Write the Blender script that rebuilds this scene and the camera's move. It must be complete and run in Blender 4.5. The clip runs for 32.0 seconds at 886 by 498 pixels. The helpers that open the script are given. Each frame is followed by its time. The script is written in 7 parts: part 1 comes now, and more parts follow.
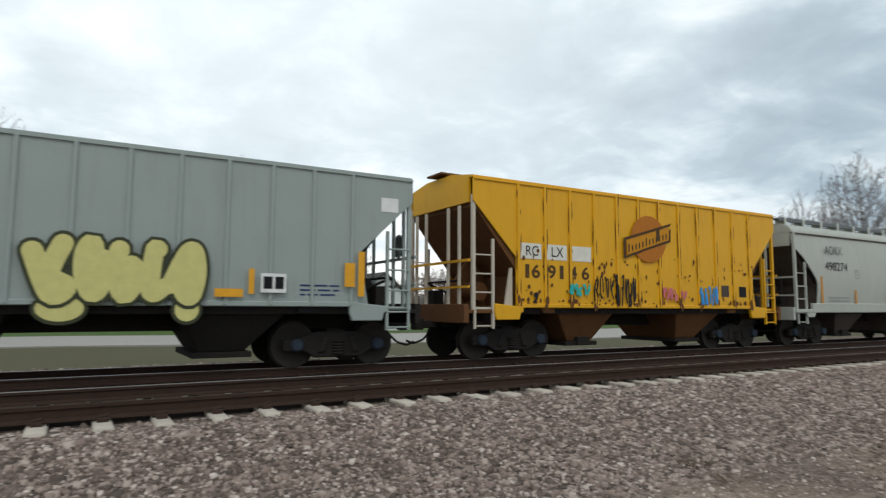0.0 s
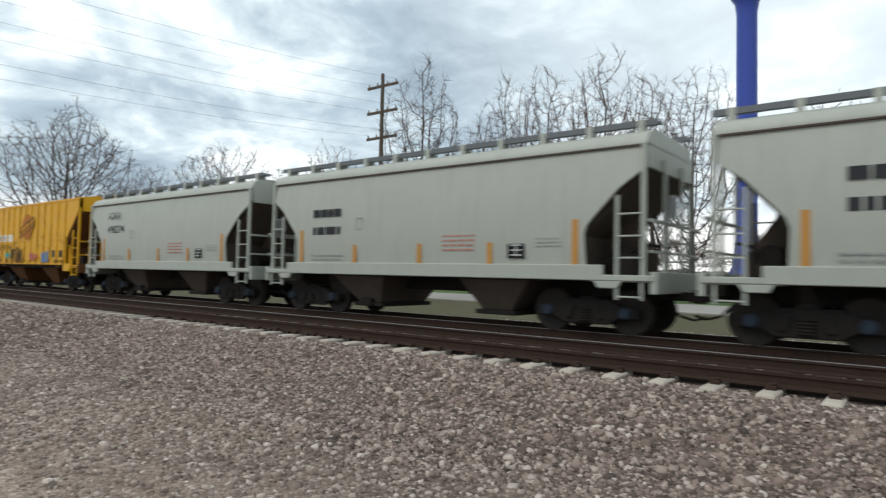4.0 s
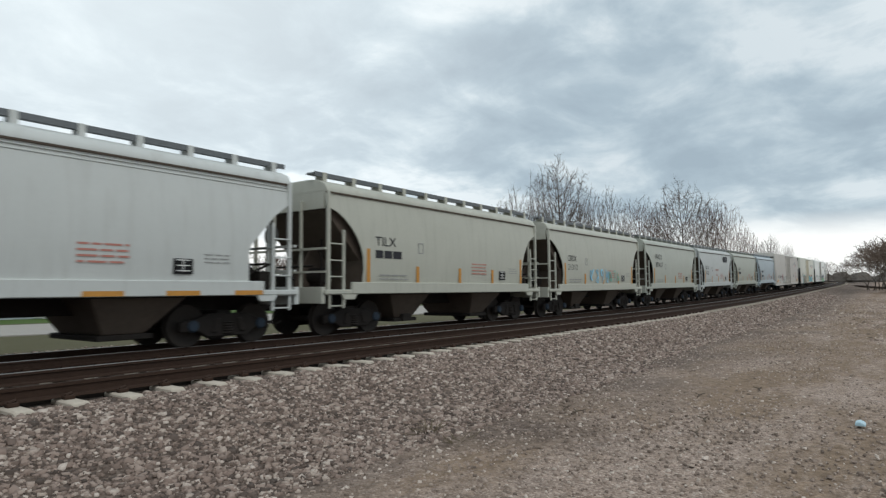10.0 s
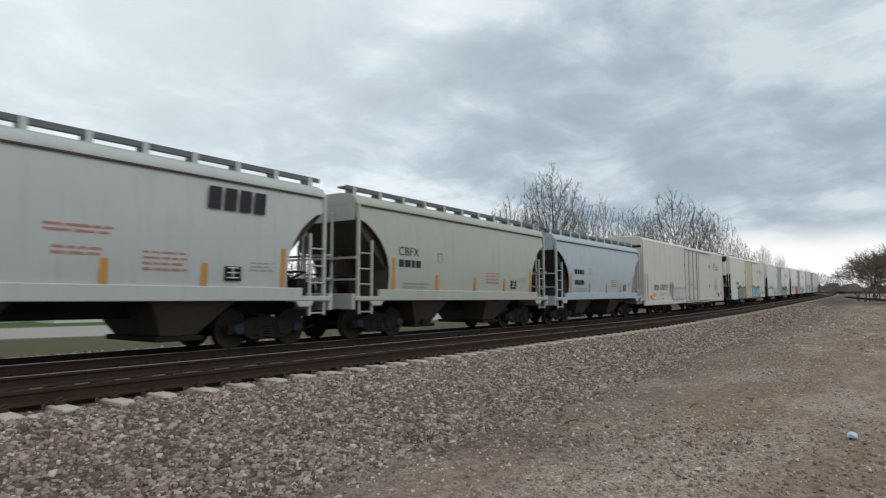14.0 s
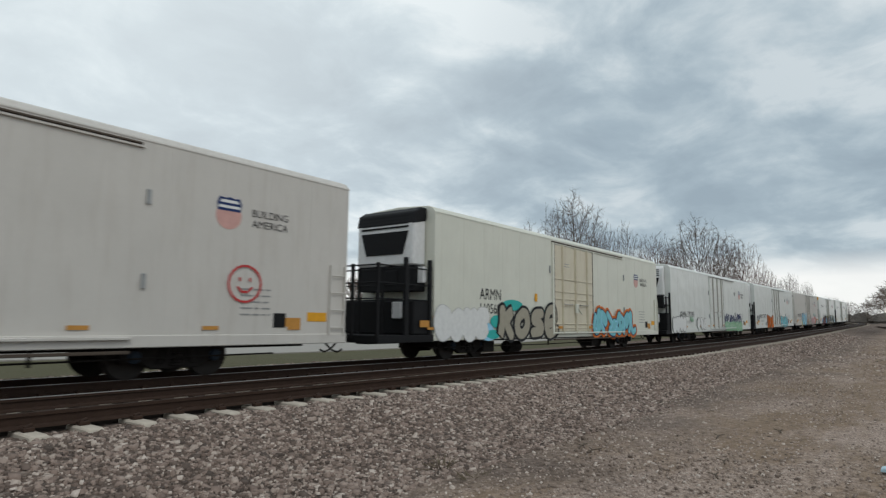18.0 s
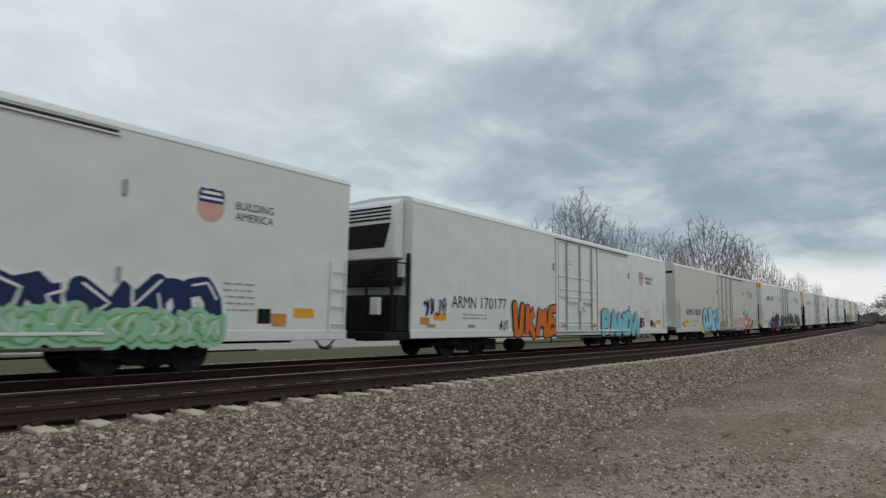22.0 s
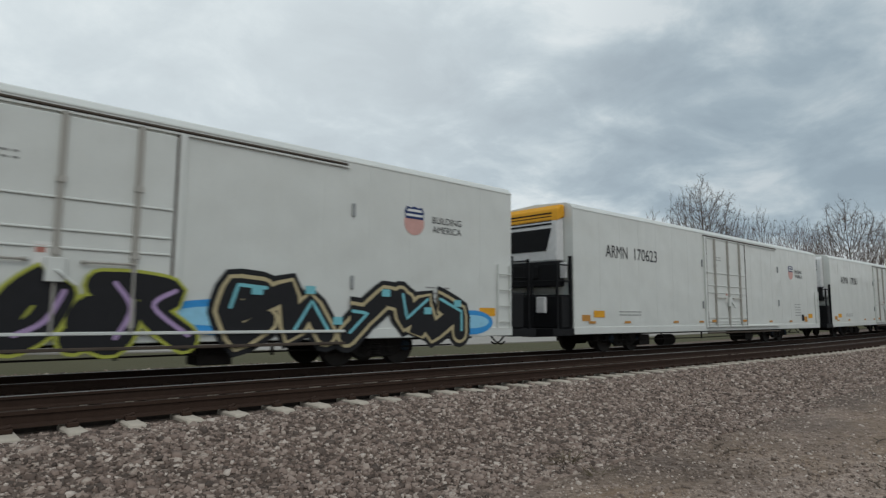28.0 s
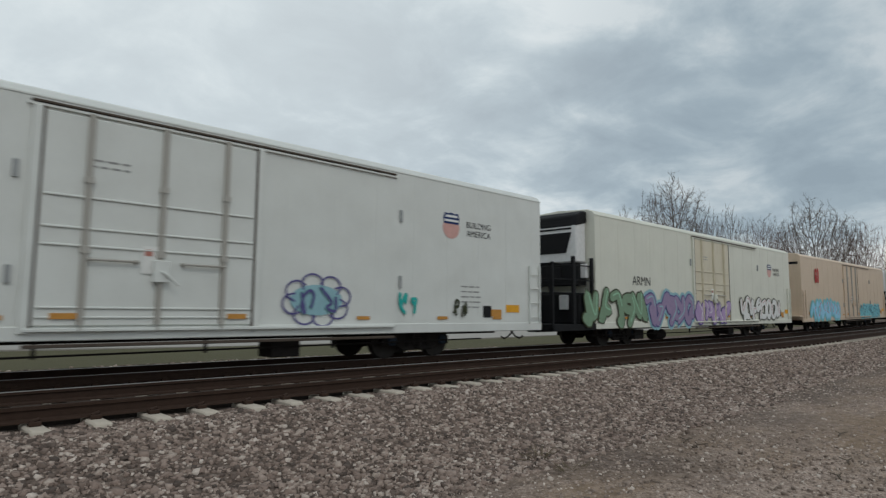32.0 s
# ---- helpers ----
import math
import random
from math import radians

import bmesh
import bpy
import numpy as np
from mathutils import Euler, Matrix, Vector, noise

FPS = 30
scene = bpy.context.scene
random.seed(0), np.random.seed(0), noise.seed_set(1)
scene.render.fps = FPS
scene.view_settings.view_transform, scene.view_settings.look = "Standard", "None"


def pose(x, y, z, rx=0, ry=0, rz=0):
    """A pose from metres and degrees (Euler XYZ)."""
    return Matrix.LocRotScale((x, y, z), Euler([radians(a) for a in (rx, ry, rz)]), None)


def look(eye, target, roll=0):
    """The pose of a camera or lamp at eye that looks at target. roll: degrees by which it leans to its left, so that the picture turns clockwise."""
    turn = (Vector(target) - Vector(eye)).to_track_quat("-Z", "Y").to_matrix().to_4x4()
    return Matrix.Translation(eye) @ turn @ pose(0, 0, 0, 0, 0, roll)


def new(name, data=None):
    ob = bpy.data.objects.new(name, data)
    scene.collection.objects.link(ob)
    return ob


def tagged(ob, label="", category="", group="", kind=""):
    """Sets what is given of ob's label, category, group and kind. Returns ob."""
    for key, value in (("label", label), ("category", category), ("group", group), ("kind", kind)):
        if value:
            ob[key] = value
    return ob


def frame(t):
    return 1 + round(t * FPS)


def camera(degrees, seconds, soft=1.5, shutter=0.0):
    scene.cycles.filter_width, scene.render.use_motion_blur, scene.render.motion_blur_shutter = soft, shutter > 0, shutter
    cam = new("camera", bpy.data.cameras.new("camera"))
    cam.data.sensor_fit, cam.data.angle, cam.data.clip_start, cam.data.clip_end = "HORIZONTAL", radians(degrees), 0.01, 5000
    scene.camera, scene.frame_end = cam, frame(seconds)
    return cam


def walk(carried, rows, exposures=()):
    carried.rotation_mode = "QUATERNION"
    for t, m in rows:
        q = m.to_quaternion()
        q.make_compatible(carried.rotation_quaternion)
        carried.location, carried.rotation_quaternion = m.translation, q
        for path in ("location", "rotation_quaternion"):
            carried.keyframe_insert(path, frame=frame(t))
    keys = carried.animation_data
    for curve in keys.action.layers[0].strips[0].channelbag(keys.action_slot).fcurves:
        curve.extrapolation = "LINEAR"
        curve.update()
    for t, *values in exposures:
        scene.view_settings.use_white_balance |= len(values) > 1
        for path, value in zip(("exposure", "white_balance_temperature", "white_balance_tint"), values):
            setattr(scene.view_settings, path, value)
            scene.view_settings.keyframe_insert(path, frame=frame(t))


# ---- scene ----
# ---------------------------------------------------------------- camera
cam = camera(71.1, 32.0, soft=1.3, shutter=0.22)
CAM_ROWS = [
    (0.0, 0.086, -0.007, 1.269, -30.59, 5.47, 0.26), (0.5, 0.11, 0.036, 1.268, -17.62, 5.66, 1.41), (1.0, 0.032, 0.088, 1.295, -5.44, 5.56, -0.01),
    (1.5, -0.026, 0.085, 1.311, 16.7, 5.66, -0.84), (2.0, -0.03, 0.048, 1.29, 37.44, 5.15, 0.7), (2.5, -0.034, 0.017, 1.251, 47.61, 4.11, 1.04),
    (4.5, 0.016, -0.012, 1.239, 25.7, 2.06, 2.43), (5.0, 0.032, -0.018, 1.226, -5.53, 3.25, 3.58), (5.5, 0.026, -0.003, 1.234, -34.01, 4.93, 2.81),
    (6.0, 0.054, -0.021, 1.248, -49.16, 0.95, 3.02), (6.5, 0.055, -0.026, 1.254, -53.38, 0.94, 1.14), (7.0, 0.041, -0.023, 1.256, -52.45, 2.53, 0.38),
    (7.5, 0.039, -0.008, 1.256, -52.4, 2.64, -1.32), (8.0, 0.031, 0.002, 1.255, -52.51, 3.2, -0.46), (8.5, 0.022, 0.002, 1.253, -52.56, 2.62, -0.1),
    (9.0, 0.016, -0.007, 1.254, -52.68, 2.79, -0.4), (9.5, 0.018, -0.015, 1.256, -54.36, 3.88, -0.5), (10.0, 0.016, -0.017, 1.257, -54.19, 3.82, -0.43),
    (10.5, 0.015, -0.016, 1.262, -54.63, 4.1, -0.9), (11.0, 0.012, -0.016, 1.263, -54.83, 4.13, -0.58), (11.5, 0.007, -0.017, 1.265, -55.16, 4.17, -0.86),
    (12.0, 0.007, -0.017, 1.266, -55.19, 4.16, -0.83), (12.5, 0.006, -0.014, 1.266, -54.52, 4.3, -0.77), (13.0, 0.006, -0.011, 1.266, -54.28, 4.57, -0.61),
    (13.5, 0.003, -0.009, 1.269, -54.6, 4.52, 0.27), (14.0, 0.001, -0.004, 1.268, -54.78, 4.48, 0.13), (14.5, -0.002, -0.003, 1.272, -54.52, 4.71, 0.18),
    (16.5, -0.009, -0.001, 1.268, -53.36, 5.33, 0.47), (17.0, -0.015, -0.006, 1.265, -53.2, 5.95, 0.07), (17.5, -0.02, -0.008, 1.262, -53.15, 6.47, 0.74),
    (18.0, -0.018, -0.008, 1.259, -52.85, 6.82, 0.71), (18.5, -0.014, -0.007, 1.258, -52.56, 7.13, 0.89), (19.0, -0.009, -0.006, 1.256, -52.49, 7.16, 1.17),
    (19.5, -0.007, -0.008, 1.258, -52.45, 7.03, 1.13), (20.0, -0.008, -0.01, 1.258, -52.4, 7.03, 1.13), (20.5, -0.011, -0.009, 1.256, -52.36, 6.99, 1.06),
    (21.0, -0.012, -0.006, 1.257, -52.25, 6.28, 1.32), (21.5, -0.013, -0.006, 1.258, -52.12, 6.43, 1.4), (22.0, -0.011, -0.006, 1.259, -52.21, 6.56, 1.09),
    (22.5, -0.015, -0.007, 1.258, -52.12, 6.79, 1.56), (23.0, -0.018, -0.005, 1.258, -52.06, 6.7, 1.39), (23.5, -0.031, -0.006, 1.259, -51.64, 6.76, 1.18),
    (24.0, -0.042, -0.003, 1.257, -48.05, 6.39, 0.39), (24.5, -0.042, 0.001, 1.256, -44.99, 6.16, 0.66), (26.5, -0.032, 0.005, 1.25, -41.47, 6.06, 1.0),
    (27.0, -0.033, 0.005, 1.25, -41.65, 6.12, 1.03), (27.5, -0.032, 0.004, 1.251, -41.75, 6.14, 0.42), (28.0, -0.031, 0.005, 1.247, -41.97, 6.18, 0.53),
    (28.5, -0.03, 0.005, 1.246, -42.3, 6.15, 0.45), (29.0, -0.026, 0.007, 1.252, -42.64, 6.1, 0.36), (29.5, -0.021, 0.01, 1.254, -42.97, 6.01, 0.42),
    (30.0, -0.015, 0.011, 1.255, -43.33, 5.94, 0.56), (30.5, -0.012, 0.013, 1.258, -43.68, 5.88, 0.58), (31.0, -0.011, 0.014, 1.259, -43.96, 5.81, 0.69),
    (31.5, -0.009, 0.014, 1.26, -44.15, 5.83, 0.6), (32.0, -0.01, 0.017, 1.261, -44.35, 5.78, 0.55),
]
walk(cam, [(t, pose(x, y, z, 90 + p, 0, yaw) @ pose(0, 0, 0, 0, 0, r)) for t, x, y, z, yaw, p, r in CAM_ROWS],
     exposures=[(0.0, 0.14), (1.0, 0.14), (2.0, 0.28), (5.0, 0.28), (7.0, 0.18), (10.0, 0.06), (14.0, -0.03), (17.0, -0.08), (20.0, -0.24), (28.0, -0.28), (32.0, -0.3)])

# ---------------------------------------------------------------- sky and sun
SUN_EL, SUN_AZ = radians(48), radians(205)          # azimuth clockwise from +y, behind the camera to its left
world = bpy.data.worlds.new("overcast_sky")
scene.world = world
world.use_nodes = True


def link(nt, a, b):
    nt.links.new(a, b)


def node(nt, kind, **values):
    n = nt.nodes.new(kind)
    for key, value in values.items():
        if key in n.inputs:
            n.inputs[key].default_value = value
    return n


def math_node(nt, op, a, b=None, clamp=False):
    n = nt.nodes.new("ShaderNodeMath")
    n.operation, n.use_clamp = op, clamp
    for i, v in enumerate((a, b)):
        if v is None:
            continue
        if isinstance(v, (int, float)):
            n.inputs[i].default_value = v
        else:
            nt.links.new(v, n.inputs[i])
    return n.outputs[0]


def ramp(nt, fac, stops):
    n = nt.nodes.new("ShaderNodeValToRGB")
    while len(n.color_ramp.elements) < len(stops):
        n.color_ramp.elements.new(0.5)
    for e, (p, c) in zip(n.color_ramp.elements, stops):
        e.position, e.color = p, (*c, 1)
    nt.links.new(fac, n.inputs[0])
    return n.outputs[0]


def mix(nt, fac, a, b, blend="MIX"):
    n = nt.nodes.new("ShaderNodeMix")
    n.data_type, n.blend_type = "RGBA", blend
    for i, v in ((0, fac), (6, a), (7, b)):
        if isinstance(v, (int, float)):
            n.inputs[i].default_value = v
        elif isinstance(v, tuple):
            n.inputs[i].default_value = (*v, 1)
        else:
            nt.links.new(v, n.inputs[i])
    return n.outputs[2]


def build_sky():
    nt = world.node_tree
    nt.nodes.clear()
    co = nt.nodes.new("ShaderNodeTexCoord")
    sep = nt.nodes.new("ShaderNodeSeparateXYZ")
    link(nt, co.outputs["Generated"], sep.inputs[0])
    up = math_node(nt, "ADD", math_node(nt, "MAXIMUM", sep.outputs[2], 0.0), 0.24)
    comb = nt.nodes.new("ShaderNodeCombineXYZ")
    link(nt, math_node(nt, "DIVIDE", sep.outputs[0], up), comb.inputs[0])
    link(nt, math_node(nt, "DIVIDE", sep.outputs[1], up), comb.inputs[1])
    big = node(nt, "ShaderNodeTexNoise", Scale=1.05, Detail=9.0, Roughness=0.56, Distortion=0.18)
    fine = node(nt, "ShaderNodeTexNoise", Scale=3.1, Detail=8.0, Roughness=0.58, Distortion=0.35)
    link(nt, comb.outputs[0], big.inputs["Vector"])
    link(nt, comb.outputs[0], fine.inputs["Vector"])
    f = math_node(nt, "ADD", math_node(nt, "MULTIPLY", big.outputs[0], 0.56), math_node(nt, "MULTIPLY", fine.outputs[0], 0.44))
    clouds = ramp(nt, f, [(0.39, (0.35, 0.44, 0.52)), (0.465, (0.48, 0.59, 0.67)), (0.52, (0.70, 0.81, 0.87)), (0.575, (1.03, 1.1, 1.12))])
    # thinner, brighter cloud over the yard, heavier cloud towards the far right
    dot = nt.nodes.new("ShaderNodeVectorMath")
    dot.operation = "DOT_PRODUCT"
    link(nt, co.outputs["Generated"], dot.inputs[0])
    dot.inputs[1].default_value = (0.19, 0.775, 0.60)
    thin = ramp(nt, dot.outputs["Value"], [(0.62, (0, 0, 0)), (0.97, (1, 1, 1))])
    clouds = mix(nt, math_node(nt, "MULTIPLY", thin, 0.68), clouds, (1.01, 1.09, 1.11))
    dot2 = nt.nodes.new("ShaderNodeVectorMath")
    dot2.operation = "DOT_PRODUCT"
    link(nt, co.outputs["Generated"], dot2.inputs[0])
    dot2.inputs[1].default_value = (0.95, 0.10, 0.26)
    heavy = ramp(nt, dot2.outputs["Value"], [(0.86, (0, 0, 0)), (0.99, (1, 1, 1))])
    clouds = mix(nt, math_node(nt, "MULTIPLY", heavy, 0.4), clouds, (0.40, 0.495, 0.56))
    dot3 = nt.nodes.new("ShaderNodeVectorMath")
    dot3.operation = "DOT_PRODUCT"
    link(nt, co.outputs["Generated"], dot3.inputs[0])
    dot3.inputs[1].default_value = (0.92, 0.36, 0.15)
    bank = ramp(nt, dot3.outputs["Value"], [(0.88, (0, 0, 0)), (0.99, (1, 1, 1))])
    clouds = mix(nt, math_node(nt, "MULTIPLY", bank, 0.3), clouds, (0.43, 0.53, 0.60))
    low = ramp(nt, sep.outputs[2], [(0.0, (1.0, 1.0, 1.0)), (0.07, (0.92, 0.92, 0.92)), (0.108, (0.0, 0.0, 0.0)), (1.0, (0.0, 0.0, 0.0))])
    clouds = mix(nt, math_node(nt, "MULTIPLY", low, 0.9), clouds, (1.2, 1.2, 1.17))
    sky = nt.nodes.new("ShaderNodeTexSky")
    sky.sky_type, sky.sun_disc, sky.sun_elevation, sky.sun_rotation = "NISHITA", False, SUN_EL, SUN_AZ
    bg1, bg2 = nt.nodes.new("ShaderNodeBackground"), nt.nodes.new("ShaderNodeBackground")
    link(nt, sky.outputs[0], bg1.inputs[0])
    bg1.inputs[1].default_value = 0.05
    link(nt, clouds, bg2.inputs[0])
    bg2.inputs[1].default_value = 1.0
    add = nt.nodes.new("ShaderNodeMixShader")
    add.inputs[0].default_value = 0.9
    link(nt, bg1.outputs[0], add.inputs[1])
    link(nt, bg2.outputs[0], add.inputs[2])
    out = nt.nodes.new("ShaderNodeOutputWorld")
    link(nt, add.outputs[0], out.inputs[0])


build_sky()
sun_data = bpy.data.lights.new("sun", "SUN")
sun_data.energy, sun_data.angle, sun_data.color = 0.8, radians(25), (1.0, 0.96, 0.9)
sun = new("sun", sun_data)
sun.matrix_world = look((60 * math.sin(SUN_AZ) * math.cos(SUN_EL), 60 * math.cos(SUN_AZ) * math.cos(SUN_EL), 60 * math.sin(SUN_EL)), (0, 0, 0))


# ---------------------------------------------------------------- materials
def base_mat(name, rough=0.6, metal=0.0):
    m = bpy.data.materials.new(name)
    m.use_nodes = True
    bsdf = m.node_tree.nodes["Principled BSDF"]
    bsdf.inputs["Roughness"].default_value = rough
    bsdf.inputs["Metallic"].default_value = metal
    bsdf.inputs["Specular IOR Level"].default_value = 0.5 if rough < 0.3 else (0.35 if rough < 0.55 else 0.15)
    return m, m.node_tree, bsdf


def coords(nt, scale=(1, 1, 1)):
    co = nt.nodes.new("ShaderNodeTexCoord")
    mp = nt.nodes.new("ShaderNodeMapping")
    mp.inputs["Scale"].default_value = scale
    link(nt, co.outputs["Object"], mp.inputs["Vector"])
    return mp.outputs[0]


def noise_tex(nt, vec, scale, detail=4.0, rough=0.55):
    n = node(nt, "ShaderNodeTexNoise", Scale=scale, Detail=detail, Roughness=rough)
    link(nt, vec, n.inputs["Vector"])
    return n.outputs[0]


def bump(nt, bsdf, height, strength, dist):
    b = node(nt, "ShaderNodeBump", Strength=strength, Distance=dist)
    link(nt, height, b.inputs["Height"])
    link(nt, b.outputs[0], bsdf.inputs["Normal"])


def tint(c, k):
    return tuple(min(1.0, v * k) for v in c)


def paint(name, colour, rough=0.5, dirt=(0.16, 0.13, 0.1), amount=0.35, relief=0.0, metal=0.0):
    """Weathered paint: blotches, rain streaks down the face, fine grain."""
    m, nt, bsdf = base_mat(name, rough, metal)
    v = coords(nt)
    blot = noise_tex(nt, v, 0.9, 5)
    grain = noise_tex(nt, v, 14.0, 3)
    streak = noise_tex(nt, coords(nt, (3.0, 3.0, 0.3)), 1.5, 6, 0.66)
    col = mix(nt, blot, tint(colour, 0.88), tint(colour, 1.07))
    col = mix(nt, math_node(nt, "MULTIPLY", grain, 0.25), col, tint(colour, 0.78))
    mask = ramp(nt, streak, [(0.5, (0, 0, 0)), (0.78, (1, 1, 1))])
    col = mix(nt, math_node(nt, "MULTIPLY", mask, amount * 0.55), col, dirt)
    link(nt, col, bsdf.inputs["Base Color"])
    link(nt, math_node(nt, "ADD", math_node(nt, "MULTIPLY", grain, 0.25), rough - 0.12), bsdf.inputs["Roughness"])
    if relief:
        bump(nt, bsdf, noise_tex(nt, v, 1.15, 1.0, 0.4), relief, 0.06)
    return m


def plain(name, colour, rough=0.6, metal=0.0):
    """Small parts and sprayed or printed colour: a little mottle only."""
    m, nt, bsdf = base_mat(name, rough, metal)
    n = noise_tex(nt, coords(nt), 6.0, 4)
    link(nt, mix(nt, n, tint(colour, 0.8), tint(colour, 1.15)), bsdf.inputs["Base Color"])
    return m


def rust_mat(name, a, b, rough=0.85, metal=0.0, scale=9.0):
    m, nt, bsdf = base_mat(name, rough, metal)
    v = coords(nt)
    n1, n2 = noise_tex(nt, v, scale, 6, 0.65), noise_tex(nt, v, scale * 6, 3)
    col = mix(nt, n1, a, b)
    col = mix(nt, math_node(nt, "MULTIPLY", n2, 0.4), col, tint(a, 0.6))
    link(nt, col, bsdf.inputs["Base Color"])
    bump(nt, bsdf, n2, 0.35, 0.01)
    return m


def gravel_mat():
    """Crushed stone: a cell for each stone, grey to pinkish brown, dusty earth where the lot is worn."""
    m, nt, bsdf = base_mat("gravel", 0.92)
    co = nt.nodes.new("ShaderNodeTexCoord")
    v = co.outputs["Object"]
    vor = node(nt, "ShaderNodeTexVoronoi", Scale=23.0, Randomness=1.0)
    vor2 = node(nt, "ShaderNodeTexVoronoi", Scale=58.0, Randomness=1.0)
    for n in (vor, vor2):
        link(nt, v, n.inputs["Vector"])
    sep = nt.nodes.new("ShaderNodeSeparateColor")
    link(nt, vor.outputs["Color"], sep.inputs[0])
    stone = ramp(nt, sep.outputs[0], [(0.0, (0.06, 0.05, 0.046)), (0.3, (0.155, 0.128, 0.115)), (0.6, (0.245, 0.204, 0.184)), (0.85, (0.34, 0.295, 0.27)), (1.0, (0.48, 0.43, 0.395))])
    sep2 = nt.nodes.new("ShaderNodeSeparateColor")
    link(nt, vor2.outputs["Color"], sep2.inputs[0])
    fines = ramp(nt, sep2.outputs[1], [(0.0, (0.2, 0.158, 0.136)), (0.5, (0.365, 0.305, 0.268)), (0.85, (0.48, 0.415, 0.375)), (1.0, (0.64, 0.58, 0.54))])
    pos = nt.nodes.new("ShaderNodeSeparateXYZ")
    link(nt, v, pos.inputs[0])
    patch = noise_tex(nt, v, 0.42, 5, 0.6)
    # the lot turns to packed earth away from the track
    lot = math_node(nt, "ADD", math_node(nt, "MULTIPLY", math_node(nt, "SUBTRACT", 4.6, pos.outputs[1]), 0.22), math_node(nt, "MULTIPLY", patch, 1.5))
    lot = ramp(nt, math_node(nt, "SUBTRACT", lot, 0.55), [(0.25, (0, 0, 0)), (0.75, (1, 1, 1))])
    # ballast base painted darker, in place of the shadow in gaps between stones
    stone = mix(nt, 0.55, stone, (0.055, 0.044, 0.038))
    col = mix(nt, math_node(nt, "MULTIPLY", lot, 0.85), stone, fines)
    damp = ramp(nt, noise_tex(nt, v, 0.75, 4, 0.6), [(0.6, (0, 0, 0)), (0.72, (1, 1, 1))])
    col = mix(nt, math_node(nt, "MULTIPLY", damp, 0.35), col, (0.13, 0.104, 0.08))
    col = mix(nt, math_node(nt, "MULTIPLY", noise_tex(nt, v, 2.2, 4), 0.3), col, (0.25, 0.2, 0.17))
    dirt = ramp(nt, noise_tex(nt, coords(nt, (0.3, 1.0, 1.0)), 0.6, 7, 0.68), [(0.43, (0, 0, 0)), (0.56, (1, 1, 1))])
    col = mix(nt, math_node(nt, "MULTIPLY", math_node(nt, "MULTIPLY", dirt, lot), 0.82), col, (0.2, 0.152, 0.108))
    speck = ramp(nt, noise_tex(nt, v, 6.5, 5, 0.7), [(0.36, (0.58, 0.55, 0.53)), (0.5, (0.96, 0.94, 0.92)), (0.66, (1.28, 1.26, 1.24))])
    col = mix(nt, 0.75, col, speck, "MULTIPLY")
    # darker band along the running lines, set by y, with ragged edges
    dark_band = math_node(nt, "ADD", pos.outputs[1], math_node(nt, "MULTIPLY", noise_tex(nt, v, 1.3, 4), 0.8))
    dark_band = ramp(nt, math_node(nt, "MULTIPLY", dark_band, 0.05), [(0.46, (0, 0, 0)), (0.5, (1, 1, 1)), (0.74, (1, 1, 1)), (0.79, (0, 0, 0))])
    col = mix(nt, math_node(nt, "MULTIPLY", dark_band, 0.85), col, (0.032, 0.025, 0.021))
    col = mix(nt, 1.0, col, (1.05, 0.985, 0.93), "MULTIPLY")
    link(nt, col, bsdf.inputs["Base Color"])
    h = math_node(nt, "SUBTRACT", 1.0, math_node(nt, "MULTIPLY", vor.outputs["Distance"], 1.6))
    h = math_node(nt, "ADD", h, math_node(nt, "MULTIPLY", vor2.outputs["Distance"], -0.3))
    bump(nt, bsdf, h, 0.6, 0.025)
    return m


def stone_mat(name, tones):
    m, nt, bsdf = base_mat(name, 0.9)
    geo = nt.nodes.new("ShaderNodeNewGeometry")
    c = ramp(nt, geo.outputs["Random Per Island"], tones)
    co = nt.nodes.new("ShaderNodeTexCoord")
    n = noise_tex(nt, co.outputs["Object"], 60.0, 3)
    link(nt, mix(nt, math_node(nt, "MULTIPLY", n, 0.5), mix(nt, 1.0, c, (1.04, 0.98, 0.92), "MULTIPLY"), (0.17, 0.135, 0.112)), bsdf.inputs["Base Color"])
    return m


def grass_mat():
    m, nt, bsdf = base_mat("grass_ground", 0.95)
    v = coords(nt)
    col = mix(nt, noise_tex(nt, v, 0.25, 5), (0.11, 0.094, 0.058), (0.066, 0.07, 0.034))
    col = mix(nt, noise_tex(nt, v, 9.0, 4), col, (0.10, 0.092, 0.052))
    # yards beyond the road are mown and green already
    pos = nt.nodes.new("ShaderNodeSeparateXYZ")
    link(nt, v, pos.inputs[0])
    yard = math_node(nt, "ADD", math_node(nt, "MULTIPLY", pos.outputs[1], 0.02), math_node(nt, "MULTIPLY", noise_tex(nt, v, 0.12, 3), 0.2))
    yard = ramp(nt, yard, [(0.96, (0, 0, 0)), (1.0, (1, 1, 1))])
    lawn = mix(nt, noise_tex(nt, v, 1.4, 4), (0.05, 0.10, 0.022), (0.10, 0.145, 0.045))
    col = mix(nt, yard, col, lawn)
    link(nt, col, bsdf.inputs["Base Color"])
    bump(nt, bsdf, noise_tex(nt, v, 20.0, 3), 0.6, 0.05)
    return m


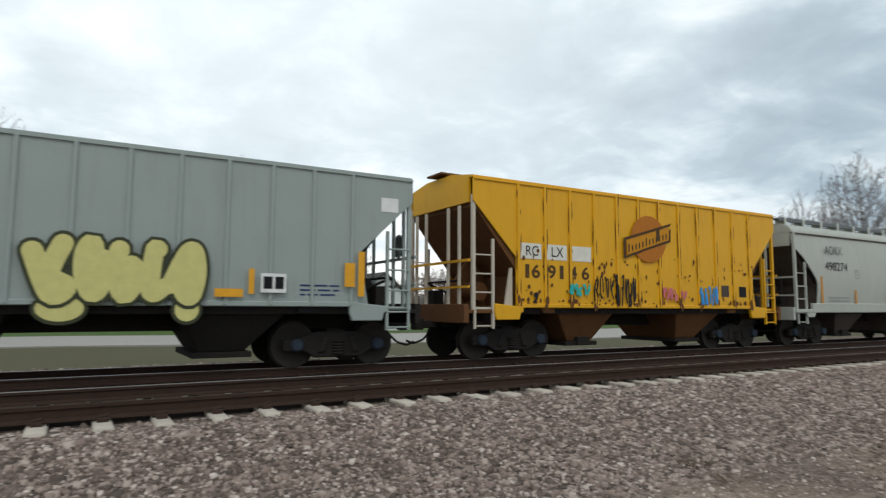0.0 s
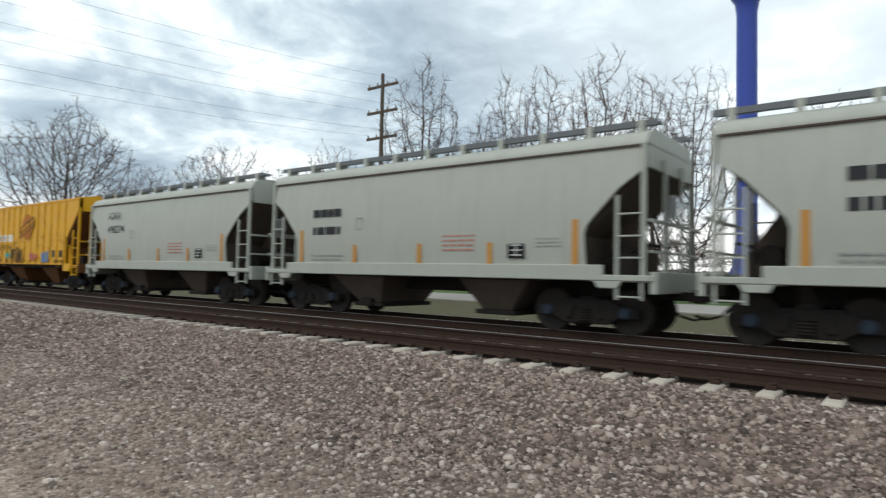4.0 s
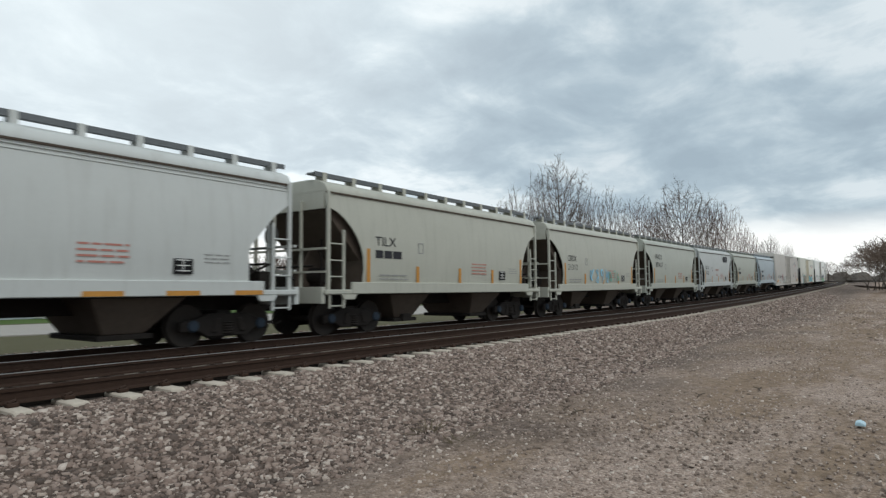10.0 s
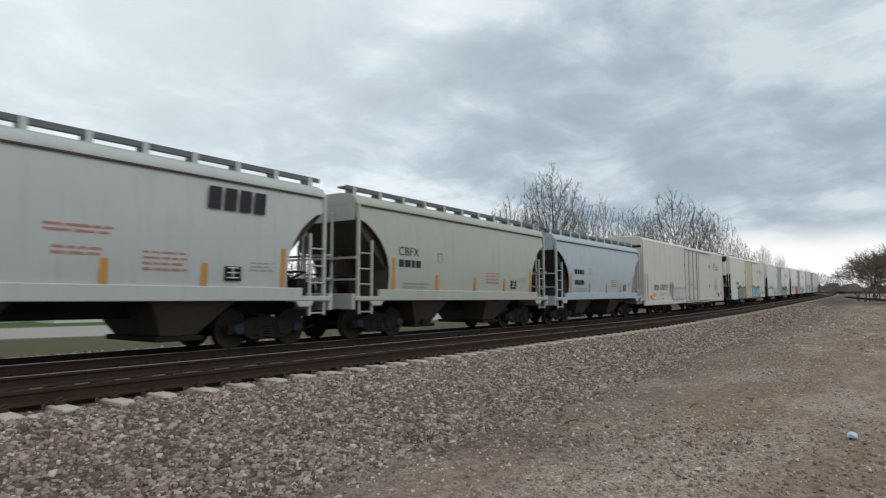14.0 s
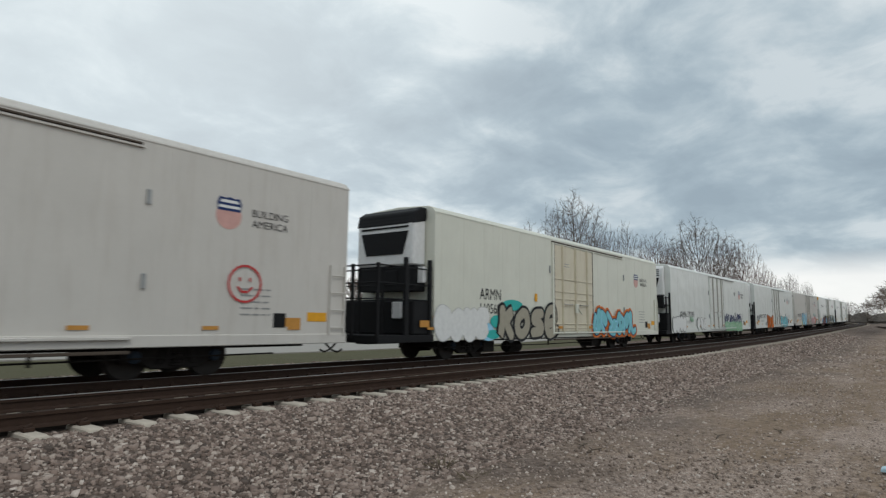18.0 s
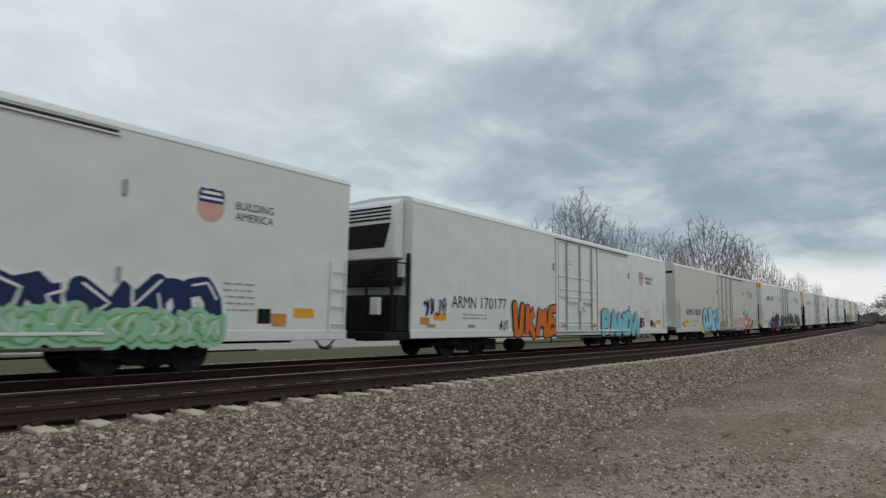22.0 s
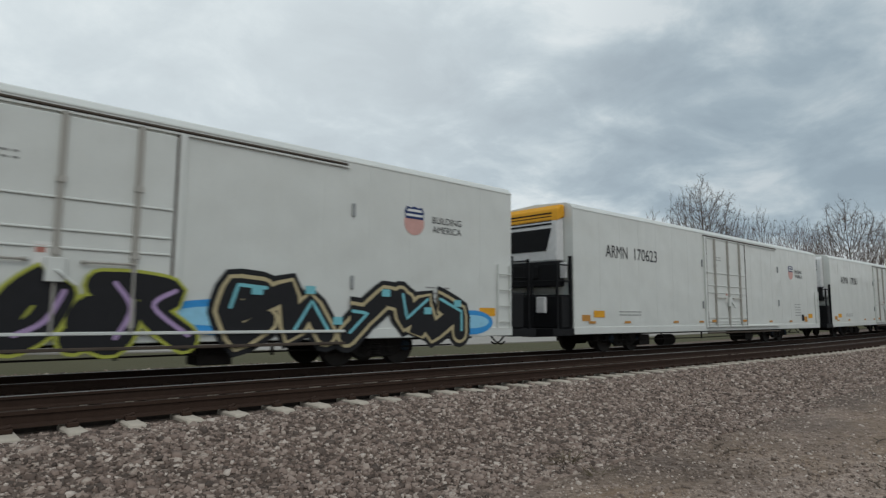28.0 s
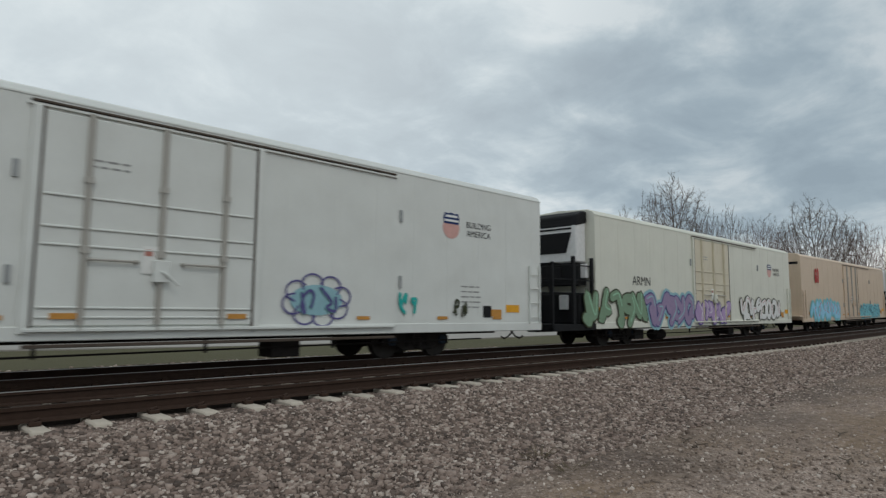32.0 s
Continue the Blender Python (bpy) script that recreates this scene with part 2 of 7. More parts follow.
def concrete_mat(name, c):
    m, nt, bsdf = base_mat(name, 0.85)
    v = coords(nt)
    info = nt.nodes.new("ShaderNodeObjectInfo")
    col = mix(nt, noise_tex(nt, v, 5.0, 5), tint(c, 0.78), tint(c, 1.12))
    col = mix(nt, math_node(nt, "MULTIPLY", info.outputs["Random"], 0.35), col, tint(c, 0.62))
    col = mix(nt, math_node(nt, "MULTIPLY", noise_tex(nt, v, 40.0, 2), 0.3), col, (0.2, 0.17, 0.14))
    link(nt, col, bsdf.inputs["Base Color"])
    bump(nt, bsdf, noise_tex(nt, v, 60.0, 3), 0.3, 0.005)
    return m


GRAVEL, GRASS = gravel_mat(), grass_mat()
STONE = stone_mat("ballast_stone", [(0.0, (0.055, 0.046, 0.043)), (0.25, (0.15, 0.117, 0.104)), (0.5, (0.27, 0.212, 0.188)), (0.75, (0.37, 0.305, 0.274)), (0.92, (0.5, 0.44, 0.4)), (1.0, (0.66, 0.6, 0.56))])
LOTSTONE = stone_mat("lot_stone", [(0.0, (0.13, 0.105, 0.092)), (0.3, (0.25, 0.205, 0.18)), (0.6, (0.36, 0.3, 0.265)), (0.85, (0.48, 0.42, 0.38)), (1.0, (0.7, 0.64, 0.6))])
TIE_WOOD = rust_mat("creosoted_wood", (0.035, 0.028, 0.024), (0.075, 0.06, 0.05), 0.9)
TIE = concrete_mat("tie_concrete", (0.55, 0.485, 0.405))
ROADM = concrete_mat("road_concrete", (0.37, 0.35, 0.32))
RAIL = rust_mat("rusty_rail", (0.032, 0.019, 0.014), (0.066, 0.04, 0.029))
RAILTOP = rust_mat("worn_rail_head", (0.40, 0.38, 0.37), (0.46, 0.44, 0.43), 0.4, 0.6, 1.2)
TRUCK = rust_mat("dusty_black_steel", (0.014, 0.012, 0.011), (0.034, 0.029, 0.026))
OILY = rust_mat("oily_ballast", (0.028, 0.023, 0.02), (0.085, 0.07, 0.06), 0.95, 0.0, 14.0)
CAPM = rust_mat("blue_grey_bearing_paint", (0.02, 0.026, 0.036), (0.045, 0.065, 0.09))
WHEELM = rust_mat("brown_wheel_steel", (0.03, 0.026, 0.024), (0.055, 0.046, 0.04), 0.7, 0.2)
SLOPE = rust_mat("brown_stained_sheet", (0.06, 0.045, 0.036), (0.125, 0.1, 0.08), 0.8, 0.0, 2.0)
RUSTY = rust_mat("rusted_sheet", (0.10, 0.045, 0.02), (0.2, 0.09, 0.035), 0.85, 0.0, 2.5)
WALKM = rust_mat("grey_grating", (0.13, 0.14, 0.145), (0.22, 0.235, 0.245), 0.6, 0.4)
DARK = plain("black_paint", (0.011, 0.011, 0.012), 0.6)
FAINT = plain("worn_stencil_grey", (0.3, 0.3, 0.29), 0.6)
GREYM = plain("galvanised_grey", (0.33, 0.34, 0.34), 0.5, 0.4)
WHITEP = plain("white_marking", (0.75, 0.75, 0.72))
INK = plain("black_marking", (0.035, 0.035, 0.04))
ORANGE = plain("orange_marking", (0.52, 0.25, 0.06))
REDM = plain("red_marking", (0.46, 0.2, 0.16))
BLUEM = plain("blue_marking", (0.025, 0.045, 0.14))
AMBER = plain("amber_sign", (0.75, 0.36, 0.03))


# ---------------------------------------------------------------- mesh tools
class Geo:
    """Collects vertices and faces of one mesh."""

    def __init__(self):
        self.v, self.f = [], []

    def add(self, verts, faces):
        n = len(self.v)
        self.v += [tuple(p) for p in verts]
        self.f += [tuple(i + n for i in f) for f in faces]
        return self

    def box(self, x0, x1, y0, y1, z0, z1):
        v = [(x, y, z) for z in (z0, z1) for y in (y0, y1) for x in (x0, x1)]
        return self.add(v, [(0, 2, 3, 1), (4, 5, 7, 6), (0, 1, 5, 4), (2, 6, 7, 3), (0, 4, 6, 2), (1, 3, 7, 5)])

    def bar(self, p, q, r, n=6, r2=None):
        p, q = Vector(p), Vector(q)
        d = (q - p).normalized()
        a = d.orthogonal().normalized()
        b = d.cross(a)
        ring = [(math.cos(2 * math.pi * i / n), math.sin(2 * math.pi * i / n)) for i in range(n)]
        r2 = r if r2 is None else r2
        v = [p + (a * c + b * s) * r for c, s in ring] + [q + (a * c + b * s) * r2 for c, s in ring]
        f = [(i, (i + 1) % n, n + (i + 1) % n, n + i) for i in range(n)]
        return self.add(v, f + [tuple(range(n))[::-1], tuple(range(n, 2 * n))])

    def spike(self, p, q, r):
        """A thin twig that runs out to a point."""
        p, q = Vector(p), Vector(q)
        d = q - p
        a = d.orthogonal().normalized() * r
        b = d.cross(a).normalized() * r
        return self.add([p + a, p - a * 0.5 + b * 0.87, p - a * 0.5 - b * 0.87, q], [(0, 1, 3), (1, 2, 3), (2, 0, 3)])

    def prism_y(self, poly, y0, y1):
        """Outline in x, z (counter-clockwise seen from -y), drawn out along y."""
        n = len(poly)
        v = [(x, y0, z) for x, z in poly] + [(x, y1, z) for x, z in poly]
        return self.add(v, [tuple(range(n)), tuple(range(n, 2 * n))[::-1]] + [(i, n + i, n + (i + 1) % n, (i + 1) % n) for i in range(n)])

    def prism_x(self, poly, x0, x1):
        n = len(poly)
        v = [(x0, y, z) for y, z in poly] + [(x1, y, z) for y, z in poly]
        return self.add(v, [tuple(range(n))[::-1], tuple(range(n, 2 * n))] + [(i, (i + 1) % n, n + (i + 1) % n, n + i) for i in range(n)])

    def lathe(self, profile, n=20, axis="z", at=(0, 0, 0)):
        """Profile of (radius, height) turned about an axis."""
        v = []
        for r, h in profile:
            for i in range(n):
                a = 2 * math.pi * i / n
                c, s = r * math.cos(a), r * math.sin(a)
                v.append((at[0] + c, at[1] + s, at[2] + h) if axis == "z" else (at[0] + c, at[1] + h, at[2] + s))
        f = []
        for k in range(len(profile) - 1):
            for i in range(n):
                j = (i + 1) % n
                f.append((k * n + i, k * n + j, (k + 1) * n + j, (k + 1) * n + i))
        f += [tuple(range(n))[::-1], tuple(range((len(profile) - 1) * n, len(profile) * n))]
        return self.add(v, f)

    def mesh(self, name, bevel=0.0, smooth=False):
        me = bpy.data.meshes.new(name)
        me.from_pydata(self.v, [], self.f)
        bm = bmesh.new()
        bm.from_mesh(me)
        bmesh.ops.recalc_face_normals(bm, faces=bm.faces)
        if bevel:
            bmesh.ops.bevel(bm, geom=[e for e in bm.edges if e.calc_face_angle(0) > 0.6], offset=bevel, segments=1, affect="EDGES")
        if smooth:
            for f in bm.faces:
                f.smooth = len(f.verts) <= 4
            for e in bm.edges:
                e.smooth = e.calc_face_angle(0) < 0.7
        bm.to_mesh(me)
        bm.free()
        me.materials.append(None)
        return me


def put(name, me, mat, parent=None, m=None, label=""):
    """One object on a mesh that others may share, with its own material."""
    ob = new(name, me)
    ob.material_slots[0].link = "OBJECT"
    ob.material_slots[0].material = mat
    if parent is not None:
        ob.parent = parent
    if m is not None:
        ob.matrix_basis = m
    if label:
        tagged(ob, label)
    return ob


def thing(name, label, category, group="", kind="", m=None):
    ob = new(name)
    ob.empty_display_size = 0.3
    if m is not None:
        ob.matrix_basis = m
    return tagged(ob, label, category, group, kind)


TEXTS = {}


def text_mesh(txt, height, width=None, fat=0.0, shear=0.0):
    """Built-in font as a flat mesh that faces -y; lower left corner at the origin."""
    key = (txt, height, width, fat, shear)
    if key not in TEXTS:
        cu = bpy.data.curves.new("lettering", "FONT")
        cu.body, cu.offset, cu.shear = txt, fat, shear
        ob = bpy.data.objects.new("lettering", cu)
        scene.collection.objects.link(ob)
        bpy.context.view_layer.update()
        me = bpy.data.meshes.new_from_object(ob.evaluated_get(bpy.context.evaluated_depsgraph_get()))
        bpy.data.objects.remove(ob)
        n = len(me.vertices)
        co = np.zeros(n * 3)
        me.vertices.foreach_get("co", co)
        co = co.reshape(n, 3)
        lo, hi = co.min(0), co.max(0)
        k = height / max(hi[1] - lo[1], 1e-6)
        kx = k if width is None else width / max(hi[0] - lo[0], 1e-6)
        out = np.zeros((n, 3))
        out[:, 0], out[:, 2] = (co[:, 0] - lo[0]) * kx, (co[:, 1] - lo[1]) * k
        me.vertices.foreach_set("co", out.ravel())
        me.materials.clear()
        me.materials.append(None)
        TEXTS[key] = me
    return TEXTS[key]


def sign(parent, y, txt, x, z, height, width=None, mat=INK, name="lettering", fat=0.0):
    return put(name, text_mesh(txt, height, width, fat), mat, parent, pose(x, y, z))


FLATS = {}


def flat(parent, name, mat, x0, x1, z0, z1, y, label=""):
    """A printed or sprayed rectangle on the side that faces -y."""
    key = (round(x1 - x0, 3), round(z1 - z0, 3))
    if key not in FLATS:
        FLATS[key] = Geo().box(0, key[0], 0, 0.004, 0, key[1]).mesh("flat_marking")
    return put(name, FLATS[key], mat, parent, pose(x0, y, z0), label)


def lines_block(parent, mat, x, z, w, rows, y, pitch=0.11, thick=0.035, seed=0):
    """Small print that cannot be read: one mesh of plain bars."""
    g, r = Geo(), random.Random(seed)
    for k in range(rows):
        cx = 0.0
        while cx < w * 0.92:
            ww = r.uniform(0.12, 0.4) * min(w, 1.2)
            g.box(cx, min(cx + ww, w), 0, 0.003, -k * pitch, -k * pitch + thick)
            cx += ww + 0.05
    return tagged(put("small_print", g.mesh("small_print"), mat, parent, pose(x, y, z)), kind="stuff")


# ---------------------------------------------------------------- the plan
TIE_X0, TIE_D, Y_NEAR, Y_TRAIN, RAIL_TOP = 3.461, 0.6096, 8.85, 13.34, 0.19
GAUGE = 0.755                     # track centre to rail centre


def bend(s, y0):
    """Place and heading on a track at the straight coordinate s: straight before the camera, curving away at both ends."""
    off = y0 - Y_TRAIN
    if s > 150:
        r, u = 400.0 - off, s - 150
        a = u / 400.0
        return 150 + r * math.sin(a), y0 + r * (1 - math.cos(a)), a
    if s < -50:
        r, u = 300.0 - off, -50 - s
        a = u / 300.0
        return -50 - r * math.sin(a), y0 + r * (1 - math.cos(a)), -a
    return s, y0, 0.0


def lift(x):
    """The line climbs a little to the right."""
    return float(np.interp(x, (28, 50, 78, 140, 180, 260), (0, 0.2, 0.62, 1.65, 2.35, 3.5)))


def ground_height(y):
    pts = [(-400, -0.5), (0, -0.47), (4.6, -0.44), (5.6, -0.36), (7.1, -0.055), (10.6, -0.06), (11.6, -0.18), (15.0, -0.18), (16.2, -0.45), (18.0, -0.62), (60, -0.7), (3000, -0.7)]
    return float(np.interp(y, [p[0] for p in pts], [p[1] for p in pts]))


def build_ground():
    ys = [-2500, -400, -60, -20, -8, -3, 0, 2, 3.5, 4.6, 5.2, 5.6, 6.2, 6.8, 7.1, 7.6, 9, 10.6, 11.6, 13, 15, 15.6, 16.2, 17, 18, 20, 22.6]
    xs = [-2500, -400, -150, -100] + list(range(-80, 201, 4)) + [250, 400, 2500]
    g = Geo()
    for y in ys:
        for x in xs:
            # the two track beds bend away with the rails
            dy = bend(float(np.clip(x, -160, 260)), Y_TRAIN)[1] - Y_TRAIN if y > 4 else 0.0
            z = ground_height(y) + (0.035 * noise.noise(Vector((x * 0.21, y * 0.35, 0))) if -20 < y < 6 else 0.0)
            g.v.append((x, y + dy, z + lift(x)))
    n = len(xs)
    for j in range(len(ys) - 1):
        for i in range(n - 1):
            g.f.append((j * n + i, j * n + i + 1, (j + 1) * n + i + 1, (j + 1) * n + i))
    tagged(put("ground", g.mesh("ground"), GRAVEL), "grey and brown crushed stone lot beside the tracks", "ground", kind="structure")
    g = Geo()
    rows = [(22.2, -0.63), (25, -0.6), (30, -0.62), (60, -0.68), (140, -0.6), (2600, -0.6)]
    for y, z in rows:
        for x in xs:
            dy = (bend(float(np.clip(x, -160, 260)), Y_TRAIN)[1] - Y_TRAIN) if y < 40 else 0.0
            g.v.append((x, y + dy, z + lift(x) + 0.012 + 0.04 * noise.noise(Vector((x * 0.1, y * 0.1, 3)))))
    for j in range(len(rows) - 1):
        for i in range(n - 1):
            g.f.append((j * n + i, j * n + i + 1, (j + 1) * n + i + 1, (j + 1) * n + i))
    tagged(put("grass_verge", g.mesh("grass_verge"), GRASS), "pale early spring grass behind the railway", "grass", kind="structure")
    g = Geo()
    sec = [(29.6, -0.75), (41, -0.75), (41, -0.55), (35, -0.52), (29.6, -0.55)]
    rx = [-400] + list(range(-100, 161, 5))
    for x in rx:
        off = float(np.interp(x, (-30, 0, 16, 40), (6.0, 4.5, 0.0, -1.0)))
        g.v += [(x, y + off, z + lift(x)) for y, z in sec]
    for k in range(len(rx) - 1):
        g.f += [(5 * k + i, 5 * k + (i + 1) % 5, 5 * k + 5 + (i + 1) % 5, 5 * k + 5 + i) for i in range(5)]
    tagged(put("road", g.mesh("road"), ROADM), "pale concrete road beyond the tracks", "road", kind="structure")


build_ground()


def rail_profile(h=0.17):
    return [(-0.075, 0), (0.075, 0), (0.07, 0.022), (0.012, 0.04), (0.012, h - 0.045), (0.036, h - 0.036), (0.036, h - 0.004), (-0.036, h - 0.004), (-0.036, h - 0.036), (-0.012, h - 0.045), (-0.012, 0.04), (-0.07, 0.022)]


def sweep(profile, y0, side, s0, s1, z):
    ss = [s0] + [s for s in range(-150, 261, 5) if s0 < s < s1] + [s1]
    g, n = Geo(), len(profile)
    for s in ss:
        x, y, a = bend(s, y0)
        for py, pz in profile:
            o = side + py
            g.v.append((x - math.sin(a) * o, y + math.cos(a) * o, z + pz + lift(x)))
    for k in range(len(ss) - 1):
        for i in range(n):
            j = (i + 1) % n
            g.f.append((k * n + i, k * n + j, (k + 1) * n + j, (k + 1) * n + i))
    return g


TIE_MESH = Geo().prism_x([(-1.26, -0.2), (1.26, -0.2), (1.26, -0.03), (1.22, 0.0), (-1.22, 0.0), (-1.26, -0.03)], -0.1, 0.1).mesh("tie", 0.02)
CLIP_MESH = Geo().box(-0.06, 0.06, -0.05, 0.05, 0, 0.05).bar((-0.05, -0.03, 0.05), (0.05, 0.03, 0.07), 0.022).mesh("rail_clip", 0.008)


def track(name, y0, label, x_parts, tie_mat, dz=0.0):
    tr = thing(name, label, "railway track", kind="structure")
    for side in (-GAUGE, GAUGE):
        rail = put("rail", sweep(rail_profile(), y0, side, -150, 240, 0.02 + dz).mesh("rail"), RAIL, tr)
        put("rail_head", sweep([(-0.03, 0), (0.03, 0), (0.03, 0.005), (-0.03, 0.005)], y0, side, -150, 240, 0.187 + dz).mesh("rail_head"), RAIL if y0 == Y_NEAR and side < 0 else RAILTOP, rail, None, "worn steel running surface")
    bed = sweep([(-0.66, -0.1), (0.66, -0.1), (0.66, 0.012), (-0.66, 0.012)], y0, 0.0, -150, 240, dz)
    put("crib_ballast", bed.mesh("crib_ballast"), OILY, tr, None, "oily dark ballast between the rails")
    rest = Geo()
    for k in range(-245, 380):
        s = TIE_X0 + TIE_D * k
        x, y, a = bend(s, y0)
        if x_parts[0] < s < x_parts[1]:
            jit = random.Random(k)
            m = Matrix.Translation((x, y + jit.uniform(-0.03, 0.03), jit.uniform(-0.012, 0.004) + dz + lift(x))) @ Matrix.Rotation(a + jit.uniform(-0.012, 0.012), 4, "Z")
            tie = put("tie", TIE_MESH, tie_mat, tr, m)
            for o in (-GAUGE - 0.14, GAUGE + 0.14):
                put("rail_clip", CLIP_MESH, RAIL, tie, pose(0, o, 0))
        else:
            n0 = len(rest.v)
            rest.box(-0.115, 0.115, -1.3, 1.3, -0.2, 0)
            ca, sa = math.cos(a), math.sin(a)
            rest.v[n0:] = [(x + ca * px - sa * py, y + sa * px + ca * py, pz + dz + lift(x)) for px, py, pz in rest.v[n0:]]
    tagged(put("far_ties", rest.mesh("far_ties"), tie_mat, tr), kind="stuff")
    return tr


track("track_near", Y_NEAR, "empty railway track with rusty rails on concrete ties", (-16, 34), TIE)
track("track_far", Y_TRAIN, "railway track under the train with rusty rails", (-10, 20), TIE_WOOD, -0.13)


# ---------------------------------------------------------------- running gear shared by all cars (z = 0 at rail top, x along the train)
WHEEL_R = 0.457


def gear_meshes():
    out = {}
    wheel = Geo().lathe([(0.0, -0.06), (0.30, -0.055), (0.33, -0.07), (WHEEL_R, -0.07), (WHEEL_R, 0.05), (WHEEL_R + 0.028, 0.055), (WHEEL_R + 0.028, 0.075), (0.33, 0.075), (0.2, 0.03), (0.0, 0.05)], 26, "y")
    out["wheel"] = wheel.mesh("wheel", smooth=True)
    out["axle"] = Geo().bar((0, -0.95, 0), (0, 0.95, 0), 0.075, 12).mesh("axle", smooth=True)
    out["cap"] = Geo().lathe([(0.0, -0.06), (0.1, -0.06), (0.13, -0.03), (0.13, 0.05), (0.0, 0.05)], 12, "y").mesh("bearing_cap", smooth=True)
    sf = Geo()
    sf.prism_y([(-1.15, 0.33), (-0.72, 0.33), (-0.5, 0.2), (0.5, 0.2), (0.72, 0.33), (1.15, 0.33), (1.15, 0.56), (0.8, 0.6), (0.5, 0.72), (-0.5, 0.72), (-0.8, 0.6), (-1.15, 0.56)], -0.08, 0.08)
    sf.prism_y([(-0.45, 0.3), (-0.3, 0.3), (-0.2, 0.62), (-0.35, 0.62)], -0.13, -0.08)
    sf.prism_y([(0.3, 0.3), (0.45, 0.3), (0.35, 0.62), (0.2, 0.62)], -0.13, -0.08)
    out["side_frame"] = sf.mesh("side_frame", 0.025)
    sp = Geo()
    sp.lathe([(0.0, 0.25)] + [(0.13 + 0.025 * (k % 2), 0.25 + 0.03 * k) for k in range(10)] + [(0.0, 0.53)], 14)
    out["springs"] = sp.mesh("spring")
    out["bolster"] = Geo().box(-0.2, 0.2, -0.95, 0.95, 0.5, 0.78).mesh("bolster", 0.03)
    cp = Geo().box(0, 0.62, -0.1, 0.1, 0.6, 0.78).box(0.5, 0.72, -0.14, 0.14, 0.56, 0.84)
    cp.bar((0.05, -0.25, 0.55), (0.3, -0.3, 0.3), 0.03).bar((0.3, -0.3, 0.3), (0.58, -0.26, 0.22), 0.03).bar((0.58, -0.26, 0.22), (0.8, -0.22, 0.3), 0.03)
    out["coupler"] = cp.mesh("coupler", 0.02)
    return out


GEAR = gear_meshes()


def add_truck(car, x):
    tr = put("truck", GEAR["bolster"], TRUCK, car, pose(x, 0, -0.13))
    for sy in (-1, 1):
        put("side_frame", GEAR["side_frame"], TRUCK, tr, pose(0, sy * 1.0, 0, 0, 0, 0 if sy < 0 else 180))
        put("spring", GEAR["springs"], TRUCK, tr, pose(0, sy * 1.03, 0))
    for wx in (-0.88, 0.88):
        put("axle", GEAR["axle"], WHEELM, tr, pose(wx, 0, WHEEL_R))
        for sy in (-1, 1):
            put("wheel", GEAR["wheel"], WHEELM, tr, pose(wx, sy * 0.755, WHEEL_R, 0, 0, 0 if sy < 0 else 180))
            put("bearing_cap", GEAR["cap"], CAPM, tr, pose(wx, sy * 1.09, WHEEL_R))


def add_couplers(car, half):
    put("coupler", GEAR["coupler"], TRUCK, car, pose(half - 0.62, 0, 0))
    put("coupler", GEAR["coupler"], TRUCK, car, pose(-half + 0.62, 0, 0, 0, 0, 180))


def ladder_mesh(key, w, z0, z1, n):
    g = Geo().box(-w / 2 - 0.022, -w / 2 + 0.022, -0.02, 0.02, z0, z1).box(w / 2 - 0.022, w / 2 + 0.022, -0.02, 0.02, z0, z1)
    for k in range(n):
        z = z0 + (z1 - z0) * (k + 0.4) / n
        g.bar((-w / 2, -0.02, z), (w / 2, -0.02, z), 0.016, 6)
    return g.mesh(key)


# ---------------------------------------------------------------- covered hoppers
HW = 1.55                          # half the width
SILL = (0.99, 1.31)


def side_outline(kind):
    """Outline of a hopper's side sheet, x right and z up; both ends cut back above the platforms."""
    e, top = 5.85, 4.13
    if kind == "angled":
        right = [(4.62, 1.1), (4.58, 1.95), (4.64, 2.12), (4.78, 2.28), (5.3, 2.84), (e, 3.24), (e, 3.72)]
        return right + [(-x, z) for x, z in reversed(right)]
    low = 3.72
    if kind == "ribbed":
        right = [(4.62, 1.12), (4.62, 2.3), (e, 3.58), (e, top)]
    else:
        right = [(4.55, 1.1), (4.52, 1.7), (4.55, 2.0), (4.64, 2.28), (4.78, 2.52), (4.98, 2.78), (5.22, 3.0), (5.5, 3.18), (e, 3.3), (e, low)]
    left = [(-x, z) for x, z in reversed(right)]
    return right + left


def bow(z):
    """How far the rounded side stands in from its widest line."""
    return 0.15 * ((z - 2.1) / 1.62) ** 2


def curved_side(outline):
    """The side sheet as a shallow barrel, thick enough to have an edge."""
    right = [p for p in outline if p[0] > 0]
    zs = sorted({round(z, 3) for _, z in right} | {1.1 + 0.262 * k for k in range(11)})
    rx, rz = [p[0] for p in right], [p[1] for p in right]
    v, f = [], []
    for z in zs:
        x = float(np.interp(z, rz, rx))
        v += [(-x, bow(z) - 0.02, z), (x, bow(z) - 0.02, z), (x, bow(z) + 0.02, z), (-x, bow(z) + 0.02, z)]
    for k in range(len(zs) - 1):
        a = 4 * k
        f += [(a + i, a + (i + 1) % 4, a + 4 + (i + 1) % 4, a + 4 + i) for i in range(4)]
    f += [(3, 2, 1, 0), tuple(4 * (len(zs) - 1) + i for i in range(4))]
    g = Geo()
    g.add(v, f)
    return g.mesh("side_sheet", smooth=True)


